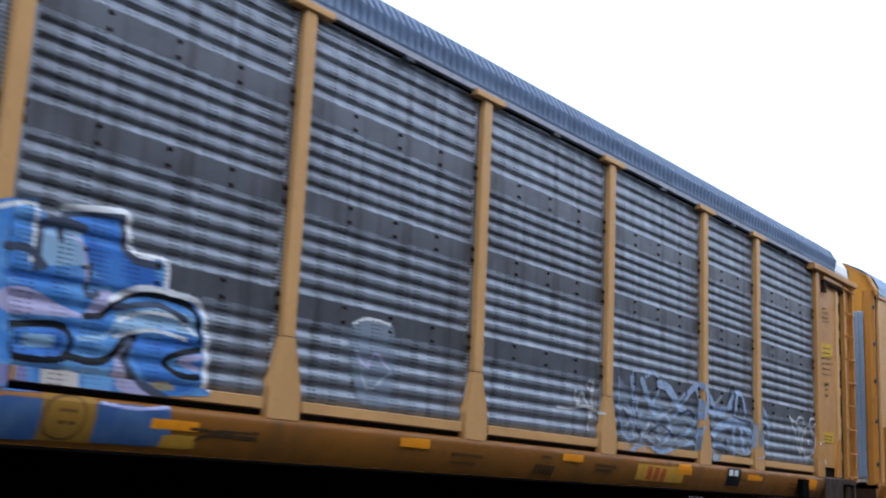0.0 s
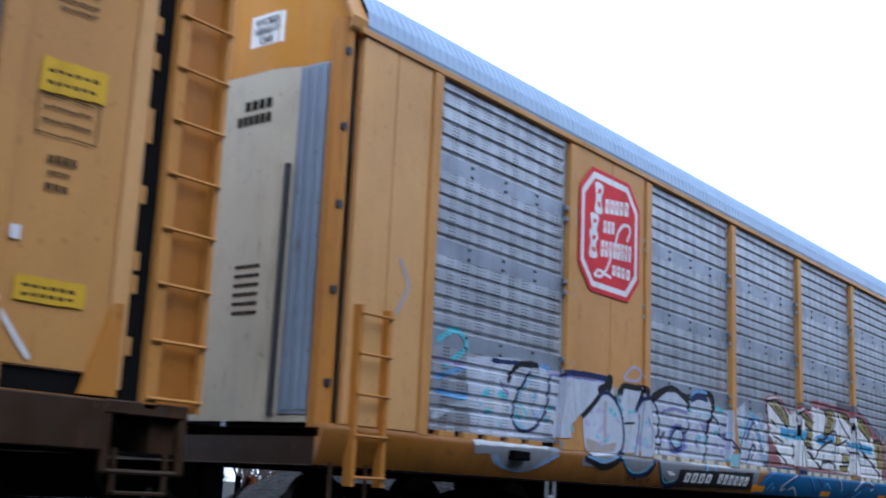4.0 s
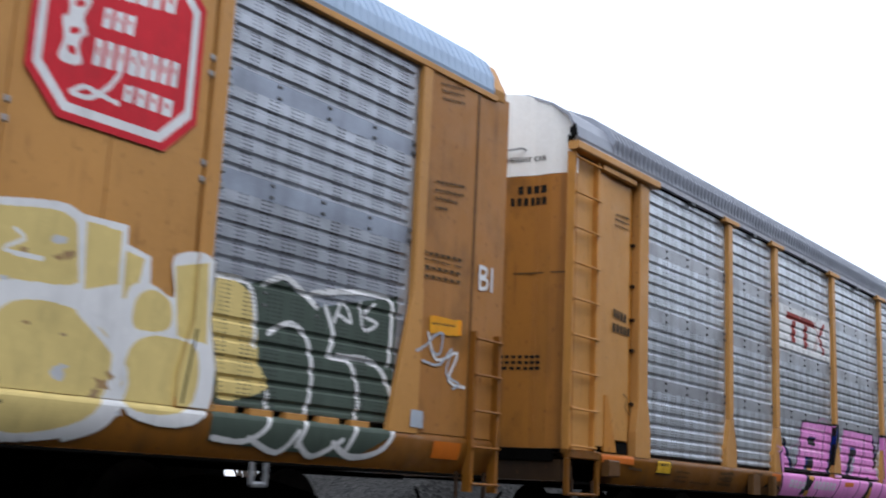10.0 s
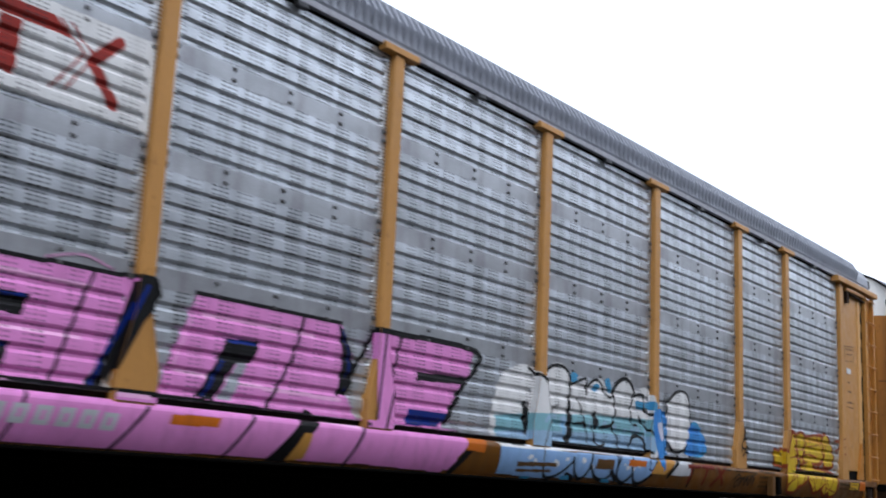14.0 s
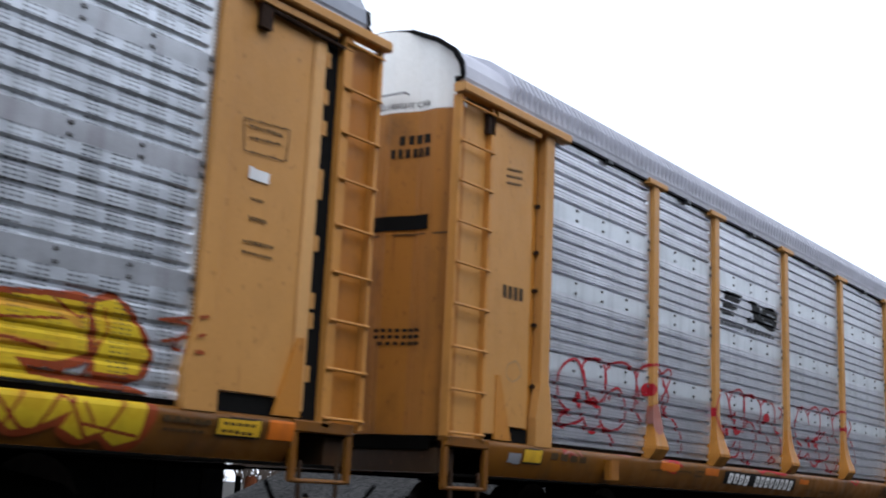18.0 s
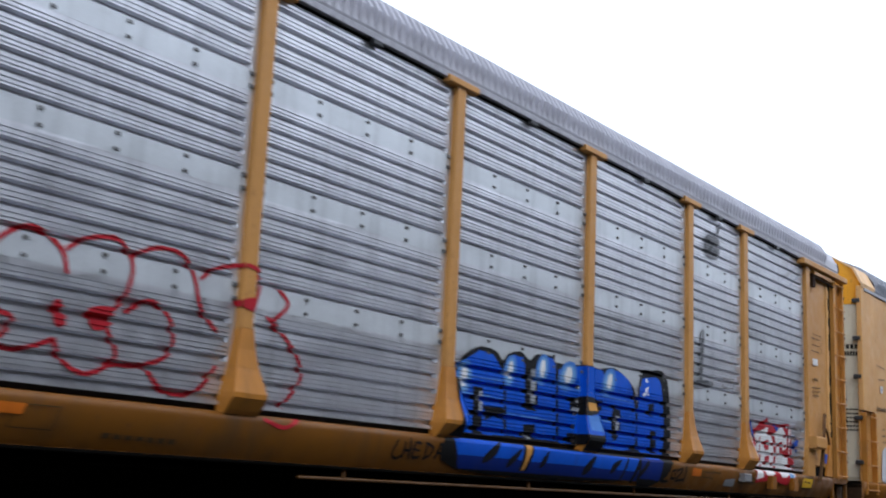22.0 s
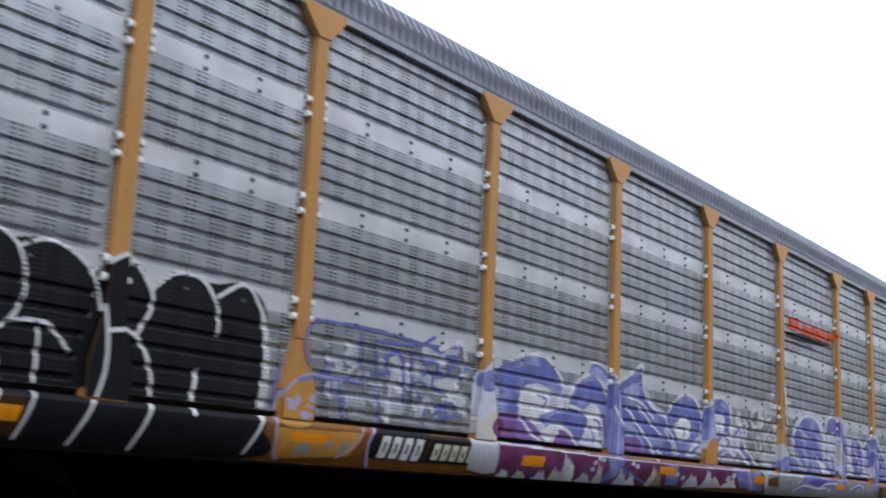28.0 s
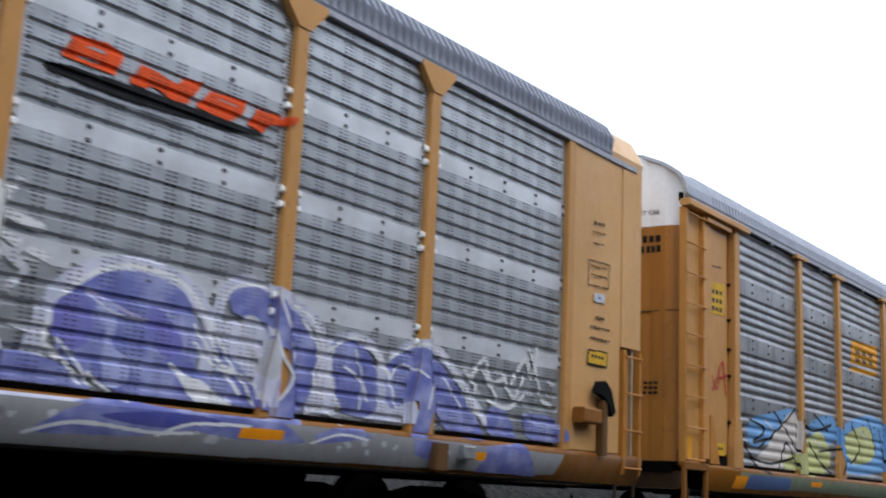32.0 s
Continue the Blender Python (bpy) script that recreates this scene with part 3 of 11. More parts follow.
    if s > 0 or seal is None:
        # the rubber shows only at the foot of the roof
        out, inn = roof_loop(-0.008)[1:3], roof_loop(0.06)[1:3]
    else:
        out, inn = roof_loop(-0.018), roof_loop(0.02)
    rim = out + inn[::-1]
    lip = Mesh()
    lip.ring([(e - 0.025, y, z) for y, z in rim], [(e + 0.025, y, z) for y, z in rim])
    part("roof_seal", lip, seal or BLACK, car)


def panel_end(car, s, half, upper, lower, cap, split, strip=BLUEGREY, notch=True, seam=3.99):
    """An end closed by flat side panels, with a short ladder at the corner."""
    span = lambda a, b: (min(s * a, s * b), max(s * a, s * b))
    skin = OCHRE_PALE if notch or s < 0 else WORN
    a, b = span(MESH_END, MESH_END + 0.15)
    p = Mesh().box(a, b, NEAR, NEAR + 0.13, 0.53 + ZB, 4.25 + ZB, 0.012)
    if not notch and s > 0:
        p.prism([(MESH_END + 0.01, 1.95 + ZB), (MESH_END + 0.149, 1.95 + ZB), (MESH_END + 0.149, 0.531 + ZB), (MESH_END - 0.3, 0.531 + ZB), (MESH_END - 0.24, 0.8 + ZB)], NEAR - 0.004, NEAR + 0.05)
        part("panel_seam", Mesh().box(split - 0.012, split + 0.02, NEAR + 0.02, NEAR + 0.05, 0.56 + ZB, 4.3 + ZB), BROWN, car)
    part("corner_post", p, OCHRE, car)
    a, b = span(MESH_END + 0.152, split)
    part("side_panel", Mesh().box(a, b, NEAR + 0.03, NEAR + 0.12, 0.55 + ZB, 4.3 + ZB, 0.012), skin, car)
    if notch:
        a, b = span(split + 0.012, half - 0.02)
        part("side_panel", Mesh().box(a, b, NEAR + 0.02, NEAR + 0.12, 1.9 + ZB, 4.34 + ZB, 0.012), skin, car)
        part("side_panel", Mesh().box(a, b, NEAR + 0.1, NEAR + 0.13, 0.55 + ZB, 1.895 + ZB, 0.008), OCHRE, car)
        ladder(car, *span(split + 0.05, half - 0.04), 0.3, 1.86, 4, OCHRE_DEEP, NEAR + 0.01)
    else:
        edge = half - 0.28 if s < 0 else half + 0.1
        part("side_panel", Mesh().box(*span(split + 0.012, edge), NEAR + 0.03, NEAR + 0.12, 0.55 + ZB, 4.34 + ZB, 0.012 if s < 0 else 0.04), skin, car)
        if s < 0:
            part("corner_column", Mesh().box(*span(edge + 0.01, half - 0.02), NEAR + 0.06, NEAR + 0.3, 0.3 + ZB, 4.4 + ZB, 0.08), OCHRE_DEEP, car)
            ladder(car, -12.95, -12.48, 0.0, 1.65, 5, OCHRE_DEEP, NEAR - 0.03)
        else:
            ladder(car, 12.78, 13.28, 0.0, 1.65, 5, SILL, NEAR - 0.03)
    x = s * (half - 0.12)
    part("end_door", end_shape(0.55, seam - 0.004, s, half).data("end_door", lower, smooth=True), None, car)
    part("door_top", end_shape(seam, 5.0, s, half, shape=ANGLED).data("door_top", upper, smooth=True), None, car)
    y = NEAR + 0.66
    st = Mesh().box(*sorted((door_x(s, half, y), door_x(s, half, y) + s * 0.05)), y, y + 0.05, 0.6 + ZB, (4.5 if notch else 3.0) + ZB)
    part("door_bar", st, ZINC if notch else DARKSTEEL, car)
    part("door_skin", seam_band(s, half, NEAR + 0.08, NEAR + 0.62, 0.62, seam - 0.02, 0.012), strip, car)
    if not notch:
        for y in (NEAR + 0.3, NEAR + 0.42, NEAR + 0.54):
            part("skin_rib", seam_band(s, half, y - 0.025, y + 0.025, 0.66, seam - 0.05, 0.03), strip, car)
    for z in (0.9, 1.75, 2.55, 3.3, 4.05) if s < 0 else ():
        part("hinge", Mesh().box(*sorted((x + s * 0.005, x + s * (0.12 if notch else 0.06))), NEAR + 0.05, NEAR + 0.2, z - 0.04 + ZB, z + 0.04 + ZB, 0.012), DARKSTEEL, car)
    roof_end(car, s, half, cap, 0.9 if notch else 0.27, shape=ANGLED)


# ---- the six cars ----
STEEL_A = steel_sheet("dull_blue_grey_sheet", lin(150, 156, 166), lin(64, 57, 54), 0.5, 0.8)
STEEL_B = steel_sheet("blue_grey_sheet", lin(188, 193, 202), lin(92, 92, 100), 0.55, 0.35)
STEEL_C = steel_sheet("pale_grey_sheet", lin(222, 228, 236), lin(116, 118, 122), 0.62, 0.5, 0.74)
STEEL_D = steel_sheet("bright_zinc_sheet", lin(222, 224, 231), lin(118, 120, 128), 0, 0.3, 0.77, 0.38, 0.86)
STEEL_E = steel_sheet("mid_grey_sheet", lin(186, 190, 194), lin(100, 100, 100), 0.55, 0.3)
STEEL_F = steel_sheet("smoky_grey_sheet", lin(158, 160, 164), lin(78, 72, 66), 0, 0.6)
BAND_A = steel_sheet("sooty_band", lin(104, 106, 112), lin(54, 46, 42), 0, 0.8)
BAND_B = steel_sheet("pale_band", lin(160, 168, 182), lin(96, 98, 106), 0, 0.3)
BAND_C = steel_sheet("smudged_band", lin(182, 186, 192), lin(120, 110, 114), 0, 0.5)
BAND_D = steel_sheet("new_zinc_band", lin(214, 220, 226), lin(140, 146, 152), 0, 0.35, 0.5, 0.42, 0.86)
BAND_E = steel_sheet("white_band", lin(214, 217, 221), lin(170, 170, 172), 0, 0.15, 0.25)
ROOF_D = plain("light_grey_roof", lin(180, 181, 191), 0.5, 0.2, 0.15, 3)
ROOF_A = plain("blue_grey_roof", lin(120, 136, 160), 0.45, 0.4, 0.2, 3)
ROOF_B = plain("pale_roof", lin(158, 178, 202), 0.5, 0.1, 0.1, 3)
ROOF_C = plain("grey_roof", lin(142, 146, 156), 0.45, 0.4, 0.2, 3)

ROLLED = ((0.08, 0.12), (0.17, 0.42), (0.26, 0.78), (0.36, 1.0), (0.46, 1.0), (0.55, 0.78), (0.64, 0.42), (0.73, 0.12), (0.82, 0.0), (1.0, 0.0))
GROOVE = ((0.13, 1.0), (0.26, 1.0), (0.36, 0.35), (0.42, 0.0), (1.0, 0.0))
SOFT_GROOVE = ((0.17, 1.0), (0.31, 1.0), (0.42, 0.3), (0.5, 0.0), (1.0, 0.0))
TRIPLE = ((0.02, 1.0), (0.28, 1.0), (0.34, 0.0), (0.45, 0.0), (0.46, 0.2), (0.51, 0.2), (0.53, 0.0), (0.71, 0.0), (0.72, 0.2), (0.77, 0.2), (0.79, 0.0), (1.0, 0.0))
WIDE = (0.2, 5, 0.022, ROLLED)
FLATS = (0.17, 5, 0.022, GROOVE)
MIXED = (0.16, 5, 0.024, SOFT_GROOVE)
FINE = (0.19, 5, 0.05, TRIPLE)
CENTRES = (8.57, 37.10, 65.64, 94.39, 123.07, 151.8)

designs = (
    Design(style=WIDE, sheet=STEEL_A, top="bar", base="flat", posts=OCHRE_PALE, roof=ROOF_A, ribs=(21, 0.07, 0.5), half=13.72, lower=True, band=BAND_A, bolt=RUSTY, pocket=SHADEBROWN),
    Design(style=FLATS, sheet=STEEL_B, top="plain", base="flat", posts=OCHRE, roof=ROOF_B, ribs=(22, 0.014, 0.7), half=13.3, lift=0.07, shift=0.035, panel=True, rail=OCHRE, tabs=ZINC, band=BAND_B, pocket=None),
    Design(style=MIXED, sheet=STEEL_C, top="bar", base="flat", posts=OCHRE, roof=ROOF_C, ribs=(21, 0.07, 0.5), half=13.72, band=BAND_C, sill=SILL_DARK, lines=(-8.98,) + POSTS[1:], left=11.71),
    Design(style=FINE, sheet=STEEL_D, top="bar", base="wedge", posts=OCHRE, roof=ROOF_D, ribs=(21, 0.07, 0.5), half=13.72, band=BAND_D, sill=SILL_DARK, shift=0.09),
    Design(style=FLATS, sheet=STEEL_E, top="flare", base="flat", posts=OCHRE, roof=ROOF_C, ribs=(21, 0.07, 0.5), half=13.72, tabs=WHITE, band=BAND_E, pocket=None),
    Design(style=WIDE, sheet=STEEL_F, top="bar", base="flat", posts=OCHRE, roof=ROOF_C, ribs=(21, 0.02, 0.42), half=13.72),
)
labels = (
    "ochre autorack with dull blue-grey corrugated sides and pale tags",
    "ochre autorack with red octagon emblems and a long painted mural",
    "ochre autorack with pale grey screens and pink block-letter graffiti",
    "ochre autorack with bright zinc screens and big blue graffiti",
    "ochre autorack with white-banded grey screens and purple graffiti",
    "ochre autorack with smoky grey screens and blue-yellow graffiti",
)
cars = [rack_car(d, t) for d, t in zip(designs, labels)]
for i in (0, 2, 3, 5):
    for s in (-1, 1):
        ladder_end(cars[i], s, 13.72 if s < 0 else 13.78 if i == 3 else 13.86, {0: WHITE, 2: ROOF_C, 3: ROOF_D, 5: ROOF_C}[i], WHITE, door_bar=i == 3, seal={3: BLACK, 5: ZINC}.get(i), start=designs[i].left if s < 0 else MESH_END, split=4.06 if i == 3 else 3.92)
for s in (-1, 1):
    panel_end(cars[1], s, 13.3, AMBER_DULL, CREAM, OCHRE, 12.5 if s < 0 else 12.78, notch=False)
    panel_end(cars[4], s, 13.72, AMBER, AGED_CREAM, CAP_TAN, 12.95 if s < 0 else 13.16, CREAM)


def on_car(i, name, mesh, mat, label=""):
    return part(name, mesh, mat, cars[i], label)


def lettering(i, words, x, y, z, size, mat, s, label):
    """Raised letters on an end door, facing out of the end."""
    cu = bpy.data.curves.new("lettering", "FONT")
    cu.body, cu.size, cu.align_x, cu.extrude = words, size, "CENTER", 0.002
    ob = new("lettering", cu)
    dg = bpy.context.evaluated_depsgraph_get()
    me = bpy.data.meshes.new_from_object(ob.evaluated_get(dg))
    bpy.data.objects.remove(ob)
    me.materials.clear()
    me.materials.append(mat)
    t = new("lettering", me)
    t.parent = cars[i]
    half = designs[i].half
    for v in me.vertices:
        w = y + v.co.x * (-1 if s < 0 else 1)
        v.co.z += abs(door_x(s, half, w)) + 0.008 - abs(x)
    t.matrix_basis = Matrix.Translation((x, y, z + ZB)) @ Matrix.Rotation(radians(-90 if s < 0 else 90), 4, "Z") @ Matrix.Rotation(radians(90), 4, "X")
    return tagged(t, label, kind="stuff")


def end_bars(i, s, half, y, z, w, h, n, mat, label="dark stencilled bars"):
    half = designs[i].half
    for k in range(n):
        x = door_x(s, half, y + w * (k + 0.4) / n) + s * (0.02 if i == 4 else 0.006)
        part("stencil_bar", Mesh().box(*sorted((x, x - s * 0.02)), y + w * k / n, y + w * (k + 0.75) / n, z + ZB, z + h + ZB, 0.001), mat, cars[i], label)


INK = plain("stencil_ink", (0.02, 0.017, 0.014, 1), 0.8, spec=0.1)
for i in (2, 3, 5):
    lettering(i, "EXCESS HEIGHT CAR", -13.627, NEAR + 0.86, 4.1, 0.09, INK, -1, "black stencilled words on the white door top")
    end_bars(i, -1, 13.62, NEAR + 0.42, 3.68, 0.42, 0.1, 4, INK)
    end_bars(i, -1, 13.62, NEAR + 0.42, 3.53, 0.5, 0.1, 6, INK)
    end_bars(i, -1, 13.62, NEAR + 0.45, 1.62, 0.55, 0.035, 7, INK)
    end_bars(i, -1, 13.62, NEAR + 0.45, 1.55, 0.55, 0.035, 7, INK)
    end_bars(i, -1, 13.62, NEAR + 0.45, 1.48, 0.5, 0.035, 6, INK)
    on_car(i, "door_seam", seam_band(-1, 13.72, NEAR + 0.08, 1.4, 2.66, 2.68), BROWN)
    on_car(i, "grab_iron", Mesh().hose([(-13.7, NEAR + 0.72, 4.26 + ZB), (-13.79, NEAR + 0.72, 4.26 + ZB), (-13.86, NEAR + 1.2, 4.24 + ZB), (-13.78, NEAR + 1.2, 4.24 + ZB)], 0.012), ZINC)
    # Near-black plate stands in for the shadow along the end sill
    on_car(i, "end_sill_shadow_plate", Mesh().box(-13.75, -13.6, NEAR + 0.2, -NEAR - 0.2, 0.4 + ZB, 0.54 + ZB), FRAME)
on_car(3, "rubber_patch", seam_band(-1, 13.72, NEAR + 0.4, NEAR + 1.1, 2.72, 2.88, 0.012), BLACK, "black rubber strip across the end door")
on_car(3, "door_leaf", seam_band(-1, 13.72, -0.06, 1.4, 1.5, 3.87, 0.008), CREAM, "dirty cream leaf of the end door")
on_car(3, "door_rod", Mesh().tube((-13.85, -0.1, 0.9 + ZB), (-13.85, -0.1, 4.3 + ZB), 0.03).tube((-13.85, -0.1, 2.2 + ZB), (-13.85, -0.1, 2.6 + ZB), 0.06), RUSTY, "rust-red vertical door rod")
on_car(2, "door_leaf", seam_band(-1, 13.72, -0.06, 1.4, 0.6, 3.87, 0.008), AGED_CREAM, "dirty cream leaf of the end door")
on_car(2, "door_rod", Mesh().tube((-13.79, -0.1, 0.6 + ZB), (-13.79, -0.1, 4.6 + ZB), 0.045), BLACK, "black vertical door seal")
# reporting plates and signs on the folding doors
on_car(1, "door_sign", seam_band(-1, 13.3, NEAR + 0.84, NEAR + 1.3, 4.27, 4.6, 0.002), WHITE, "white sign board on the amber door top")
for k, w in enumerate(("EXCESS", "HEIGHT", "CAR")):
    lettering(1, w, -13.206, NEAR + 1.07, 4.49 - 0.1 * k, 0.1, INK, -1, "black sign words")
end_bars(1, -1, 13.2, NEAR + 0.92, 3.6, 0.4, 0.1, 4, INK)
end_bars(1, -1, 13.2, NEAR + 0.92, 3.45, 0.5, 0.1, 6, INK)
for k in range(6):
    end_bars(1, -1, 13.2, NEAR + 0.92, 2.0 - 0.09 * k, 0.35, 0.035, 5, INK)
    end_bars(4, -1, 13.62, NEAR + 0.16, 1.9 - 0.08 * k, 0.22, 0.03, 4, INK)
end_bars(4, -1, 13.66, NEAR + 0.14, 3.1, 0.3, 0.09, 4, INK)
end_bars(4, -1, 13.66, NEAR + 0.14, 2.96, 0.3, 0.09, 6, INK)
for z in (0.9, 1.3, 1.7, 2.1, 2.5, 2.9, 3.3, 3.7, 4.1):
    for y in (NEAR + 0.12, NEAR + 0.37):
        on_car(4, "door_bolt", Mesh().tube((door_x(-1, 13.72, y), y, z + ZB), (door_x(-1, 13.72, y) - 0.03, y, z + ZB), 0.022, 6), DARKSTEEL)
# sill brackets, boxes and levers
for i, x, w, h, mat in ((0, 10.85, 0.3, 0.34, FRAME), (2, -8.25, 0.28, 0.3, BROWN), (2, -7.5, 0.12, 0.3, BROWN), (2, 8.15, 0.12, 0.3, BROWN), (2, 8.4, 0.14, 0.28, FRAME),
                        (3, -10.35, 0.22, 0.24, SILL), (3, 9.95, 0.2, 0.2, SILL), (3, 10.9, 0.2, 0.2, SILL), (4, 9.35, 0.2, 0.26, BROWN), (4, 9.8, 0.2, 0.14, ZINC),
                        (2, -12.75, 0.28, 0.2, BROWN), (3, 8.9, 0.26, 0.12, ZINC), (1, -10.2, 0.3, 0.1, FRAME)):
    on_car(i, "sill_bracket", Mesh().box(x - w / 2, x + w / 2, NEAR - 0.09, NEAR + 0.012, 0.46 - h + ZB, 0.46 + ZB, 0.015), mat)
# a handrail rod slung under the fourth car, and jacking rings
rod = Mesh().tube((-0.6, NEAR + 0.1, 0.06 + ZB), (10.6, NEAR + 0.1, 0.07 + ZB), 0.014)
on_car(3, "hand_rod", rod, BROWN, "thin brown rod slung under the sill")
for x in (0.0, 3.1, 5.6, 8.6, 10.4):
    on_car(3, "rod_hanger", Mesh().box(x - 0.015, x + 0.015, NEAR + 0.085, NEAR + 0.115, 0.05 + ZB, 0.17 + ZB), BROWN)
for i, x in ((1, -9.4), (1, 9.9), (4, -10.2)):
    ring = [(x + a, NEAR + 0.05, b + ZB) for a, b in ((-0.08, 0.16), (-0.08, -0.02), (0.08, -0.02), (0.08, 0.16))]
    on_car(i, "jacking_ring", Mesh().hose(ring, 0.025), ZINC)
# hand-brake gear on two car ends
brake = Mesh().box(11.75, 12.25, NEAR - 0.14, NEAR + 0.02, 1.0 + ZB, 1.2 + ZB, 0.02)
on_car(3, "brake_box", brake, OCHRE, "ochre hand-brake housing")
on_car(3, "brake_chain", Mesh().hose([(12.5, NEAR - 0.03, 1.62 + ZB), (12.38, NEAR - 0.05, 1.4 + ZB), (12.3, NEAR - 0.08, 1.15 + ZB), (12.26, NEAR - 0.05, 0.8 + ZB), (12.2, NEAR - 0.03, 0.45 + ZB)], 0.03), BROWN)
on_car(3, "brake_lever", Mesh().hose([(12.38, NEAR - 0.04, 1.42 + ZB), (12.6, NEAR - 0.04, 1.3 + ZB), (12.68, NEAR - 0.04, 1.1 + ZB)], 0.022), BROWN)
on_car(4, "brake_box", Mesh().box(12.0, 12.42, NEAR - 0.14, NEAR + 0.02, 0.86 + ZB, 1.04 + ZB, 0.02), SILL, "rusty hand-brake housing")
on_car(4, "brake_lever", Mesh().prism([(12.36, 1.24 + ZB), (12.44, 1.38 + ZB), (12.58, 1.4 + ZB), (12.72, 1.3 + ZB), (12.84, 1.04 + ZB), (12.76, 0.98 + ZB), (12.62, 1.16 + ZB), (12.5, 1.22 + ZB)], NEAR - 0.1, NEAR - 0.02), BLACK, "black hand-brake lever plate")
on_car(4, "brake_stand", Mesh().box(12.56, 12.68, NEAR - 0.08, NEAR + 0.02, 0.5 + ZB, 1.17 + ZB, 0.01), BROWN, "brown hand-brake stand")
on_car(0, "end_sill_plate", Mesh().box(MESH_END + 0.24, 12.93, NEAR - 0.014, NEAR + 0.05, 0.17 + ZB, 0.535 + ZB, 0.012), SHADEBROWN, "near-black plate over the end of the side sill")
# drain blocks under the second car's sheets
block = Mesh().box(0, 0.26, NEAR + 0.02, NEAR + 0.1, 0.53 + ZB, 0.592 + ZB).data("drain_block", OCHRE)
painted_block = Mesh().box(0, 0.26, NEAR + 0.02, NEAR + 0.1, 0.53 + ZB, 0.592 + ZB).data("drain_block", CREAM)
for a, b in bays(designs[1]):
    for k in range(int((b - a - 0.3) / 0.42)):
        part("drain_block", painted_block if -7.2 < a + 0.2 + 0.42 * k < 3.6 else block, None, cars[1], at=(a + 0.2 + 0.42 * k, 0, 0))

# ---- paint on the cars: murals, tags, stencils and reflectors ----
TONES = dict(
    white=(225, 226, 228), whitefade=(206, 208, 214), cream=(212, 206, 186), silver=(190, 197, 212), lightgrey=(190, 194, 200), metal=(160, 166, 174),
    greysill=(150, 150, 152), sillgrey=(120, 122, 128), ghost=(124, 136, 152), ghostw=(180, 190, 202), lilac=(178, 172, 206),
    lilacfade=(176, 158, 150), pinkfade=(206, 150, 190), pink=(226, 142, 208), violet=(110, 108, 186), violetblue=(104, 114, 190), violetfade=(124, 120, 178),
    navy=(26, 40, 84), royal=(0, 82, 198), royaldark=(0, 36, 118), blue=(40, 84, 176), cobalt=(70, 124, 200), skyblue=(112, 160, 208),
    azure=(72, 154, 200), paleblue=(150, 184, 214), aqua=(128, 182, 196), cyan=(104, 190, 206), sillblue=(8, 84, 130), bluesill=(84, 106, 150),
    black=(16, 16, 18), blackpaint=(20, 20, 24), blackfade=(70, 74, 80), dirt=(70, 54, 34), dirtfade=(170, 130, 70), brown=(92, 64, 32), sillbrown=(58, 42, 20),
    red=(178, 84, 40), redfade=(150, 84, 86), cranberry=(170, 60, 76), crimson=(172, 34, 46), crimsonfade=(160, 78, 50), rustpaint=(140, 62, 30),
    emblemred=(150, 50, 44), sillred=(108, 34, 22), emblem=(206, 44, 56), orange=(240, 150, 18), orangedull=(196, 104, 28), orangelabel=(226, 156, 36),
    orangelogo=(226, 84, 32), oldyellow=(198, 148, 52), label=(210, 166, 42), pastel=(190, 192, 130), creampaint=(216, 194, 128),
    olivepaint=(152, 136, 80), olivebox=(150, 112, 44), tanpaint=(196, 142, 68), darkgreen=(74, 86, 78), greenfade=(110, 120, 84), zincpaint=(130, 132, 138),
    sheetgap=(150, 156, 162), pinklight=(244, 184, 228), mist=(158, 178, 206), mistdark=(70, 78, 96), lightsky=(138, 176, 222), smokefade=(84, 76, 88), lilacpale=(206, 206, 222), lilacwash=(168, 174, 216), creamwash=(206, 198, 190), violetmix=(102, 108, 178), yellowmix=(206, 176, 40), azuremix=(52, 128, 204), bluemix=(74, 128, 196), bluedeep=(56, 104, 180), bluesillmix=(62, 92, 140), mauvemix=(134, 92, 152), maroonmix=(104, 44, 78), oliveline=(150, 138, 110), ochrebare=(190, 134, 68), deepviolet=(62, 66, 150),
)
SPRAY = {}
AIRBRUSHED = dict(yellowmix=lin(190, 150, 30), azuremix=lin(74, 150, 216), bluemix=lin(120, 170, 216), bluedeep=lin(80, 134, 204), bluesillmix=lin(84, 112, 150), violetmix=lin(166, 172, 216), mauvemix=lin(120, 106, 178), maroonmix=lin(122, 70, 120), violetblue=lin(88, 96, 172), lilacpale=lin(184, 190, 208))


def coat(tone, slots):
    """The paint of that tone, over perforated sheet or over plain steel."""
    if (tone, slots) not in SPRAY:
        cover = 0.72 if "fade" in tone or "ghost" in tone else 0.84 if "violet" in tone else 0.9 if tone in ("silver", "paleblue", "aqua", "lilac", "mist") else 1.0
        SPRAY[tone, slots] = spray("spray_" + tone, lin(*TONES[tone]), cover, slots, AIRBRUSHED.get(tone))
    return SPRAY[tone, slots]


def smooth_path(pts, closed, n=5):
    """A soft curve through the points."""
    out, k = [], len(pts)
    for i in range(k if closed else k - 1):
        p = [pts[(i + j) % k] if closed else pts[min(max(i + j, 0), k - 1)] for j in (-1, 0, 1, 2)]
        for s in range(n):
            f = s / n
            out.append(tuple(0.5 * (2 * b + (c - a) * f + (2 * a - 5 * b + 4 * c - d) * f * f + (3 * b - a - 3 * c + d) * f ** 3)
                             for a, b, c, d in zip(*p)))
    if not closed:
        out.append(pts[-1])
    return out


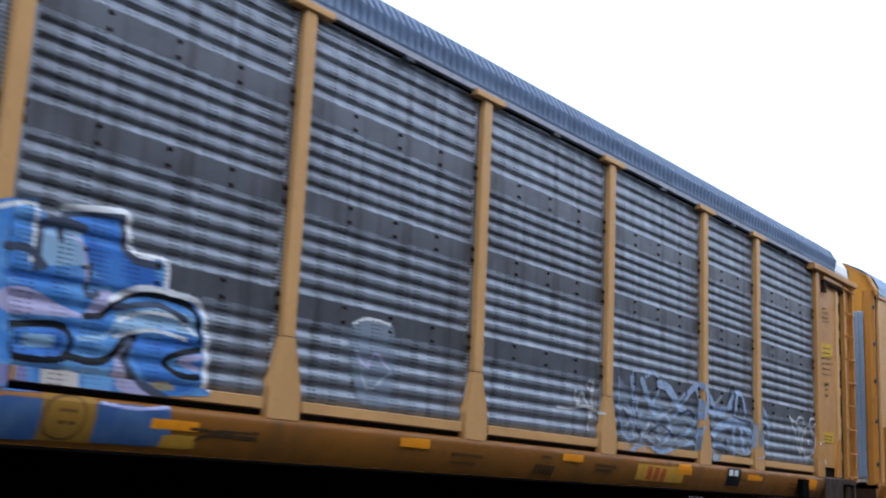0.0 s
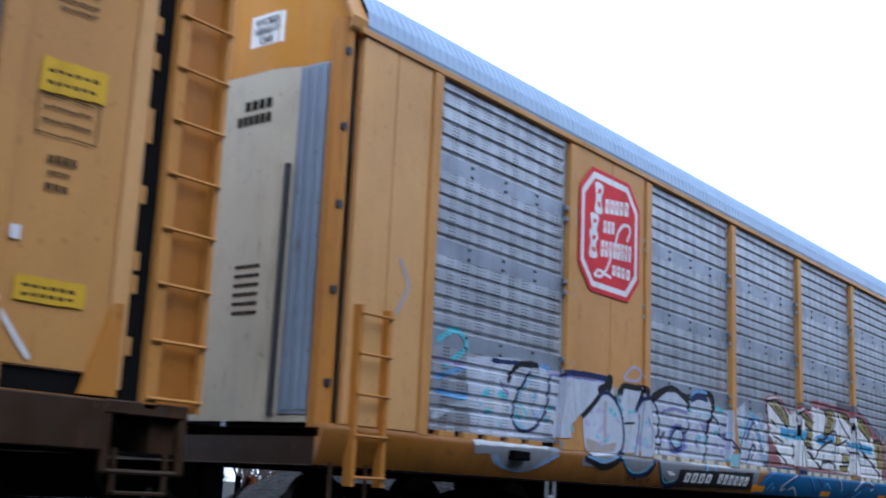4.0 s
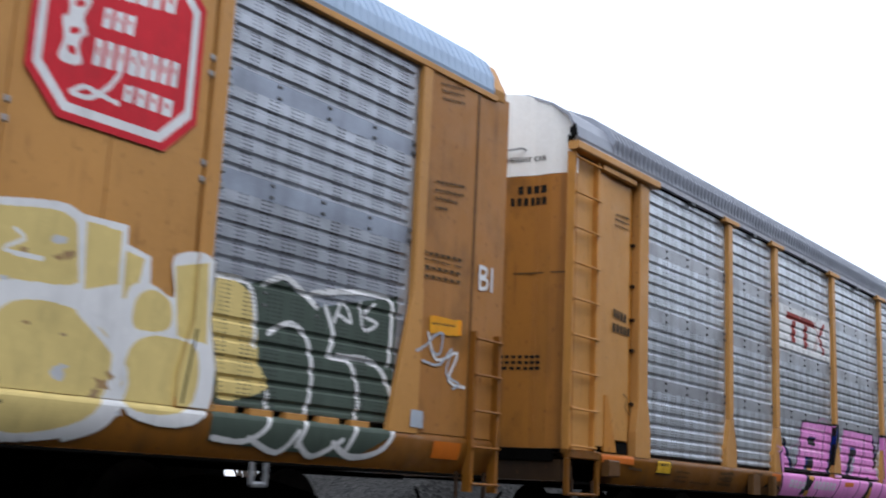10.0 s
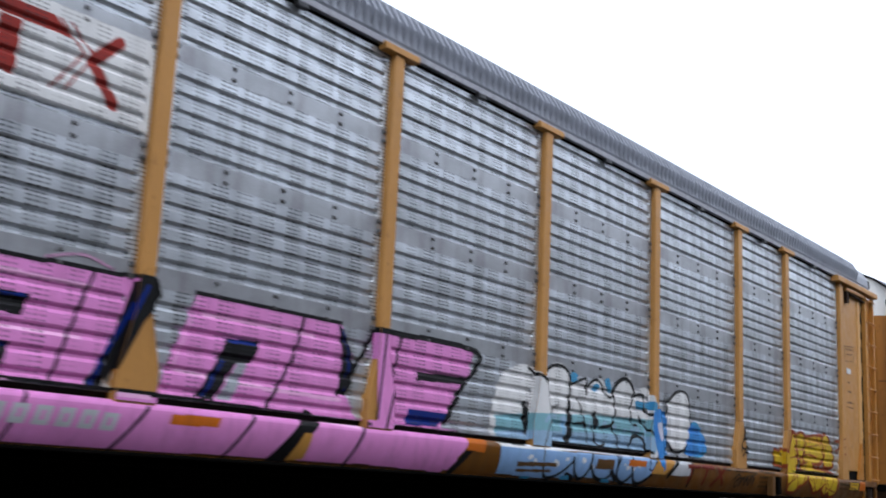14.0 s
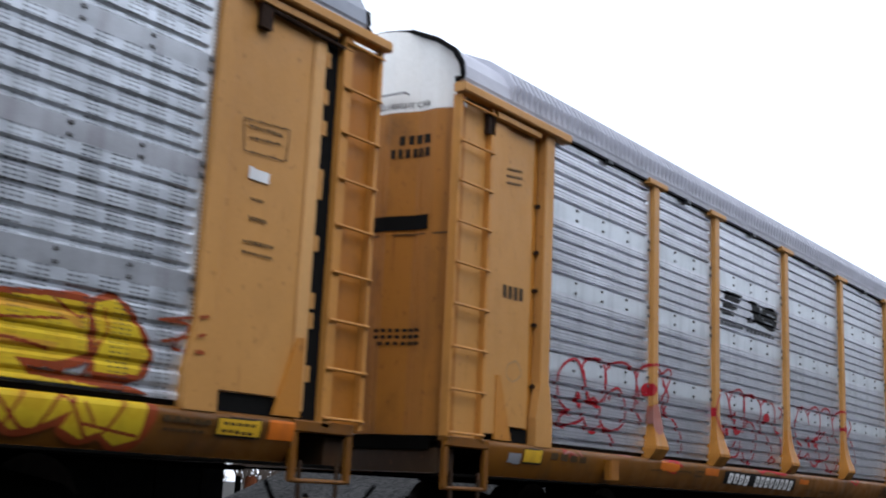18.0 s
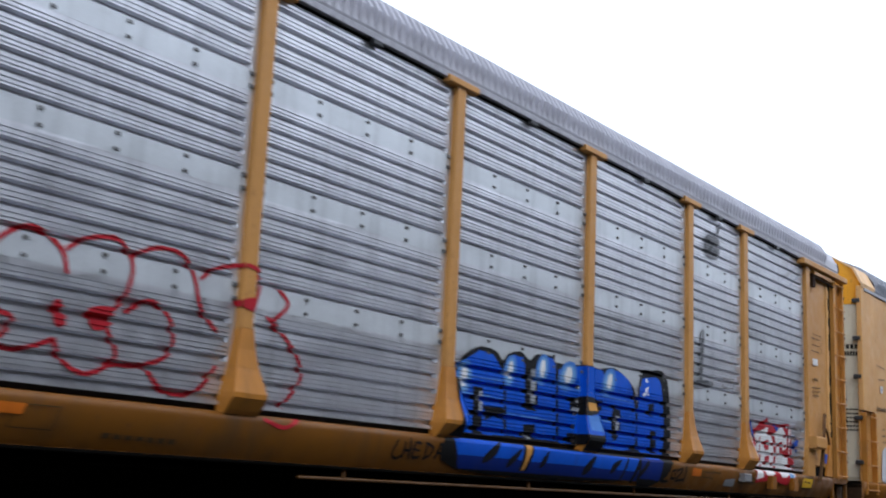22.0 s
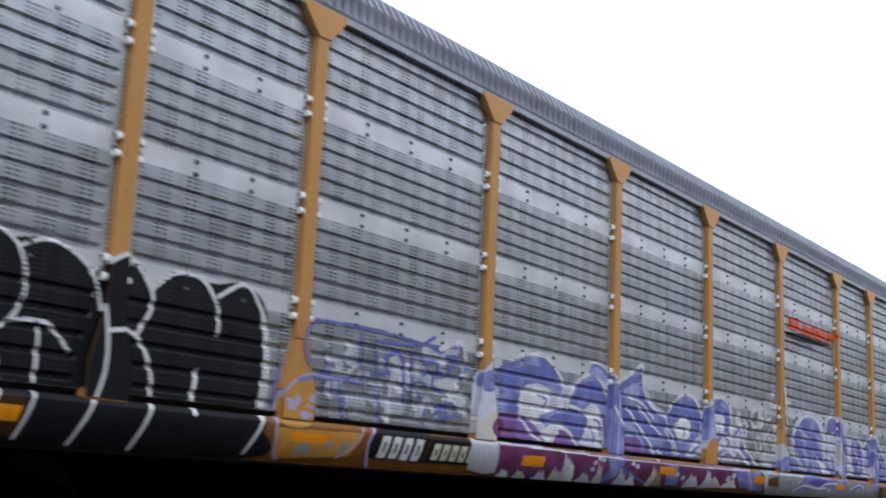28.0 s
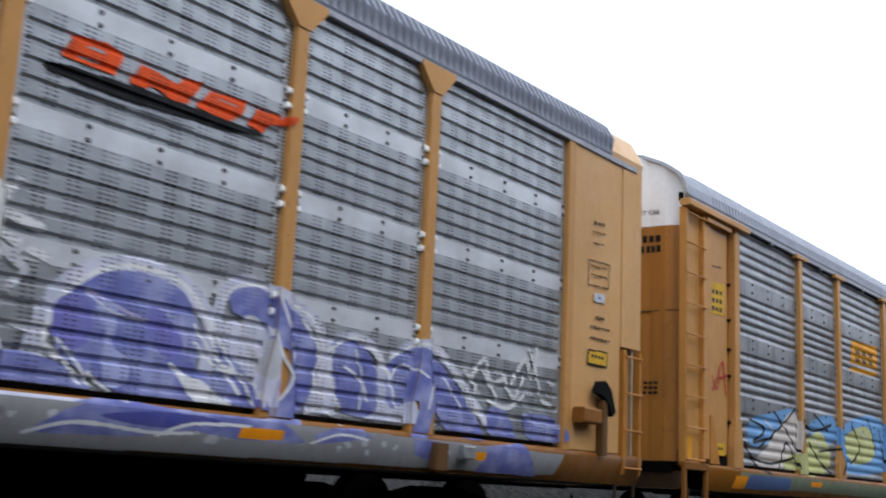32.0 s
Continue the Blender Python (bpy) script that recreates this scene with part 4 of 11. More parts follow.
class Art:
    """Layers of paint in car space, laid on whatever the side of the car is made of at that place: sheet, post, sill or panel."""

    made = []

    def __init__(self, i, name, label):
        self.i, self.name, self.label, self.layers = i, name, label, []
        self.lay = 0.006 + 0.0012 * sum(a.i == i for a in Art.made)   # later paint lies over earlier
        Art.made.append(self)

    def fill(self, tone, soft, *pts):
        self.layers.append((tone, [smooth_path(pts, True) if soft else list(pts)]))

    def line(self, tone, width, *pts):
        path = smooth_path(pts, False, 4) if len(pts) > 2 and not (len(pts) == 5 and pts[0] == pts[-1]) else pts   # a closed box keeps its corners
        polys, r = [], width / 2
        for (x0, z0), (x1, z1) in zip(path, path[1:]):
            d = math.hypot(x1 - x0, z1 - z0) or 1
            nx, nz = (z1 - z0) / d * r, -(x1 - x0) / d * r
            polys.append([(x0 + nx, z0 + nz), (x1 + nx, z1 + nz), (x1 - nx, z1 - nz), (x0 - nx, z0 - nz)])
        for x, z in path:
            polys.append([(x + r * math.cos(a * math.pi / 4), z + r * math.sin(a * math.pi / 4)) for a in range(8)])
        self.layers.append((tone, polys))

    def bars(self, tone, height, n, a, b):
        """A line of writing as plain bars."""
        polys = []
        for k in range(n):
            f0, f1 = k / n, (k + 0.72) / n
            x0, x1 = a[0] + (b[0] - a[0]) * f0, a[0] + (b[0] - a[0]) * f1
            z0, z1 = a[1] + (b[1] - a[1]) * f0, a[1] + (b[1] - a[1]) * f1
            polys.append([(x0, z0 - height / 2), (x1, z1 - height / 2), (x1, z1 + height / 2), (x0, z0 + height / 2)])
        self.layers.append((tone, polys))

    def plate(self, tone, height, n, a, b):
        """A row of large slanted characters as plain bars, each pierced once."""
        for k in range(n):
            x0, x1 = a[0] + (b[0] - a[0]) * k / n, a[0] + (b[0] - a[0]) * (k + 0.7) / n
            z = a[1] + (b[1] - a[1]) * (k + 0.5) / n
            lo, hi, lean = z - height / 2, z + height / 2, height * 0.2
            self.layers.append((tone, [[(x0, lo), (x1, lo), (x1 + lean, hi), (x0 + lean, hi)]]))
            w = x1 - x0
            self.layers.append((self.under, [[(x0 + w * 0.38 + lean * 0.3, z - height * 0.24), (x0 + w * 0.64 + lean * 0.3, z - height * 0.24),
                                              (x0 + w * 0.64 + lean * 0.7, z + height * 0.22), (x0 + w * 0.38 + lean * 0.7, z + height * 0.22)]]))

    under = "blackpaint"

    def splash(self, tone, n, size, a, b, seed):
        """Uneven blots and drips scattered between two corners."""
        rnd = random.Random(seed)
        for _ in range(n):
            x, z, r = rnd.uniform(a[0], b[0]), rnd.uniform(a[1], b[1]), size * rnd.uniform(0.4, 1.2)
            lean = rnd.uniform(-0.6, 0.6)
            pts = []
            for k in range(8):
                w, q = k * math.pi / 4, r * rnd.uniform(0.45, 1.15)
                pts.append((x + q * 1.5 * math.cos(w) + lean * q * math.sin(w), z + q * math.sin(w)))
            self.fill(tone, 1, *pts)

    def zones(self, z):
        """Stretches of the side at height z: from, to, and what is there."""
        d = designs[self.i]
        if z < SILL_TOP:
            e = d.half - 0.78 if d.pocket else d.half
            return [(-e, e, "sill")]
        out = []
        hw = POST_W if z > 1.24 else 0.19 if z < 0.8 else 0.19 - (0.19 - POST_W) * (z - 0.8) / 0.44
        edges = (-d.left,) + d.lines + (MESH_END,)
        for x in d.lines:
            out.append((x - hw, x + hw, "post"))
        for a, b in zip(edges, edges[1:]):
            a1, b1 = (a if a < -11 else a + hw + 0.001), (b if b > 11 else b - hw - 0.001)
            if d.panel and 1.9 < b - a < 2.1:
                out.append((a1, b1, "panel"))
            elif z > SEAMS[0]:
                out += [(a1, a1 + 0.068, "margin"), (a1 + 0.068, b1 - 0.068, "sheet"), (b1 - 0.068, b1, "margin")]
        e = MESH_END
        if self.i in (1, 4):
            sp = (12.64 if self.i == 1 else 13.05)
            out += [(e, e + 0.15, "flush"), (e + 0.152, sp, "end")] + ([(sp + 0.012, d.half - 0.02, "end2" if self.i == 4 else "end")] if z > 1.9 or self.i == 1 else [(sp + 0.012, d.half - 0.02, "low")])
        else:
            out += [(e, e + 0.19, "corner"), (e + 0.192, d.half - 0.8, "recess"), (d.half - 0.46, d.half + 0.06, "plate")]
        return out + [(-b, -a, k) for a, b, k in out if a >= e]

    def depth(self, kind, z):
        if kind == "sheet":
            k = max(j for j in range(4) if SEAMS[j] <= z + 1e-6 or j == 0)
            d = depth_at(BREAKS[self.i][k], z)
            return min(d, 0.02) if designs[self.i].lower and 0.6 <= z <= 0.7 else d
        if kind == "sill":
            return depth_at(SILL_FACE, z)
        if kind == "post" and designs[self.i].base == "wedge" and z < 1.24:
            return -depth_at([(a, c) for a, _, c in FOOT], z)
        return {"post": 0.0, "margin": SHEET_D, "panel": 0.03, "flush": 0.0, "end": 0.03, "end2": 0.02, "low": 0.1, "corner": -0.004, "recess": 0.07, "plate": 0.07}[kind]

    def build(self):
        off = designs[self.i].shift
        self.layers = [(tone, [[(x - off, z) for x, z in p] for p in polys]) for tone, polys in self.layers]
        zs = [z for _, polys in self.layers for p in polys for _, z in p]
        lo, hi = max(SILL_LOW + 0.002, min(zs)), min(4.26, max(zs))
        levels = {round(lo, 4), round(hi, 4)} | {round(b[0], 4) for k in range(4) for b in BREAKS[self.i][k] if lo < b[0] < hi}
        levels |= {a for a, _ in SILL_FACE} | {0.7, 0.8, 1.24} | ({a for a, _, _ in FOOT} if designs[self.i].base == "wedge" else set())
        levels = sorted(v for v in levels if lo - 1e-3 <= v <= hi + 1e-3)
        cuts = []
        for a, b in zip(levels, levels[1:]):
            n = max(1, math.ceil((b - a) / 0.0125))
            cuts += [a + (b - a) * j / n for j in range(n)]
        cuts.append(levels[-1])
        tones, verts, faces, mats = [], [], [], []
        prepared = []
        for tone, polys in self.layers:
            prepared.append((tone, [(min(z for _, z in p), max(z for _, z in p), list(zip(p, p[1:] + p[:1]))) for p in polys]))
        for z0, z1 in zip(cuts, cuts[1:]):
            if z1 - z0 < 1e-5:
                continue
            zm = (z0 + z1) / 2
            row = []
            for tone, polys in prepared:
                for pl, ph, edges in polys:
                    if not pl <= zm <= ph:
                        continue
                    xs = sorted(ax + (zm - az) / (bz - az) * (bx - ax) for (ax, az), (bx, bz) in edges if (az > zm) != (bz > zm))
                    for a, b in zip(xs[::2], xs[1::2]):
                        if b - a < 0.002:
                            continue
                        kept = []
                        for c, d, t in row:
                            if d <= a or c >= b:
                                kept.append((c, d, t))
                            else:
                                if c < a:
                                    kept.append((c, a, t))
                                if d > b:
                                    kept.append((b, d, t))
                        kept.append((a, b, tone))
                        row = kept
            if not row:
                continue
            for p, q, kind in self.zones(zm):
                if kind == "post" and z0 > SEAMS[0]:
                    # paint wraps round the side of the post
                    for e, way in ((p, -1), (q, 1)):
                        hit = [t for c, d, t in row if c <= e <= d]
                        if hit:
                            if (hit[0], False) not in tones:
                                tones.append((hit[0], False))
                            k, w = len(verts), e + way * self.lay
                            y0 = NEAR + self.depth(kind, z0 + 1e-4) - self.lay
                            verts += [(w, y0, z0 + ZB), (w, NEAR + SHEET_D, z0 + ZB), (w, NEAR + SHEET_D, z1 + ZB), (w, y0, z1 + ZB)]
                            faces.append((k, k + 1, k + 2, k + 3))
                            mats.append(tones.index((hit[0], False)))
                y0, y1 = (NEAR + self.depth(kind, min(max(z, z0 + 1e-4), z1 - 1e-4)) - self.lay for z in (z0, z1))
                for a, b, tone in row:
                    a, b = max(a, p), min(b, q)
                    if b - a < 0.002:
                        continue
                    tone = (tone, kind in ("sheet", "margin") and self.i in (0, 1, 2, 4))
                    if tone not in tones:
                        tones.append(tone)
                    k = len(verts)
                    verts += [(a, y0, z0 + ZB), (b, y0, z0 + ZB), (b, y1, z1 + ZB), (a, y1, z1 + ZB)]
                    faces.append((k, k + 1, k + 2, k + 3))
                    mats.append(tones.index(tone))
        if not faces:
            return
        me = bpy.data.meshes.new(self.name)
        me.from_pydata(verts, [], faces)
        for t in tones:
            me.materials.append(coat(*t))
        me.polygons.foreach_set("material_index", mats)
        ob = new(self.name, me)
        ob.parent = cars[self.i]
        tagged(ob, self.label, kind="stuff" if self.name in ("stencilling", "painted_emblem", "graffiti") else "")


BREAKS = [[profile(d.style, k) for k in range(4)] for d in designs]

art = Art(0, "graffiti", "light-blue block-letter mural with black and white outlines")
art.fill("bluemix", 0, (-4.76, 1.67), (-4.49, 1.72), (-4.25, 1.81), (-3.96, 1.89), (-3.86, 1.77), (-3.73, 1.79), (-3.68, 1.9), (-3.24, 1.97), (-3.14, 1.94), (-3.1, 1.72), (-3, 1.66), (-2.75, 1.69), (-2.71, 1.42), (-2.53, 1.41), (-2.35, 1.34), (-2.28, 1.11), (-2.26, 0.65), (-3.04, 0.58), (-4.55, 0.5))
art.fill("bluedeep", 0, (-3.65, 1.83), (-3.28, 1.88), (-3.21, 1.67), (-3.03, 1.57), (-2.86, 1.58), (-2.85, 1.42), (-3.24, 1.35), (-3.46, 1.49), (-3.59, 1.68))
art.fill("paleblue", 0, (-3.85, 1.69), (-3.55, 1.74), (-3.51, 1.48), (-3.93, 1.41), (-3.96, 1.6))
art.fill("bluedeep", 0, (-4.03, 0.97), (-3.63, 1.01), (-3.61, 0.81), (-3.99, 0.78))
art.fill("paleblue", 0, (-3.95, 0.93), (-3.7, 0.95), (-3.69, 0.86), (-3.94, 0.84))
art.fill("lilac", 1, (-4.24, 1.16), (-3.99, 1.25), (-3.66, 1.17), (-3.46, 1.11), (-3.88, 1.07), (-4.14, 1.05))
art.fill("lilac", 1, (-3.43, 1.15), (-3.35, 1.32), (-3.22, 1.32), (-3.31, 1.16))
art.fill("paleblue", 0, (-3.19, 1.19), (-2.7, 1.3), (-2.44, 1.25), (-2.39, 1.11), (-2.79, 1.13), (-3.15, 1.03))
art.fill("lilac", 1, (-3.15, 0.62), (-3.15, 0.83), (-3.08, 0.96), (-3.02, 0.8), (-2.83, 0.6))
art.fill("bluedeep", 1, (-3.01, 0.99), (-2.72, 1.05), (-2.37, 1.07), (-2.65, 0.92), (-2.69, 0.83), (-2.51, 0.74), (-2.37, 0.73), (-2.62, 0.64), (-2.87, 0.73))
art.fill("oliveline", 0, (-2.87, 0.7), (-2.63, 0.73), (-2.62, 0.66), (-2.8, 0.64))
art.fill("creamwash", 0, (-3.81, 0.7), (-3.5, 0.72), (-3.48, 0.59), (-3.8, 0.57))
art.fill("skyblue", 0, (-3.46, 0.75), (-3.19, 0.78), (-3.2, 0.6), (-3.44, 0.59))
art.fill("violetfade", 0, (-4.26, 0.7), (-3.92, 0.7), (-3.9, 0.57), (-4.32, 0.55))
art.line("bluedeep", 0.050, (-4.18, 1.32), (-3.82, 1.34), (-3.35, 1.39), (-2.83, 1.45))
art.line("mistdark", 0.070, (-3.73, 1.65), (-3.68, 1.84), (-3.28, 1.91), (-3.2, 1.88), (-3.17, 1.68), (-3.03, 1.6), (-2.83, 1.6))
art.line("white", 0.050, (-3.73, 1.87), (-3.24, 1.95), (-3.16, 1.91), (-3.12, 1.71), (-3.01, 1.65), (-2.77, 1.65), (-2.75, 1.42))
art.line("mistdark", 0.070, (-3.9, 1.4), (-3.9, 1.69), (-3.73, 1.76), (-3.54, 1.75))
art.line("white", 0.035, (-4.4, 1.7), (-3.99, 1.85), (-3.94, 1.74), (-3.95, 1.44))
art.line("blackpaint", 0.050, (-4.05, 0.98), (-3.62, 1.02), (-3.59, 0.8), (-4.01, 0.77), (-4.07, 0.87), (-4.05, 0.98))
art.line("blackpaint", 0.060, (-3.59, 0.82), (-3.35, 0.8), (-3.2, 0.85), (-3.11, 0.97), (-2.99, 1.02))
art.line("blackpaint", 0.050, (-3.46, 1.12), (-3.3, 1.15), (-3.21, 1.26), (-2.99, 1.36), (-2.69, 1.37), (-2.45, 1.32), (-2.36, 1.14), (-2.36, 1.07))
art.line("white", 0.050, (-3.25, 1.27), (-2.99, 1.4), (-2.66, 1.41), (-2.38, 1.36), (-2.29, 1.1), (-2.27, 0.7))
art.line("white", 0.030, (-3.16, 1.13), (-2.9, 1.23), (-2.58, 1.22), (-2.41, 1.12))
art.line("mistdark", 0.050, (-3.2, 1.22), (-2.81, 1.3), (-2.52, 1.22))
art.line("white", 0.030, (-3.17, 1.01), (-2.84, 1.1), (-2.5, 1.07))
art.line("mistdark", 0.070, (-3.03, 0.99), (-3.07, 0.86), (-2.95, 0.69), (-2.7, 0.59))
art.line("blackpaint", 0.050, (-2.34, 1.01), (-2.6, 0.94), (-2.69, 0.87), (-2.54, 0.79), (-2.34, 0.79))
art.line("lilac", 0.050, (-2.34, 0.95), (-2.54, 0.9), (-2.35, 0.85))
art.line("mistdark", 0.060, (-4.2, 1.49), (-3.99, 1.52), (-3.84, 1.42))
art.line("mistdark", 0.050, (-3.46, 1.49), (-3.46, 1.28), (-3.36, 1.3))
art.line("paleblue", 0.040, (-3.49, 0.95), (-3.25, 1), (-3.18, 1.12))
art.line("lilac", 0.030, (-3.63, 1.68), (-3.53, 1.61), (-3.47, 1.37))
art.fill("bluesillmix", 0, (-4.62, 0.48), (-2.66, 0.52), (-2.61, 0.32), (-2.68, 0.23), (-4.58, 0.2))
art.fill("olivebox", 0, (-3.78, 0.54), (-3.33, 0.55), (-3.31, 0.22), (-3.76, 0.22))
art.line("brown", 0.018, (-3.61, 0.53), (-3.47, 0.53), (-3.41, 0.41), (-3.45, 0.27), (-3.57, 0.23), (-3.71, 0.27), (-3.75, 0.38), (-3.71, 0.49), (-3.61, 0.53))
art.line("lilacwash", 0.025, (-3.28, 0.51), (-2.98, 0.49), (-2.66, 0.53))
art.bars("brown", 0.028, 3, (-3.63, 0.43), (-3.47, 0.43))
art.bars("brown", 0.026, 2, (-3.62, 0.35), (-3.46, 0.35))
art.fill("orange", 0, (-2.81, 0.44), (-2.35, 0.44), (-2.35, 0.36), (-2.82, 0.36))
art.fill("oldyellow", 0, (-2.68, 0.32), (-2.35, 0.33), (-2.34, 0.23), (-2.69, 0.22))
art.line("dirt", 0.020, (-2.42, 0.38), (-2.06, 0.38), (-1.7, 0.39))
art.line("dirt", 0.030, (-2.35, 0.3), (-2.18, 0.35), (-1.71, 0.34))

art = Art(0, "graffiti", "faded chalky tag on grey sheet")
art.fill("ghost", 1, (-0.54, 1.47), (-0.26, 1.56), (0.04, 1.52), (0.11, 1.2), (0.02, 0.76), (-0.35, 0.75), (-0.52, 1.07))
art.line("white", 0.029, (-0.54, 1.47), (-0.34, 1.55), (-0, 1.54))
art.line("lilac", 0.031, (-0.47, 1.24), (-0.3, 1.1), (-0.19, 1.24), (0.03, 1.11))
art.line("ghostw", 0.026, (-0.39, 1.14), (-0.28, 0.89), (0.04, 1.08))

art = Art(0, "graffiti", "small white scribbled tag")
art.line("white", 0.036, (3.14, 1.02), (3.49, 1.03), (3.76, 1.08), (4.13, 1.02))
art.line("white", 0.038, (3.52, 1.25), (3.58, 1.06), (3.68, 1.23), (3.89, 1.03))
art.line("white", 0.028, (3.86, 0.94), (3.93, 1.19), (3.81, 1.35), (3.92, 1.39), (3.98, 1.33), (3.89, 1.25))
art.line("white", 0.028, (3.94, 1.03), (3.84, 0.79))

art = Art(0, "graffiti", "faded blue-white bubble piece on the sheets and posts")
art.splash("ghost", 30, 0.09, (4.59, 1.34), (6.92, 0.84), 47)
art.splash("ghost", 16, 0.09, (7.46, 1.31), (9.04, 0.94), 48)
art.line("ghost", 0.096, (4.68, 1.44), (4.71, 1.2))
art.line("mist", 0.102, (4.94, 1.53), (5.09, 1.17))
art.line("mist", 0.111, (5.23, 1.54), (5.49, 1.23), (5.68, 1.08))
art.line("ghost", 0.127, (4.87, 0.72), (4.82, 0.88), (5.06, 1.04), (5.25, 0.94))
art.line("ghostw", 0.051, (4.57, 1.14), (4.87, 1.1), (5.24, 1.06), (5.68, 1.08), (6.09, 1.22))
art.line("mist", 0.117, (5.75, 1.54), (6.05, 1.5), (6.33, 1.3), (6.61, 1.2))
art.line("ghostw", 0.036, (5.26, 0.85), (5.52, 1.01), (5.82, 0.87), (6.23, 1.06), (6.77, 0.98))
art.line("ghost", 0.114, (6.24, 0.96), (6.61, 1.15), (6.91, 0.99), (6.86, 0.74))
art.line("mist", 0.095, (6.64, 1.5), (6.98, 1.65), (7.15, 1.47), (7.03, 1.2))
art.line("ghostw", 0.032, (5.21, 0.63), (5.24, 0.81), (5.53, 0.88), (6.02, 0.71), (6.38, 0.88), (6.86, 0.79))
art.line("ghost", 0.117, (5.56, 0.67), (6.02, 0.76), (6.52, 0.76))
art.line("ghostw", 0.024, (4.7, 0.54), (4.73, 0.87), (4.94, 0.98))
art.line("mist", 0.084, (7.15, 1.47), (7.39, 1.3), (7.86, 1.31), (8.17, 1.57), (8.43, 1.66), (8.63, 1.46))
art.line("ghost", 0.126, (7.65, 1.02), (7.95, 1.21), (8.47, 1.22), (8.84, 1.09))
art.line("ghostw", 0.042, (7.14, 1.57), (7.45, 1.41), (7.76, 1.56))
art.line("ghost", 0.116, (7.82, 0.83), (8.31, 0.93), (8.67, 0.96), (8.92, 1.27))
art.line("ghostw", 0.033, (7.59, 0.81), (7.89, 0.94), (8.33, 0.77), (8.86, 0.81), (9.02, 1.22))
art.line("mist", 0.080, (9.2, 1.42), (9.61, 1.23), (9.54, 0.87))
art.fill("ghostw", 0, (7.4, 0.79), (7.68, 0.71), (7.53, 0.57), (7.23, 0.63))
art.fill("red", 0, (5.27, 0.44), (5.94, 0.43), (5.96, 0.26), (5.26, 0.26))
art.fill("oldyellow", 0, (5.01, 0.45), (6.37, 0.46), (6.39, 0.25), (5.01, 0.25))
art.bars("red", 0.170, 3, (5.3, 0.35), (5.89, 0.33))
art.fill("black", 0, (7.82, 0.52), (8.32, 0.53), (8.31, 0.26), (7.82, 0.27))
art.bars("white", 0.084, 2, (7.88, 0.45), (8.26, 0.45))
art.fill("orange", 0, (6.15, 0.45), (6.61, 0.45), (6.61, 0.37), (6.14, 0.37))
art.fill("orange", 0, (8.68, 0.44), (9.17, 0.44), (9.16, 0.37), (8.66, 0.38))
art.fill("orange", 0, (11.18, 0.45), (11.61, 0.45), (11.59, 0.29), (11.16, 0.3))

art = Art(0, "graffiti", "milky blue looping letters over the sheets")
art.line("mist", 0.040, (4.6, 1.51), (4.63, 1.1), (4.76, 0.79), (5.01, 0.78), (4.92, 1.15), (4.76, 1.21))
art.line("mist", 0.043, (4.98, 1.63), (4.98, 1.24), (5.15, 0.92))
art.line("mistdark", 0.034, (5.04, 1.59), (5.06, 1.17), (5.21, 0.85))
art.line("mist", 0.054, (5.34, 1.6), (5.61, 1.7), (5.7, 1.44), (5.49, 1.23), (5.36, 1.39))
art.line("mist", 0.043, (5.49, 1.23), (5.85, 1.19), (6.12, 0.95), (5.78, 0.73), (5.44, 0.78))
art.line("mistdark", 0.034, (5.48, 0.88), (5.81, 1), (6.19, 0.86))
art.line("mist", 0.057, (6.22, 1.15), (6.52, 1.38), (6.84, 1.58), (7.01, 1.35), (6.76, 1.02), (6.38, 0.88))
art.line("mist", 0.047, (6.33, 0.74), (6.78, 0.83), (7.04, 1.06))
art.line("mist", 0.051, (4.84, 0.6), (5.23, 0.72), (5.68, 0.63), (6.14, 0.72))
art.line("mistdark", 0.038, (6.35, 1.16), (6.67, 1.26), (6.89, 1.14))
art.line("mist", 0.047, (5.93, 1.48), (6.26, 1.34), (6.51, 1.48))
art.line("mistdark", 0.030, (4.72, 1.12), (4.89, 0.97), (4.86, 0.8))
art.line("mist", 0.034, (5.18, 1.1), (5.46, 1.05), (5.68, 1.08))

art = Art(0, "graffiti", "milky blue strokes brushed over sheet and post")
art.line("mist", 0.084, (7.38, 1.51), (7.55, 1.37), (7.9, 1.37))
art.line("mistdark", 0.071, (8.07, 1.58), (8.18, 1.73), (8.27, 1.63), (8.19, 1.39))
art.line("mist", 0.080, (8.3, 1.3), (8.31, 1.53), (8.43, 1.69), (8.57, 1.57), (8.68, 1.34))
art.line("mistdark", 0.044, (8.41, 1.41), (8.49, 1.6), (8.57, 1.45))
art.line("mist", 0.132, (7.49, 0.99), (7.8, 1.13), (8.29, 1.22), (8.65, 1.18), (8.89, 1.03))
art.line("mist", 0.090, (7.51, 0.85), (7.82, 0.83))
art.line("mistdark", 0.052, (7.57, 0.8), (7.83, 0.8), (7.95, 0.74))
art.line("mist", 0.116, (8.21, 1.18), (8.23, 0.75))
art.line("mist", 0.110, (8.49, 1.15), (8.61, 0.78))
art.line("mist", 0.077, (8.77, 0.79), (8.87, 0.98))
art.line("mist", 0.063, (7.46, 1.3), (7.94, 1.36), (8.12, 1.44))
art.line("mistdark", 0.044, (8.2, 1.3), (8.46, 1.27), (8.85, 1.25))
art.line("mistdark", 0.037, (7.89, 0.94), (8.03, 0.74))
art.line("mist", 0.069, (9.39, 1.5), (9.61, 1.29), (9.59, 0.99), (9.46, 1.04))
art.line("ghostw", 0.052, (9.16, 1.3), (9.21, 1.22))
art.fill("zincpaint", 0, (9.07, 1.16), (9.26, 1.21), (9.23, 0.95), (9.05, 0.87))
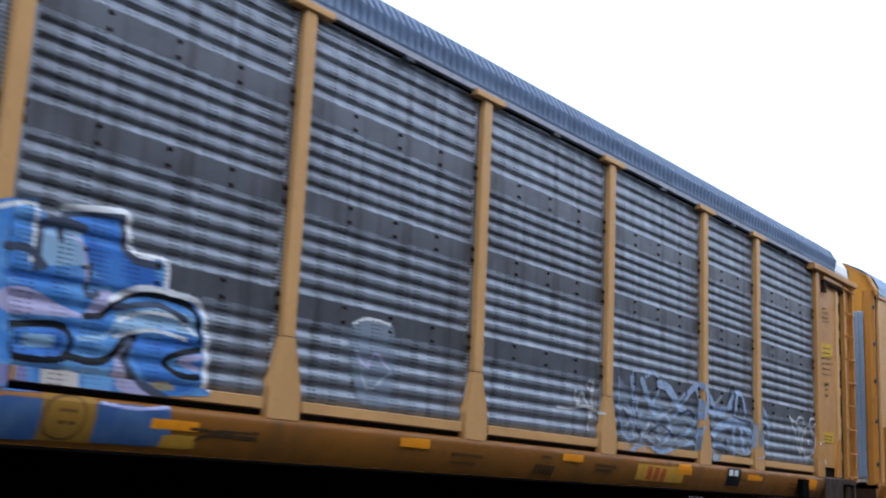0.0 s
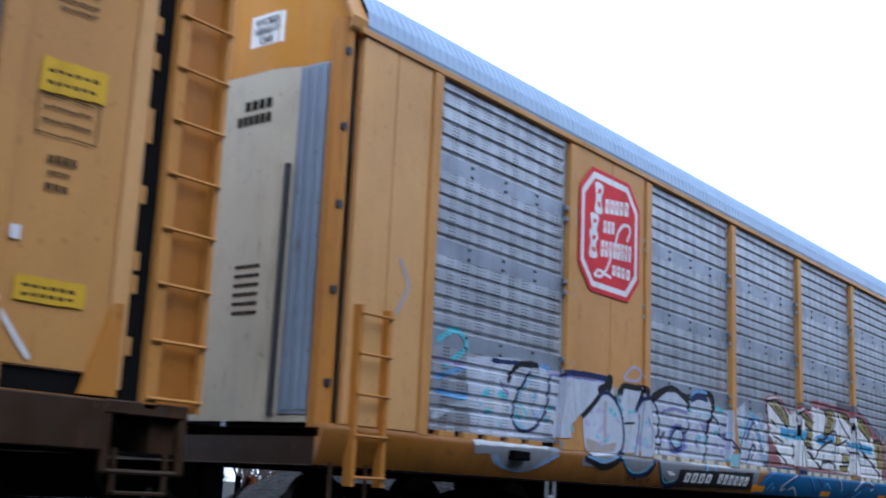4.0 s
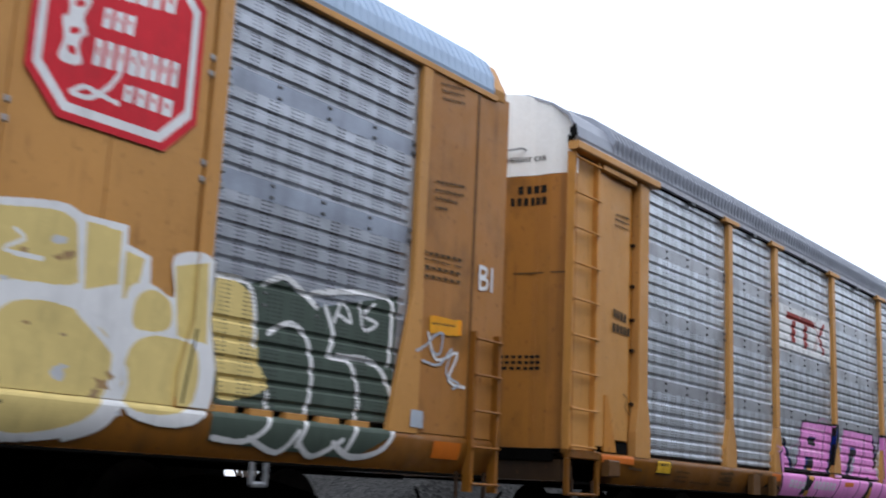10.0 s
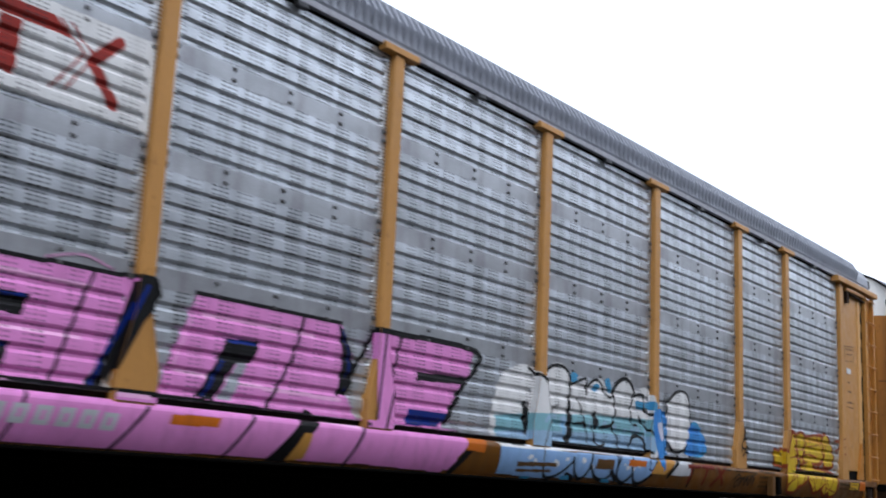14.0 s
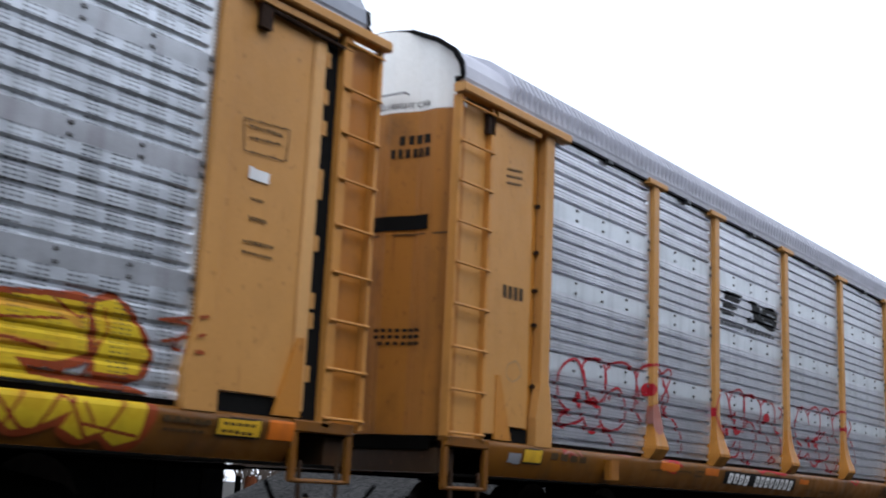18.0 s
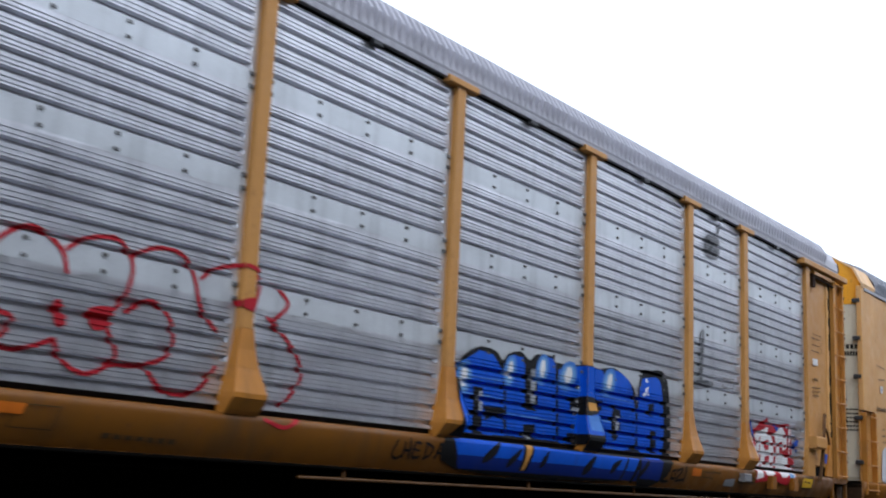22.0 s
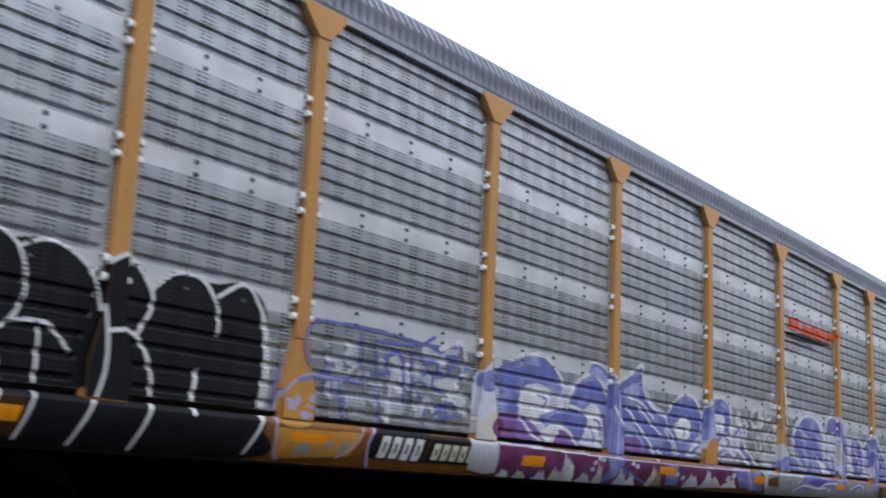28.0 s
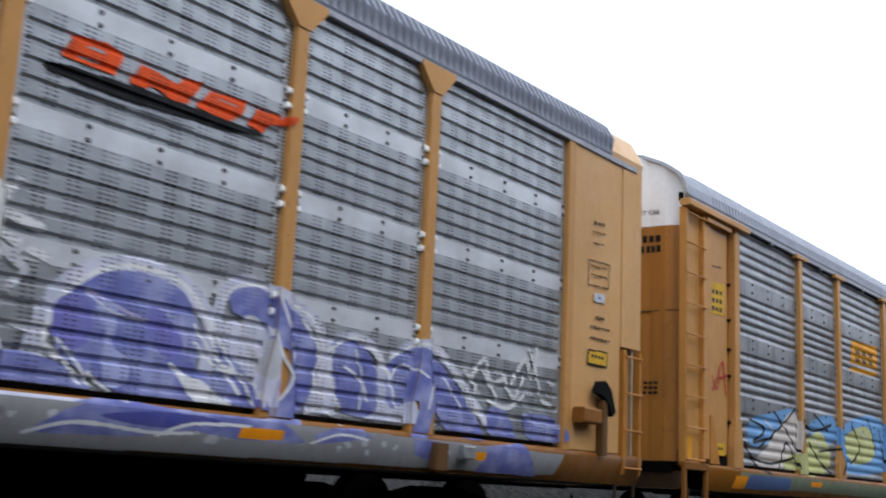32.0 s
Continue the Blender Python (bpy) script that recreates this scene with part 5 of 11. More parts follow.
art.line("ghostw", 0.022, (8.96, 0.71), (9.25, 0.75), (9.39, 0.88))

art = Art(0, "graffiti", "white looping handstyle tag across sheet and post")
art.line("white", 0.036, (10.5, 1.48), (10.66, 1.37), (10.84, 1.17), (10.93, 0.95), (11.05, 0.9), (11.13, 1.12), (11.16, 1.32))
art.line("white", 0.036, (10.53, 1.46), (10.96, 1.35), (11.16, 1.31))
art.line("white", 0.036, (10.84, 1.35), (10.89, 1.46), (11.05, 1.5), (11.19, 1.43), (11.12, 1.3))
art.line("white", 0.026, (10.96, 1.31), (10.99, 1.12), (11.1, 1))
art.line("white", 0.038, (11.26, 1.26), (11.12, 1.07), (11.23, 0.88), (11.46, 0.86), (11.67, 0.97), (11.73, 1.18), (11.54, 1.36), (11.33, 1.35), (11.21, 1.21))
art.line("white", 0.038, (11.46, 1.39), (11.52, 1.5), (11.69, 1.52), (11.73, 1.42), (11.54, 1.35))
art.line("white", 0.038, (11.59, 1.24), (11.84, 1.09))
art.line("white", 0.038, (11.97, 1.14), (12.29, 0.77))
art.fill("white", 0, (11.37, 1.13), (11.44, 1.16), (11.49, 1.07), (11.36, 1.05))

art = Art(0, "stencilling", "dark stencilled lettering on the sill")
art.fill("orange", 0, (0.15, 0.48), (0.61, 0.49), (0.62, 0.39), (0.15, 0.39))
art.fill("orange", 0, (3.14, 0.49), (3.61, 0.49), (3.6, 0.4), (3.14, 0.4))
art.fill("orange", 0, (6.18, 0.5), (6.57, 0.51), (6.57, 0.42), (6.17, 0.41))
art.bars("dirt", 0.030, 9, (1, 0.37), (1.56, 0.36))
art.bars("dirt", 0.028, 8, (1.01, 0.29), (1.46, 0.29))
art.bars("dirt", 0.037, 9, (3.92, 0.39), (4.45, 0.38))
art.bars("dirt", 0.037, 8, (3.93, 0.33), (4.37, 0.32))
art.bars("dirt", 0.104, 5, (2.6, 0.29), (3.03, 0.28))
art.bars("dirt", 0.033, 4, (2.7, 0.43), (2.91, 0.42))

art = Art(0, "stencilling", "small dark stencils and yellow labels on the door panel")
art.fill("label", 0, (12.14, 2.92), (12.7, 2.95), (12.7, 2.71), (12.13, 2.66))
art.bars("dirt", 0.027, 6, (12.19, 2.83), (12.64, 2.86))
art.bars("dirt", 0.029, 6, (12.19, 2.74), (12.62, 2.77))
art.line("dirt", 0.011, (12.13, 2.64), (12.66, 2.67), (12.65, 2.38), (12.14, 2.36), (12.13, 2.64))
art.bars("dirt", 0.022, 7, (12.19, 2.56), (12.6, 2.58))
art.bars("dirt", 0.022, 7, (12.19, 2.46), (12.61, 2.48))
art.bars("dirt", 0.023, 5, (12.23, 3.56), (12.45, 3.58))
art.bars("dirt", 0.023, 8, (12.22, 3.48), (12.56, 3.51))
art.bars("dirt", 0.023, 8, (12.21, 3.39), (12.57, 3.42))
art.bars("dirt", 0.023, 8, (12.22, 3.32), (12.56, 3.35))
art.bars("dirt", 0.060, 4, (12.27, 2.19), (12.52, 2.2))
art.bars("dirt", 0.028, 4, (12.28, 2.09), (12.47, 2.1))
art.bars("dirt", 0.050, 3, (12.27, 1.99), (12.47, 1.99))
art.fill("label", 0, (12.12, 1.33), (12.7, 1.34), (12.7, 1.16), (12.12, 1.15))
art.bars("dirt", 0.026, 6, (12.18, 1.26), (12.63, 1.27))
art.bars("dirt", 0.027, 6, (12.18, 1.2), (12.62, 1.21))
art.fill("white", 0, (12.04, 1.66), (12.12, 1.67), (12.12, 1.57), (12.04, 1.57))
art.fill("orange", 0, (11.05, 0.48), (11.55, 0.47), (11.55, 0.32), (11.05, 0.32))
art.fill("orange", 0, (8.56, 0.45), (9, 0.45), (8.99, 0.37), (8.56, 0.37))
art.bars("dirt", 0.023, 8, (8.24, 0.37), (8.55, 0.35))
art.bars("dirt", 0.027, 8, (10.32, 0.37), (10.92, 0.35))
art.bars("dirt", 0.027, 8, (10.33, 0.3), (10.86, 0.29))

art = Art(1, "graffiti", "faint light-blue and violet graffiti over the first bays")
art.line("cyan", 0.065, (-11.57, 1.5), (-11.27, 1.64), (-11.07, 1.49), (-11.43, 1.26))
art.line("skyblue", 0.062, (-11.55, 1.12), (-10.93, 1.31), (-10.52, 1.21), (-11.04, 0.97), (-11.54, 0.99))
art.line("ghostw", 0.068, (-11.59, 0.73), (-11.04, 0.9), (-10.23, 0.89), (-9.35, 1.17))
art.line("skyblue", 0.061, (-9.96, 1.26), (-9.51, 1.45), (-9.23, 1.18), (-9.5, 0.8), (-9.87, 0.99), (-9.81, 1.24))
art.line("navy", 0.041, (-9.74, 1.28), (-9.43, 1.38), (-9.27, 1.11), (-9.57, 0.83), (-9.83, 1.03))
art.line("lilac", 0.056, (-11.56, 1.31), (-10.52, 1.28), (-9.2, 1.41))
art.fill("ghost", 1, (-10.6, 0.53), (-9.94, 0.64), (-9.18, 0.61), (-9.6, 0.34), (-10.17, 0.25), (-10.59, 0.33))
art.line("skyblue", 0.025, (-10.6, 0.53), (-10.45, 0.31), (-9.89, 0.26), (-9.29, 0.46))
art.line("lilacfade", 0.062, (-12.28, 2.18), (-12.15, 1.94), (-12.31, 1.67))

art = Art(1, "graffiti", "silver bubble-letter mural with black and blue outlines")
art.fill("silver", 0, (-11.07, 1.38), (-10.58, 1.44), (-10.05, 1.48), (-9.38, 1.4), (-9.1, 1.36), (-9.01, 0.67), (-10.47, 0.59), (-10.95, 0.59))
art.fill("silver", 1, (-10.24, 1.22), (-9.94, 1.41), (-9.4, 1.36), (-9.42, 0.92), (-9.8, 0.69), (-10.19, 0.79))
art.fill("silver", 0, (-9.1, 1.4), (-7.99, 1.41), (-7.9, 1.21), (-8.35, 1.15), (-8.43, 1.02), (-9, 1.06))
art.fill("silver", 0, (-7.84, 1.31), (-7.12, 1.41), (-7.14, 0.79), (-6.89, 0.61), (-7.7, 0.57))
art.fill("silver", 0, (-7, 1.32), (-6.31, 1.5), (-5.76, 1.46), (-5.04, 1.58), (-4.86, 1.36), (-4.27, 1.37), (-4.23, 0.78), (-4.97, 0.58), (-6.89, 0.61))
art.fill("silver", 0, (-4, 1.4), (-2.99, 1.37), (-2.69, 0.8), (-3.08, 0.57), (-3.94, 0.66))
art.fill("silver", 1, (-8.24, 1.28), (-7.83, 1.22), (-7.59, 0.95), (-7.66, 0.58), (-8.14, 0.4), (-8.52, 0.49), (-8.65, 0.75), (-8.56, 1.07))
art.fill("sillgrey", 0, (-10.97, 0.48), (-9.5, 0.56), (-9.42, 0.5), (-9.83, 0.25), (-10.2, 0.25), (-10.56, 0.41), (-10.96, 0.39))
art.fill("sillgrey", 0, (-7.75, 0.55), (-6.8, 0.56), (-7.09, 0.35), (-7.52, 0.32))
art.fill("sillgrey", 0, (-6.73, 0.57), (-3.3, 0.53), (-3.35, 0.27), (-4.56, 0.25), (-5.93, 0.28), (-6.27, 0.21), (-6.61, 0.32))
art.fill("lightgrey", 0, (-10.98, 0.56), (-9.43, 0.58), (-9.48, 0.52), (-10.97, 0.48))
art.splash("cyan", 12, 0.05, (-10.79, 1.13), (-9.3, 0.81), 173)
art.splash("whitefade", 20, 0.06, (-10.8, 1.2), (-9.3, 0.81), 174)
art.splash("white", 14, 0.06, (-6.79, 1.25), (-4.4, 0.8), 175)
art.splash("violetfade", 14, 0.05, (-6.78, 1.14), (-3.09, 0.77), 176)
art.splash("cyan", 8, 0.05, (-6.79, 1.25), (-4.29, 0.81), 177)
art.line("cyan", 0.024, (-9.73, 1.34), (-10, 1.1), (-10.1, 0.8), (-9.9, 0.72))
art.line("black", 0.070, (-10.27, 1.22), (-10.08, 1.41), (-9.69, 1.44))
art.line("navy", 0.050, (-10.58, 1.4), (-10.32, 1.41), (-10.09, 1.43))
art.line("navy", 0.045, (-9.83, 1.35), (-10.11, 1.04), (-10.15, 0.79), (-9.99, 0.69), (-9.71, 0.74), (-9.48, 0.96), (-9.4, 1.36))
art.line("skyblue", 0.024, (-9.66, 1.15), (-9.76, 0.96), (-9.67, 0.85), (-9.54, 0.99))
art.line("cyan", 0.032, (-9.98, 0.98), (-9.84, 0.83))
art.line("violet", 0.022, (-9.43, 1.37), (-9.1, 1.38), (-8.19, 1.41))
art.line("navy", 0.069, (-9.16, 1.42), (-8.7, 1.45), (-8.06, 1.45))
art.line("black", 0.110, (-8.03, 1.46), (-8.08, 1.33), (-8.3, 1.2), (-8.5, 1.01), (-9, 1.04))
art.line("black", 0.101, (-7.69, 1.23), (-7.67, 1.36), (-7.12, 1.41), (-7.08, 1.34))
art.line("lilac", 0.040, (-7.69, 1.51), (-7.45, 1.67), (-7.22, 1.63), (-7.32, 1.51), (-7.65, 1.49))
art.line("navy", 0.040, (-8.24, 1.27), (-7.76, 1.2), (-7.61, 0.95), (-7.7, 0.6))
art.line("black", 0.083, (-8.56, 1.03), (-8.63, 0.75), (-8.52, 0.47), (-8.14, 0.38), (-7.75, 0.52))
art.line("skyblue", 0.023, (-8.61, 0.93), (-8.6, 0.66), (-8.46, 0.47), (-8.14, 0.45), (-7.73, 0.57))
art.line("black", 0.069, (-7.7, 0.57), (-7.53, 0.35), (-7.08, 0.32), (-6.87, 0.46))
art.line("skyblue", 0.018, (-7.63, 0.58), (-7.46, 0.37), (-7.09, 0.37), (-6.79, 0.54))
art.line("black", 0.069, (-6.71, 0.52), (-6.57, 0.3), (-6.27, 0.21), (-5.93, 0.28))
art.line("navy", 0.044, (-7.27, 1.03), (-7.1, 1.23), (-6.71, 1.31), (-6.57, 1.06), (-6.63, 0.84))
art.line("black", 0.096, (-6.8, 1.35), (-6.31, 1.5), (-5.76, 1.43), (-5.38, 1.53), (-4.93, 1.53), (-4.86, 1.36))
art.line("black", 0.052, (-4.92, 1.36), (-5.05, 1.04), (-5.07, 0.69))
art.line("navy", 0.042, (-4.86, 1.3), (-4.63, 1.08), (-4.68, 0.96), (-4.23, 0.81))
art.line("black", 0.046, (-6.63, 0.84), (-6.54, 0.74), (-6.34, 0.89))
art.line("navy", 0.054, (-5.63, 0.99), (-5.87, 1.02), (-6.17, 0.88), (-6.2, 0.72), (-6.02, 0.65), (-5.75, 0.73), (-5.63, 0.93), (-5.59, 0.99))
art.line("cyan", 0.033, (-5.86, 0.94), (-6.03, 0.81), (-5.89, 0.75), (-5.76, 0.85))
art.line("skyblue", 0.043, (-5.13, 0.77), (-5.24, 0.51), (-5.14, 0.4))
art.line("skyblue", 0.047, (-3.94, 0.65), (-3.72, 0.98), (-3.31, 1.34), (-3.04, 1.24), (-2.9, 0.92), (-2.76, 0.66))
art.line("navy", 0.045, (-3.88, 0.65), (-3.6, 1.02), (-3.3, 1.28), (-3.1, 1.03), (-2.82, 0.59))
art.line("navy", 0.045, (-3.58, 0.67), (-3.41, 0.91), (-3.28, 0.82), (-3.46, 0.71))
art.line("violetfade", 0.037, (-10.42, 1.19), (-10.27, 1.06))
art.line("violetfade", 0.046, (-6.11, 1.22), (-5.55, 1.17), (-4.96, 1.26))
art.line("cyan", 0.026, (-10.43, 0.76), (-10.37, 0.69))
art.line("cyan", 0.032, (-9.03, 0.84), (-8.97, 0.76))
art.line("cyan", 0.062, (-4.76, 1.37), (-4.54, 1.34))

art = Art(1, "graffiti", "silver bubble letters with navy rims and mottled fill")
art.fill("silver", 0, (-9.17, 1.25), (-8.32, 1.41), (-8.1, 1.3), (-8.3, 1.25), (-8.54, 1.08), (-9.1, 0.79))
art.fill("silver", 1, (-8.26, 1.26), (-7.97, 1.22), (-7.75, 1.05), (-7.68, 0.85), (-7.72, 0.64), (-7.92, 0.5), (-8.24, 0.49), (-8.5, 0.49), (-8.65, 0.62), (-8.7, 0.99), (-8.55, 1.13))
art.fill("silver", 0, (-7.67, 1.38), (-7.22, 1.39), (-7.35, 1.14), (-7.28, 1.08), (-7.34, 0.59), (-7.74, 0.58), (-7.65, 0.81), (-7.7, 1.01), (-7.79, 1.17))
art.fill("silver", 0, (-7.29, 1.14), (-7.09, 1.3), (-6.84, 1.31), (-6.64, 1.16), (-6.55, 0.94), (-6.65, 0.7), (-7, 0.55), (-7.4, 0.53), (-7.3, 0.94))
art.fill("silver", 0, (-6.72, 1.28), (-6.39, 1.45), (-6.07, 1.48), (-5.79, 1.4), (-5.67, 1.31), (-5.58, 1.43), (-5.13, 1.44), (-4.92, 1.34), (-4.71, 1.26), (-4.37, 1.19), (-4.33, 0.63), (-6.84, 0.63), (-6.81, 1.09))
art.fill("silver", 0, (-4.06, 1.39), (-3.68, 1.55), (-3.61, 0.63), (-4, 0.64))
art.fill("aqua", 0, (-4.37, 0.73), (-4.09, 0.74), (-4.11, 0.53), (-4.48, 0.53))
art.fill("lightgrey", 0, (-6.76, 0.61), (-4.32, 0.59), (-4.39, 0.51), (-6.83, 0.54))
art.fill("tanpaint", 0, (-6.3, 0.61), (-5.98, 0.61), (-6.06, 0.55), (-6.32, 0.54))
art.fill("sillgrey", 0, (-8.74, 0.47), (-7.83, 0.54), (-7.93, 0.43), (-8.22, 0.37), (-8.73, 0.37))
art.fill("sillgrey", 0, (-7.78, 0.54), (-6.99, 0.56), (-7.01, 0.43), (-7.3, 0.3), (-7.56, 0.34), (-7.71, 0.45))
art.fill("sillgrey", 0, (-6.8, 0.54), (-5.95, 0.55), (-5.92, 0.3), (-6.32, 0.25), (-6.57, 0.34), (-6.7, 0.44))
art.fill("lilacfade", 0, (-8.62, 0.7), (-8.17, 0.64), (-7.85, 0.69), (-7.93, 0.57), (-8.59, 0.52))
art.line("lilacfade", 0.064, (-8.16, 1.15), (-8.17, 0.91), (-8.15, 0.68))
art.splash("lilac", 12, 0.05, (-8.63, 1.08), (-7.79, 0.59), 226)
art.splash("cyan", 7, 0.04, (-8.37, 1.12), (-7.72, 0.6), 227)
art.splash("whitefade", 14, 0.05, (-7.78, 1.29), (-7.29, 0.64), 228)
art.splash("cyan", 5, 0.035, (-7.72, 1.22), (-7.34, 0.64), 229)
art.splash("whitefade", 12, 0.05, (-7.3, 1.16), (-6.61, 0.66), 230)
art.splash("lilac", 8, 0.05, (-7.29, 1.11), (-6.61, 0.66), 231)
art.splash("whitefade", 40, 0.055, (-6.8, 1.23), (-4.33, 0.71), 232)
art.splash("violetfade", 12, 0.06, (-6.62, 1.21), (-4.43, 0.81), 233)
art.splash("lilac", 16, 0.05, (-6.73, 1.19), (-4.42, 0.75), 234)
art.splash("cyan", 9, 0.045, (-5.71, 1.33), (-4.43, 0.81), 235)
art.line("violetfade", 0.057, (-6.52, 1.17), (-6.18, 1.24), (-5.77, 1.22))
art.line("violetfade", 0.063, (-6.27, 0.92), (-5.95, 1.01), (-5.79, 0.74))
art.line("black", 0.076, (-8.69, 0.96), (-8.54, 1.06), (-8.34, 1.2), (-8.26, 1.3))
art.line("black", 0.104, (-8.31, 1.3), (-8.15, 1.36), (-8.07, 1.47))
art.line("navy", 0.050, (-8.3, 1.24), (-8.12, 1.28), (-7.92, 1.21), (-7.75, 1.05), (-7.68, 0.85), (-7.7, 0.64), (-7.87, 0.5))
art.line("black", 0.081, (-7.87, 1.25), (-7.78, 1.35), (-7.67, 1.41), (-7.44, 1.41), (-7.17, 1.43))
art.line("aqua", 0.034, (-7.89, 1.36), (-7.82, 1.18), (-7.68, 1.1))
art.line("black", 0.080, (-7.18, 1.43), (-7.21, 1.31), (-7.34, 1.14))
art.line("navy", 0.054, (-7.34, 1.13), (-7.23, 1.23), (-7.1, 1.3), (-6.84, 1.31), (-6.68, 1.2), (-6.61, 1.01), (-6.66, 0.82))
art.line("black", 0.031, (-7.64, 0.94), (-7.4, 0.96))
art.line("navy", 0.024, (-7.26, 1.08), (-7.28, 0.85), (-7.37, 0.57))
art.line("cyan", 0.026, (-7.17, 0.97), (-7.01, 1.02))
art.line("cyan", 0.030, (-7.2, 0.69), (-7.16, 0.77), (-7.1, 0.75), (-7.13, 0.66))
art.line("violetfade", 0.025, (-7.07, 1.06), (-6.94, 0.89), (-6.96, 0.67))
art.line("black", 0.083, (-6.72, 1.34), (-6.4, 1.49), (-6.13, 1.51), (-5.86, 1.43), (-5.7, 1.35), (-5.69, 1.27))
art.line("skyblue", 0.048, (-5.65, 1.46), (-5.44, 1.55), (-5.1, 1.56))
art.line("navy", 0.077, (-5.61, 1.41), (-5.36, 1.48), (-5.09, 1.46))
art.line("black", 0.080, (-4.99, 1.49), (-4.88, 1.39), (-4.91, 1.23), (-5.05, 1.1), (-5.08, 0.94))
art.line("black", 0.036, (-5.1, 0.94), (-5.13, 0.68), (-5.3, 0.47))
art.line("navy", 0.037, (-4.87, 1.23), (-4.66, 1.14), (-4.65, 0.99), (-4.35, 0.92), (-3.99, 0.78), (-3.89, 0.91))
art.line("violetblue", 0.057, (-6.08, 1.03), (-6.26, 0.92), (-6.29, 0.77), (-6.17, 0.66), (-5.93, 0.7), (-5.8, 0.83), (-5.85, 0.98))
art.line("navy", 0.044, (-6.06, 0.99), (-6.21, 0.91), (-6.24, 0.79), (-6.13, 0.71), (-5.96, 0.74), (-5.87, 0.85), (-5.91, 0.96), (-6.06, 0.99))
art.line("navy", 0.042, (-5.89, 0.93), (-5.74, 0.97), (-5.68, 1.07))
art.line("cyan", 0.032, (-6.06, 0.92), (-6.14, 0.82), (-6.06, 0.76), (-5.97, 0.81))
art.line("black", 0.033, (-6.71, 0.74), (-6.59, 0.74), (-6.46, 0.91))
art.line("navy", 0.025, (-6.51, 0.9), (-6.61, 0.6))
art.line("black", 0.075, (-8.66, 0.45), (-8.49, 0.42), (-8.22, 0.37), (-7.91, 0.44), (-7.82, 0.52))
art.line("skyblue", 0.024, (-8.62, 0.48), (-8.49, 0.46), (-8.23, 0.43), (-7.87, 0.51))
art.line("cyan", 0.011, (-8.41, 0.47), (-8.19, 0.46))
art.line("navy", 0.054, (-7.81, 0.55), (-7.64, 0.4), (-7.45, 0.31), (-7.19, 0.31), (-6.99, 0.42), (-6.82, 0.55))
art.line("cyan", 0.017, (-7.75, 0.51), (-7.59, 0.38), (-7.35, 0.33), (-7.09, 0.38), (-6.92, 0.48))
art.splash("black", 12, 0.018, (-7.6, 0.28), (-6.91, 0.23), 267)
art.line("navy", 0.048, (-6.77, 0.53), (-6.66, 0.36), (-6.5, 0.24), (-6.31, 0.2), (-6.08, 0.29))
art.line("cyan", 0.017, (-6.7, 0.47), (-6.56, 0.3), (-6.4, 0.24), (-6.2, 0.28))
art.fill("white", 0, (-6.49, 0.39), (-6.35, 0.39), (-6.2, 0.35), (-6.39, 0.34))
art.line("skyblue", 0.038, (-5.29, 0.36), (-5.22, 0.55), (-5, 0.58), (-4.93, 0.41))
art.line("cyan", 0.040, (-3.95, 0.79), (-3.87, 0.97), (-3.82, 1.2))

art = Art(1, "stencilling", "white bars on a black plate of the sill")
art.fill("black", 0, (-6.12, 0.43), (-3.57, 0.48), (-3.53, 0.23), (-6.12, 0.2))
art.plate("white", 0.132, 4, (-5.92, 0.33), (-5, 0.34))
art.plate("white", 0.138, 6, (-4.82, 0.35), (-3.68, 0.34))
art.fill("orange", 0, (-3.48, 0.31), (-3.01, 0.31), (-3.02, 0.21), (-3.5, 0.22))

art = Art(1, "graffiti", "white wildstyle lettering with red halo over a blue sill")
art.line("smokefade", 0.090, (-2.4, 1.79), (-1.84, 1.55))
art.line("smokefade", 0.080, (-1.43, 1.71), (-0.81, 1.69))
art.line("smokefade", 0.117, (0.61, 1.88), (1.67, 1.83), (2.9, 1.53), (3.51, 1.39))
art.splash("smokefade", 8, 0.05, (1.68, 1.73), (3.58, 1.29), 282)
art.fill("redfade", 0, (-2.88, 1.69), (-2.3, 1.73), (-1.84, 1.48), (-1.42, 1.65), (-0.8, 1.64), (-0.66, 1.82), (0.62, 1.83), (1.45, 1.77), (2.02, 1.78), (2.9, 1.43), (3.44, 1.35), (3.61, 0.61), (-2.7, 0.63), (-2.79, 0.69), (-2.67, 1.1))
art.fill("white", 0, (-2.81, 1.63), (-2.33, 1.68), (-1.87, 1.43), (-1.81, 1.54), (-1.53, 1.61), (-1.12, 1.59), (-0.7, 1.41), (-0.77, 1.73), (-0.39, 1.7), (-0.13, 1.74), (0.43, 1.74), (1.24, 1.67), (1.46, 1.7), (2.15, 1.67), (2.78, 1.28), (3.05, 1.18), (3.2, 0.6), (1.75, 0.62), (-0.22, 0.68), (-2.15, 0.67), (-2.52, 0.85), (-2.37, 0.91), (-2.67, 1.1))
art.fill("olivepaint", 0, (-2.73, 1.65), (-2.36, 1.66), (-1.87, 1.43), (-1.87, 1.3))
art.fill("olivepaint", 0, (-1.49, 1.56), (-1.11, 1.58), (-0.67, 1.47), (-0.77, 1.32), (-1.1, 1.41))
art.fill("olivepaint", 0, (-1.08, 1.26), (-0.69, 1.33), (-0.82, 0.98), (-1.06, 1.05))
art.fill("olivepaint", 0, (-0.13, 1.71), (0.33, 1.73), (0.44, 1.57), (0.18, 1.33), (-0.14, 1.27), (0.02, 1.57))
art.fill("olivepaint", 0, (0.62, 1.74), (1.13, 1.72), (1.38, 1.51), (1.14, 1.57))
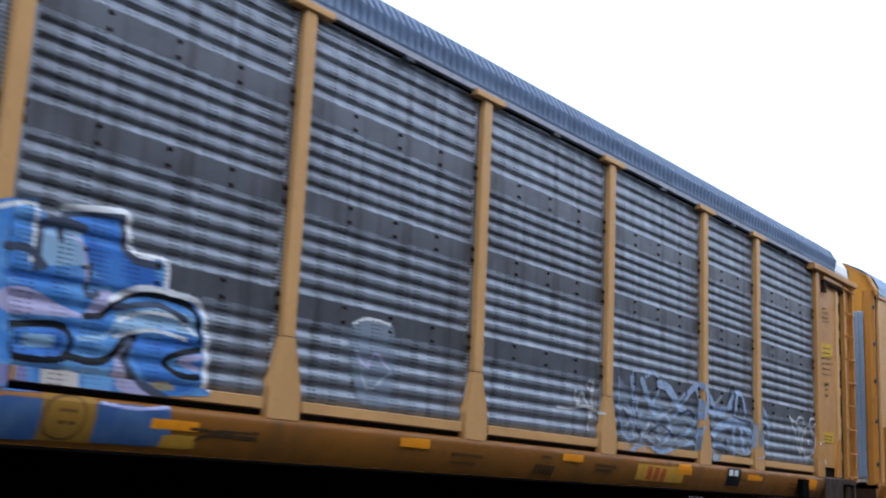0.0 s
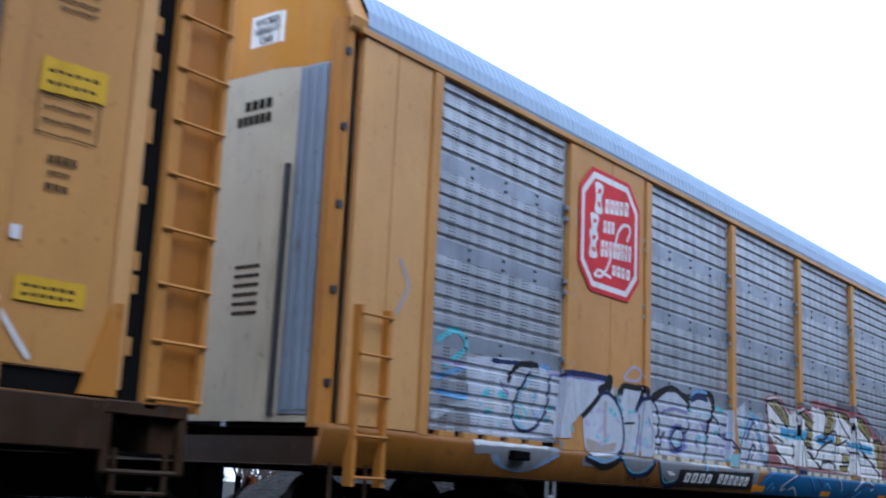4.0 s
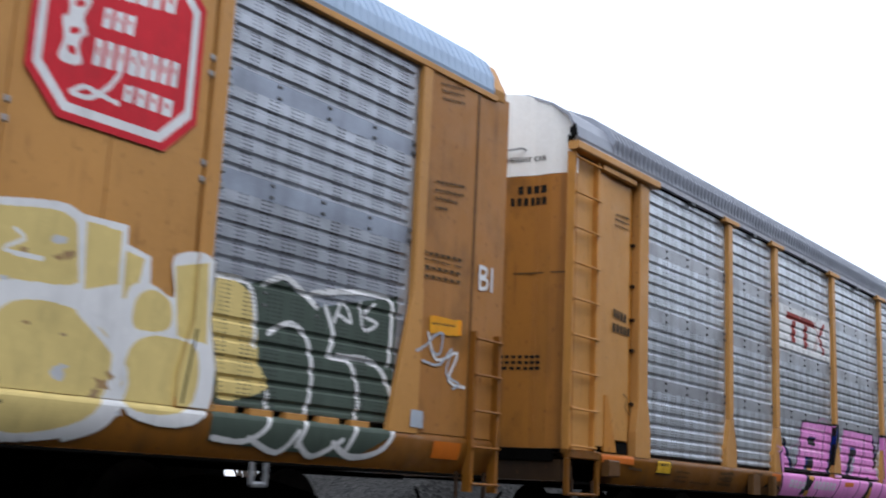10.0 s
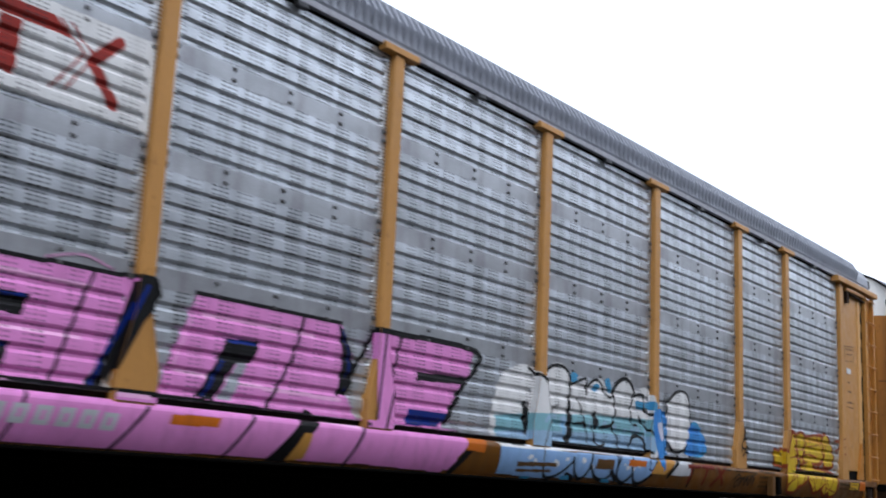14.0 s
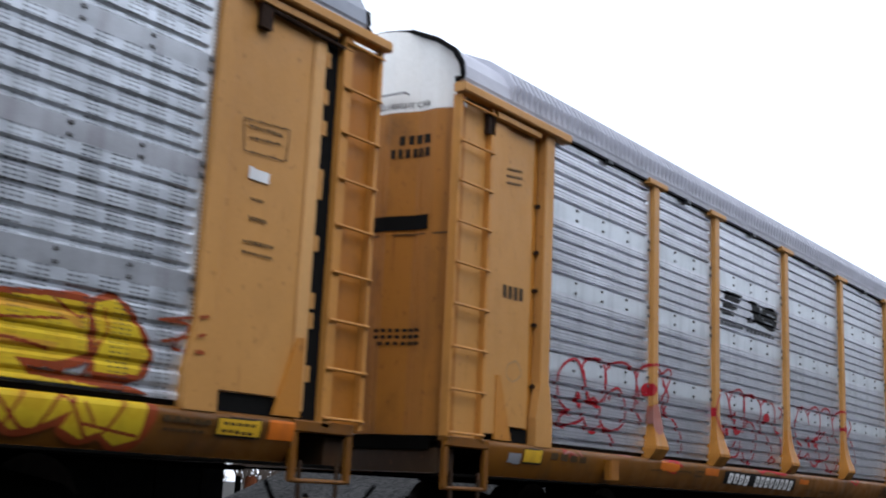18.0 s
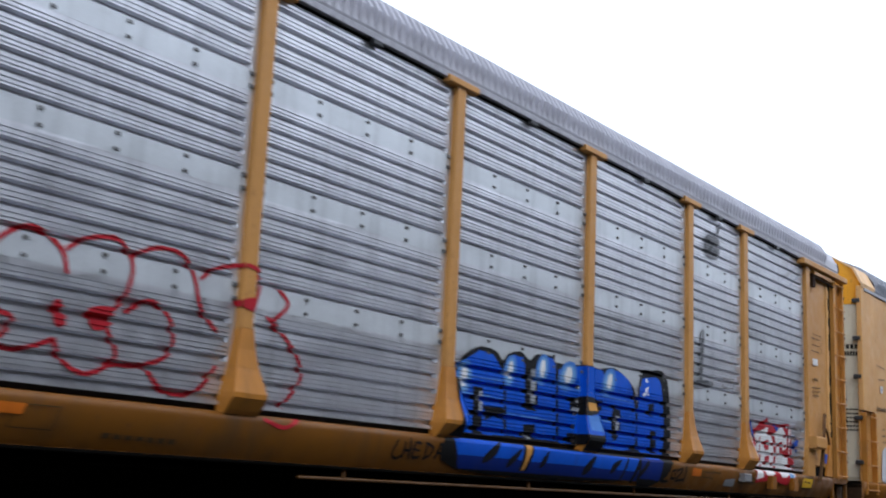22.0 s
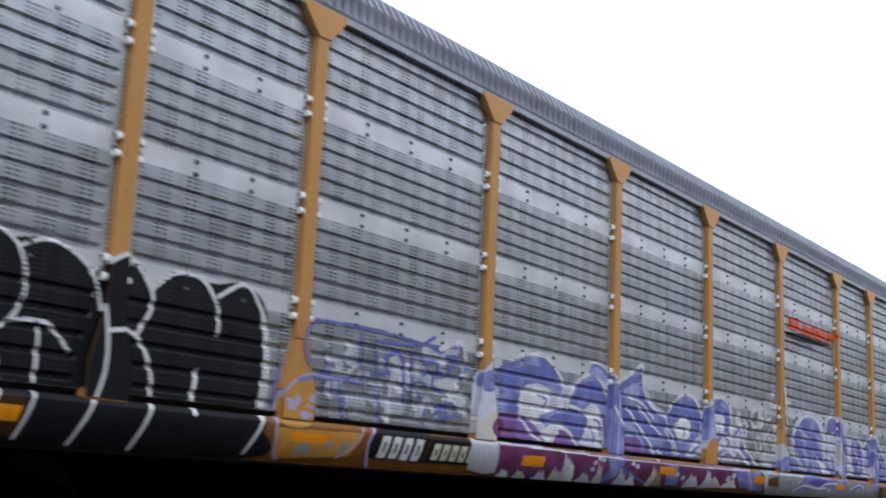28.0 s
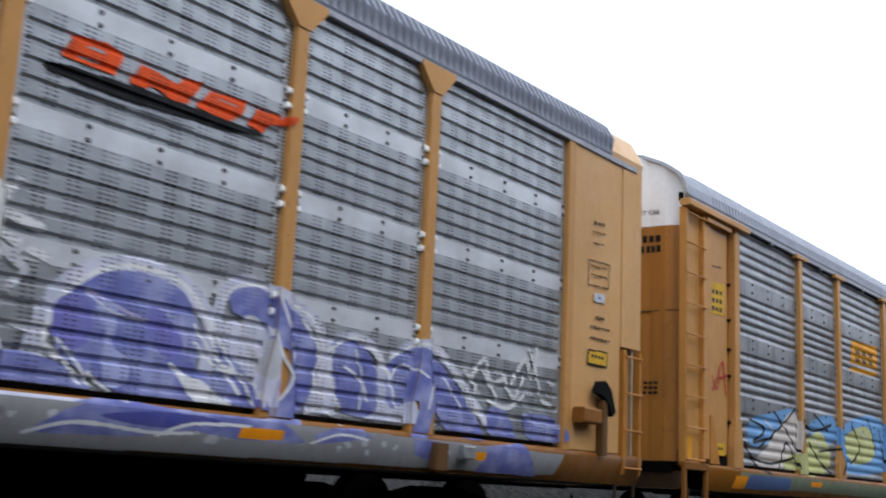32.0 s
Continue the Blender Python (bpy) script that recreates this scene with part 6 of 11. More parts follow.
art.fill("olivepaint", 0, (1.46, 1.7), (2.08, 1.69), (2.59, 1.43), (2.5, 1.31), (1.92, 1.51))
art.fill("olivepaint", 0, (0.56, 1.29), (0.8, 1.35), (0.76, 1.17), (0.47, 1.11))
art.fill("olivepaint", 0, (0.89, 1.01), (1.14, 1.03), (1.21, 0.88), (0.74, 0.84))
art.fill("olivepaint", 0, (0.69, 0.76), (1.11, 0.79), (1.12, 0.66), (0.65, 0.69))
art.fill("olivepaint", 0, (2.72, 1.34), (3.24, 1.33), (3.33, 0.78), (2.93, 0.82))
art.fill("redfade", 0, (-2.73, 0.87), (-2.56, 0.94), (-2.29, 0.78), (-2.21, 0.71), (-2.73, 0.66), (-2.66, 1.01))
art.splash("lightgrey", 26, 0.055, (-2.46, 1.13), (2.93, 0.83), 296)
art.splash("metal", 12, 0.05, (-2.6, 1.3), (2.93, 0.9), 297)
art.fill("azure", 0, (-2.25, 1.28), (-1.39, 1.27), (-0.93, 1.28), (-1.15, 1.1), (-1.8, 1.1), (-2.2, 1.12))
art.fill("azure", 0, (-0.64, 1.21), (-0.27, 1.28), (0.46, 1.31), (0.38, 1.16), (-0.34, 1.08))
art.fill("azure", 0, (0.96, 1.22), (1.71, 1.24), (2.66, 1.21), (2.64, 1.07), (1.5, 1.09))
art.line("skyblue", 0.030, (-2.18, 1.26), (-1.38, 1.24), (-0.97, 1.25))
art.line("skyblue", 0.033, (-0.6, 1.19), (-0.09, 1.26), (0.41, 1.28))
art.line("cyan", 0.028, (-2.2, 1.14), (-1.8, 1.13), (-1.15, 1.13))
art.splash("whitefade", 10, 0.04, (-2.21, 1.21), (1.72, 1.12), 304)
art.line("black", 0.038, (-2.81, 1.63), (-2.33, 1.68), (-1.87, 1.43))
art.line("black", 0.038, (-2.73, 1.62), (-2.23, 1.42), (-1.87, 1.29), (-1.87, 1.43))
art.line("black", 0.036, (-2.64, 1.36), (-2.34, 1.26))
art.line("black", 0.038, (-2.55, 1.12), (-2.13, 1.03))
art.line("black", 0.046, (-2.46, 0.88), (-2.16, 0.79), (-1.96, 0.69))
art.line("black", 0.042, (-1.53, 1.58), (-1.11, 1.58), (-0.69, 1.44))
art.line("black", 0.042, (-1.45, 1.54), (-1.02, 1.37), (-0.73, 1.33))
art.line("black", 0.040, (-1.41, 1.55), (-1.46, 1.16), (-1.33, 1.08), (-1.25, 0.67))
art.line("black", 0.040, (-1.4, 1.02), (-1.44, 0.68))
art.line("black", 0.051, (-1.33, 1.08), (-1.14, 1), (-0.65, 0.81), (-0.3, 0.67))
art.line("black", 0.040, (-0.92, 1.31), (-1.07, 1.11), (-1.14, 1.04))
art.line("black", 0.040, (-1.06, 1.03), (-0.74, 1.01))
art.line("black", 0.044, (-0.3, 1.72), (-0.03, 1.67), (-0.14, 1.31))
art.line("black", 0.046, (-0.13, 1.71), (0.33, 1.74), (0.49, 1.57), (0.22, 1.34), (-0.13, 1.26))
art.line("black", 0.044, (-0.43, 1.18), (-0.09, 1.21), (0.36, 1.38), (0.56, 1.29), (0.47, 1.17), (0.36, 0.72))
art.line("black", 0.044, (-0.65, 0.81), (-0.33, 1.03), (0.28, 1.2))
art.line("black", 0.056, (-0.3, 0.67), (-0.23, 0.79), (0.26, 0.81), (0.43, 0.72))
art.line("black", 0.048, (0.47, 1.75), (1.13, 1.72), (1.42, 1.51))
art.line("black", 0.048, (0.62, 1.71), (0.84, 1.5), (1.27, 1.31))
art.line("black", 0.046, (0.57, 1.12), (1.06, 1.25))
art.line("black", 0.046, (1.11, 1.24), (1.18, 1.06), (1.59, 1.04))
art.line("black", 0.050, (1.46, 1.7), (2.08, 1.7), (2.59, 1.43))
art.line("black", 0.050, (1.52, 1.65), (2.04, 1.46), (2.5, 1.31))
art.line("black", 0.050, (1.38, 1.57), (1.5, 1.03), (1.74, 0.68))
art.line("black", 0.048, (1.47, 1.52), (1.37, 0.65))
art.line("black", 0.063, (1.76, 1.31), (1.94, 1.2), (2, 1.08), (2.43, 0.95), (3.09, 0.67))
art.line("black", 0.063, (2, 1.08), (2.24, 0.96))
art.line("black", 0.054, (2.72, 1.34), (3.24, 1.33), (3.41, 0.79))
art.line("black", 0.054, (3.04, 1.24), (2.93, 0.89))
art.line("black", 0.046, (0.87, 1.01), (0.84, 0.85), (1.21, 0.86))
art.line("black", 0.046, (0.65, 0.76), (1.15, 0.79))
art.line("black", 0.040, (-1.72, 1.03), (-1.64, 0.94), (-1.68, 0.79))
art.line("black", 0.040, (-1.17, 0.99), (-0.73, 0.88))
art.line("black", 0.024, (0.06, 1.69), (0.18, 1.48))
art.line("black", 0.023, (-1.34, 1.51), (-0.9, 1.36))
art.line("black", 0.028, (-2.48, 1.6), (-2.29, 1.48))
art.line("black", 0.028, (-2.25, 1.56), (-2.02, 1.38))
art.line("black", 0.028, (-2.14, 1.51), (-2.23, 1.4))
art.line("black", 0.030, (-1.19, 1.53), (-0.85, 1.46))
art.line("black", 0.030, (-1, 1.19), (-0.74, 1.14))
art.line("black", 0.030, (-1.03, 1.11), (-0.83, 1.05))
art.line("black", 0.033, (0.04, 1.64), (0.37, 1.55))
art.line("black", 0.032, (-0.06, 1.42), (0.21, 1.42))
art.line("black", 0.035, (0.91, 1.7), (1.27, 1.58))
art.line("black", 0.038, (1.97, 1.65), (2.42, 1.43))
art.line("black", 0.039, (2.91, 1.23), (3.25, 1.06))
art.line("brown", 0.019, (-2.38, 1.59), (-2.11, 1.47))
art.line("brown", 0.022, (0.07, 1.52), (0.26, 1.46))
art.line("white", 0.028, (-2.82, 1.68), (-2.2, 1.74), (-1.8, 1.49), (-1.28, 1.66), (-0.72, 1.63), (-0.39, 1.73))
art.line("cranberry", 0.020, (-2.85, 1.7), (-2.27, 1.76), (-1.79, 1.52), (-1.43, 1.66), (-0.8, 1.64), (-0.66, 1.83), (0.52, 1.82))
art.line("cranberry", 0.026, (0.52, 1.82), (1.45, 1.78), (2.08, 1.77), (2.77, 1.45), (3.44, 1.38))
art.line("cranberry", 0.018, (-2.82, 1.65), (-2.72, 1.28), (-2.59, 1.21))
art.fill("sillblue", 0, (-3.39, 0.21), (-3.07, 0.46), (-2.64, 0.59), (-2.08, 0.63), (-0.55, 0.6), (1.34, 0.56), (3.34, 0.62), (3.46, 0.32), (3.25, 0.18), (-3.38, 0.17))
art.line("navy", 0.033, (-3.01, 0.42), (-2.57, 0.55), (-1.88, 0.58), (-1.32, 0.59))
art.line("navy", 0.040, (-2.23, 0.25), (-1.79, 0.46), (-1.32, 0.59))
art.line("lightgrey", 0.022, (-2.29, 0.27), (-2.18, 0.37), (-1.66, 0.52))
art.line("lightgrey", 0.022, (-2.34, 0.34), (-2.29, 0.25), (-2.15, 0.28))
art.line("lightgrey", 0.024, (-1.49, 0.17), (-1.78, 0.31), (-1.97, 0.27))
art.line("navy", 0.042, (-1.32, 0.59), (-0.91, 0.36), (-0.81, 0.25))
art.line("cobalt", 0.020, (-1.21, 0.58), (-0.75, 0.31))
art.line("navy", 0.042, (-0.69, 0.47), (-0.33, 0.33))
art.line("skyblue", 0.025, (-0.35, 0.33), (-0.23, 0.43), (-0, 0.34))
art.line("navy", 0.048, (0.34, 0.55), (0.55, 0.37))
art.line("lightgrey", 0.028, (0.44, 0.56), (0.62, 0.32))
art.line("navy", 0.056, (1.03, 0.51), (1.1, 0.34), (0.95, 0.22))
art.line("lightgrey", 0.031, (1.33, 0.35), (1.66, 0.5), (2.11, 0.55), (2.43, 0.44), (2.24, 0.37))
art.line("navy", 0.052, (1.46, 0.3), (1.89, 0.47), (2.33, 0.46), (2.48, 0.38))
art.line("skyblue", 0.020, (-2.93, 0.23), (-2.72, 0.36))
art.line("skyblue", 0.022, (-2.71, 0.22), (-2.63, 0.3), (-2.59, 0.23))
art.line("skyblue", 0.029, (1.26, 0.18), (1.67, 0.35))
art.line("cobalt", 0.021, (-3.21, 0.29), (-2.85, 0.48), (-2.27, 0.58))
art.splash("navy", 7, 0.03, (-3.02, 0.47), (2.86, 0.31), 376)
art.fill("orange", 0, (-3.46, 0.29), (-3, 0.3), (-3, 0.21), (-3.47, 0.2))
art.fill("orange", 0, (-0.42, 0.29), (0.05, 0.29), (0.04, 0.21), (-0.44, 0.21))
art.fill("orange", 0, (2.83, 0.3), (3.3, 0.3), (3.27, 0.21), (2.81, 0.21))
art.line("ghostw", 0.035, (3.16, 1.59), (3.3, 1.33), (3.71, 1.58), (3.59, 1.09))
art.line("ghostw", 0.027, (2.9, 1.56), (3.03, 1.44))
art.line("ghostw", 0.035, (3.71, 1.51), (4, 1.69), (4.01, 1.26))
art.splash("whitefade", 10, 0.04, (3.3, 1.47), (4.01, 1.12), 383)
art.splash("pinkfade", 6, 0.045, (3.31, 1.13), (3.74, 0.82), 384)
art.line("redfade", 0.042, (3.44, 1.28), (3.73, 1.1), (3.53, 0.74))
art.line("cyan", 0.026, (-4.06, 0.72), (-3.91, 0.94), (-3.7, 1.22), (-3.41, 1.42), (-3.09, 1.05), (-2.88, 0.68))
art.line("skyblue", 0.020, (-4.02, 0.71), (-3.85, 0.91), (-3.64, 1.19), (-3.4, 1.37), (-3.12, 1.02))
art.line("navy", 0.022, (-3.97, 0.73), (-3.64, 1.15), (-3.42, 1.31), (-3.14, 0.96), (-2.99, 0.67))
art.splash("white", 16, 0.05, (-3.39, 1.27), (-2.77, 0.73), 389)

art = Art(1, "graffiti", "cream and dark-green throw-up with white outline")
art.fill("white", 1, (7.01, 1.69), (7.4, 1.84), (7.94, 1.85), (8.07, 1.36), (8.41, 1.3), (8.41, 0.44), (7.64, 0.19), (7.09, 0.31), (7.04, 0.74), (7.23, 0.95), (7.09, 1.23))
art.fill("creampaint", 1, (7.09, 1.66), (7.4, 1.78), (7.88, 1.79), (7.99, 1.35), (7.38, 1.27), (7.17, 1.14))
art.fill("creampaint", 1, (7.21, 0.8), (7.47, 1.13), (8.01, 1.14), (8.32, 0.91), (8.2, 0.43), (7.63, 0.25), (7.19, 0.37), (7.12, 0.6))
art.fill("white", 0, (7.9, 1.84), (8.36, 1.84), (8.37, 1.7), (8.6, 1.65), (8.62, 1.38), (8.42, 1.19), (8.53, 0.88), (8.01, 1.14))
art.fill("creampaint", 0, (7.99, 1.8), (8.31, 1.79), (8.32, 1.39), (8.03, 1.3))
art.fill("creampaint", 0, (8.36, 1.65), (8.54, 1.62), (8.49, 1.33), (8.37, 1.29))
art.fill("white", 1, (8.41, 1.35), (8.62, 1.44), (8.85, 1.38), (8.82, 1.69), (9.14, 1.76), (9.26, 1.52), (9.25, 0.49), (8.5, 0.44), (8.45, 0.87))
art.fill("creampaint", 1, (8.5, 1.31), (8.65, 1.4), (8.83, 1.32), (8.82, 1.12), (8.51, 1.09))
art.fill("creampaint", 0, (8.84, 1.62), (9.15, 1.7), (9.2, 1.05), (8.92, 1.08))
art.fill("creampaint", 1, (8.48, 0.92), (8.74, 1.06), (9.11, 0.98), (9.06, 0.53), (8.49, 0.5))
art.line("white", 0.054, (8.01, 1.14), (8.46, 0.76), (8.33, 0.38), (8.02, 0.24))
art.fill("darkgreen", 0, (9.3, 1.61), (9.7, 1.63), (10, 1.74), (10.51, 1.55), (11.65, 1.83), (11.62, 1.16), (11.61, 0.5), (11.07, 0.24), (9.32, 0.3))
art.fill("creampaint", 1, (9.3, 1.58), (9.55, 1.61), (9.76, 1.46), (9.84, 1), (9.96, 0.77), (9.37, 0.69))
art.line("white", 0.048, (9.34, 1.64), (9.65, 1.63), (9.76, 1.4), (9.78, 1.11))
art.line("white", 0.052, (9.85, 1.65), (10.11, 1.75), (10.51, 1.55), (10.45, 1.67), (11.46, 1.8), (11.56, 1.48), (11.55, 1.15))
art.line("white", 0.050, (9.93, 1.24), (10.19, 1.36), (10.42, 1.23), (10.5, 0.81), (10.33, 0.32))
art.line("white", 0.052, (10.62, 1.57), (10.75, 1.33), (10.71, 1.14), (11, 1.1), (11.14, 0.73), (10.95, 0.28))
art.line("white", 0.055, (10.82, 1.15), (11.37, 1.13), (11.64, 0.76), (11.49, 0.37), (11.07, 0.26), (10.77, 0.37))
art.line("white", 0.048, (9.97, 0.74), (9.95, 0.47), (9.71, 0.32), (9.36, 0.33))
art.line("white", 0.048, (10.32, 0.44), (10.12, 0.25), (9.75, 0.35))
art.line("white", 0.050, (10.89, 0.4), (10.56, 0.24), (10.33, 0.35))
art.line("white", 0.036, (10.75, 1.46), (10.85, 1.66), (10.98, 1.48), (10.8, 1.53))
art.line("white", 0.035, (11.09, 1.69), (11.16, 1.44), (11.35, 1.52), (11.16, 1.57), (11.3, 1.7))
art.line("white", 0.029, (7.42, 1.63), (7.5, 1.57), (7.36, 1.47), (7.66, 1.46))
art.line("black", 0.015, (7.29, 1.06), (7.43, 0.58))
art.line("black", 0.024, (9.09, 1.15), (9, 0.58))
art.line("white", 0.028, (12.1, 1.54), (12.25, 1.28), (12.6, 1.39), (12.47, 1.1), (12.75, 1.05))
art.splash("dirtfade", 8, 0.05, (7.12, 1.64), (8.33, 0.38), 418)
art.splash("whitefade", 8, 0.05, (7.12, 1.64), (8.42, 0.39), 419)
art.fill("orange", 0, (12.16, 1.72), (12.66, 1.73), (12.65, 1.57), (12.14, 1.55))
art.bars("dirt", 0.080, 4, (4.59, 0.38), (4.98, 0.38))
art.bars("dirt", 0.075, 5, (4.56, 0.47), (4.92, 0.47))
art.bars("dirt", 0.026, 12, (5.61, 0.45), (6.33, 0.45))
art.bars("dirt", 0.024, 8, (7.04, 0.45), (7.47, 0.45))
art.fill("redfade", 0, (4.28, 0.43), (4.56, 0.43), (4.44, 0.33))

art = Art(1, "stencilling", "dark stencils and red cross marks on the sill")
art.line("cranberry", 0.055, (3.79, 0.58), (4.36, 0.4))
art.line("cranberry", 0.053, (4.35, 0.54), (3.79, 0.26))
art.fill("redfade", 0, (3.64, 0.49), (3.94, 0.5), (3.88, 0.27), (3.62, 0.28))
art.bars("dirt", 0.037, 10, (5.72, 0.47), (6.66, 0.48))
art.bars("dirt", 0.052, 5, (4.69, 0.45), (5.03, 0.45))
art.bars("dirt", 0.066, 5, (4.63, 0.35), (5.09, 0.34))

art = Art(1, "stencilling", "stencils and tags on the end panels")
art.fill("orangelabel", 0, (12.11, 1.71), (12.6, 1.73), (12.6, 1.56), (12.11, 1.54))
art.bars("dirt", 0.020, 8, (12.15, 1.64), (12.55, 1.66))
art.bars("dirt", 0.021, 8, (12.11, 4.16), (12.53, 4.22))
art.bars("dirt", 0.021, 8, (12.12, 4.09), (12.54, 4.15))
art.bars("dirt", 0.022, 8, (12.15, 4.01), (12.55, 4.07))
art.bars("dirt", 0.026, 7, (12.11, 3.1), (12.62, 3.16))
art.bars("dirt", 0.026, 8, (12.1, 3.01), (12.61, 3.06))
art.bars("dirt", 0.025, 6, (12.11, 2.93), (12.5, 2.96))
art.bars("dirt", 0.026, 4, (12.12, 2.83), (12.33, 2.85))
art.line("dirt", 0.010, (11.95, 2.27), (12.6, 2.29))
art.bars("dirt", 0.030, 7, (11.94, 2.33), (12.63, 2.37))
art.bars("dirt", 0.030, 6, (11.99, 2.19), (12.61, 2.22))
art.bars("dirt", 0.030, 6, (11.99, 2.1), (12.62, 2.13))
art.line("white", 0.039, (12.94, 2.36), (12.95, 2.12))
art.line("white", 0.038, (12.95, 2.36), (13.06, 2.35), (13.05, 2.28), (12.95, 2.25))
art.line("white", 0.037, (12.95, 2.24), (13.08, 2.23), (13.07, 2.15), (12.95, 2.12))
art.line("white", 0.038, (13.17, 2.37), (13.17, 2.13))
art.line("ghostw", 0.025, (11.88, 1.33), (12.07, 1.41), (12.2, 1.52), (12.34, 1.55), (12.29, 1.34), (12.15, 1.37))
art.line("ghostw", 0.024, (12.02, 1.25), (12.3, 1.24), (12.5, 1.42), (12.42, 1.16), (12.64, 1.08), (12.54, 1.02))
art.fill("ghostw", 0, (11.84, 0.75), (12.07, 0.75), (12.08, 0.59), (11.84, 0.59))
art.fill("orangedull", 0, (12.22, 0.48), (12.68, 0.48), (12.68, 0.31), (12.22, 0.31))

art = Art(2, "graffiti", "pink block-letter graffiti with black shadows")
art.fill("pink", 0, (-7.11, 0.85), (-6.66, 1.05), (-6.33, 0.61), (-5.82, 0.61), (-1.19, 0.61), (-0.24, 0.59), (-0.12, 0.21), (-6.95, 0.18), (-7.04, 0.6))
art.line("black", 0.110, (-6.72, 1.08), (-6.53, 0.83), (-6.33, 0.61))
art.line("royaldark", 0.033, (-6.65, 1.02), (-6.47, 0.74), (-6.35, 0.62))
art.line("black", 0.034, (-7.09, 0.83), (-6.64, 1.06))
art.line("black", 0.039, (-7.06, 0.83), (-6.92, 0.19))
art.line("pinkfade", 0.023, (-7.2, 0.95), (-6.97, 0.91), (-7.16, 0.86))
art.line("black", 0.025, (-7.74, 0.26), (-7.46, 0.36), (-7.22, 0.36))
art.line("black", 0.026, (-7.4, 0.37), (-7.03, 0.28), (-7.33, 0.28))
art.line("black", 0.020, (-7.63, 0.29), (-7.34, 0.33))
art.fill("orangedull", 0, (-7.42, 0.5), (-7.05, 0.51), (-7.07, 0.39), (-7.44, 0.4))
art.bars("dirt", 0.026, 6, (-8.11, 0.47), (-7.82, 0.47))
art.bars("dirt", 0.026, 5, (-8.1, 0.41), (-7.89, 0.4))
art.bars("dirt", 0.023, 6, (-9.26, 0.44), (-8.96, 0.45))
art.bars("dirt", 0.023, 6, (-9.25, 0.38), (-8.99, 0.38))
art.bars("dirt", 0.021, 6, (-9.24, 0.32), (-8.99, 0.32))

art = Art(2, "graffiti", "pink block letters shaded black and blue")
art.fill("pink", 0, (-5.87, 1.45), (-4.3, 1.47), (-4.36, 1.19), (-4.52, 0.9), (-4.72, 0.6), (-6.23, 0.64), (-6.01, 1), (-5.95, 1.2))
art.fill("pink", 0, (-3.71, 1.46), (-1.98, 1.46), (-1.78, 1.16), (-1.88, 0.84), (-1.69, 0.59), (-4.05, 0.58), (-3.94, 0.9), (-3.79, 1.23))
art.fill("metal", 0, (-6.38, 0.96), (-6.01, 1), (-6.22, 0.7), (-6.3, 0.67))
art.line("pinkfade", 0.018, (-6.42, 0.95), (-6.02, 1.07))
art.line("pinkfade", 0.021, (-5.12, 1.49), (-4.81, 1.56), (-4.54, 1.5))
art.line("pinklight", 0.035, (-5.84, 1.34), (-5.19, 1.34), (-4.71, 1.33))
art.line("pinklight", 0.030, (-5.9, 0.96), (-5.37, 0.96), (-4.76, 0.96))
art.line("pinklight", 0.036, (-3.61, 1.3), (-2.75, 1.31), (-2.31, 1.29))
art.line("pinklight", 0.034, (-3.85, 0.83), (-3.03, 0.78), (-1.94, 0.76))
art.fill("black", 0, (-5.56, 1.2), (-5.2, 1.21), (-5.26, 1.05), (-5.61, 1.06))
art.line("royaldark", 0.025, (-5.54, 1.18), (-5.25, 1.19))
art.fill("black", 0, (-5.69, 0.85), (-5.31, 0.86), (-5.41, 0.57), (-5.8, 0.6))
art.fill("royaldark", 0, (-5.68, 0.84), (-5.59, 0.85), (-5.71, 0.61), (-5.78, 0.61))
art.line("royaldark", 0.024, (-5.65, 0.83), (-5.35, 0.84))
art.fill("tanpaint", 0, (-5.6, 0.67), (-5.4, 0.67), (-5.43, 0.6), (-5.61, 0.61))
art.line("black", 0.036, (-5.87, 1.45), (-4.2, 1.48))
art.line("black", 0.034, (-5.85, 1.43), (-5.92, 1.2), (-5.98, 0.98), (-6.23, 0.63))
art.line("black", 0.030, (-4.7, 1.44), (-4.81, 1.14), (-4.98, 0.63))
art.fill("black", 0, (-4.33, 1.46), (-4.11, 1.5), (-4.06, 1.38), (-4.26, 1.14), (-4.46, 0.75), (-4.55, 0.61), (-4.69, 0.62), (-4.52, 0.9), (-4.42, 1.18))
art.line("royaldark", 0.039, (-4.25, 1.41), (-4.39, 1.13), (-4.53, 0.88), (-4.63, 0.64))
art.fill("black", 0, (-3.35, 1.14), (-2.97, 1.16), (-3.05, 0.97), (-3.24, 0.94), (-3.45, 0.62), (-3.64, 0.64), (-3.45, 0.93))
art.fill("metal", 0, (-3.22, 0.95), (-3.11, 0.96), (-3.25, 0.64), (-3.41, 0.64))
art.line("royaldark", 0.029, (-3.32, 1.12), (-3.02, 1.13))
art.line("royaldark", 0.035, (-3.38, 0.96), (-3.55, 0.66))
art.line("black", 0.043, (-3.71, 1.46), (-1.98, 1.46))
art.line("pinklight", 0.016, (-3.69, 1.43), (-3.76, 1.2), (-3.91, 0.82))
art.line("black", 0.035, (-2.47, 1.44), (-2.57, 1.09), (-2.86, 0.61))
art.fill("black", 0, (-2.02, 1.46), (-1.85, 1.3), (-1.75, 1.04), (-1.85, 0.8), (-1.98, 0.83), (-1.93, 1.15))
art.line("royaldark", 0.025, (-1.95, 1.4), (-1.84, 1.13), (-1.9, 0.85))
art.line("black", 0.038, (-6.78, 0.62), (-6.23, 0.62), (-4.81, 0.61), (-3.78, 0.61), (-1.57, 0.57))
art.line("pinklight", 0.027, (-6.71, 0.57), (-6.22, 0.57), (-5.9, 0.57))
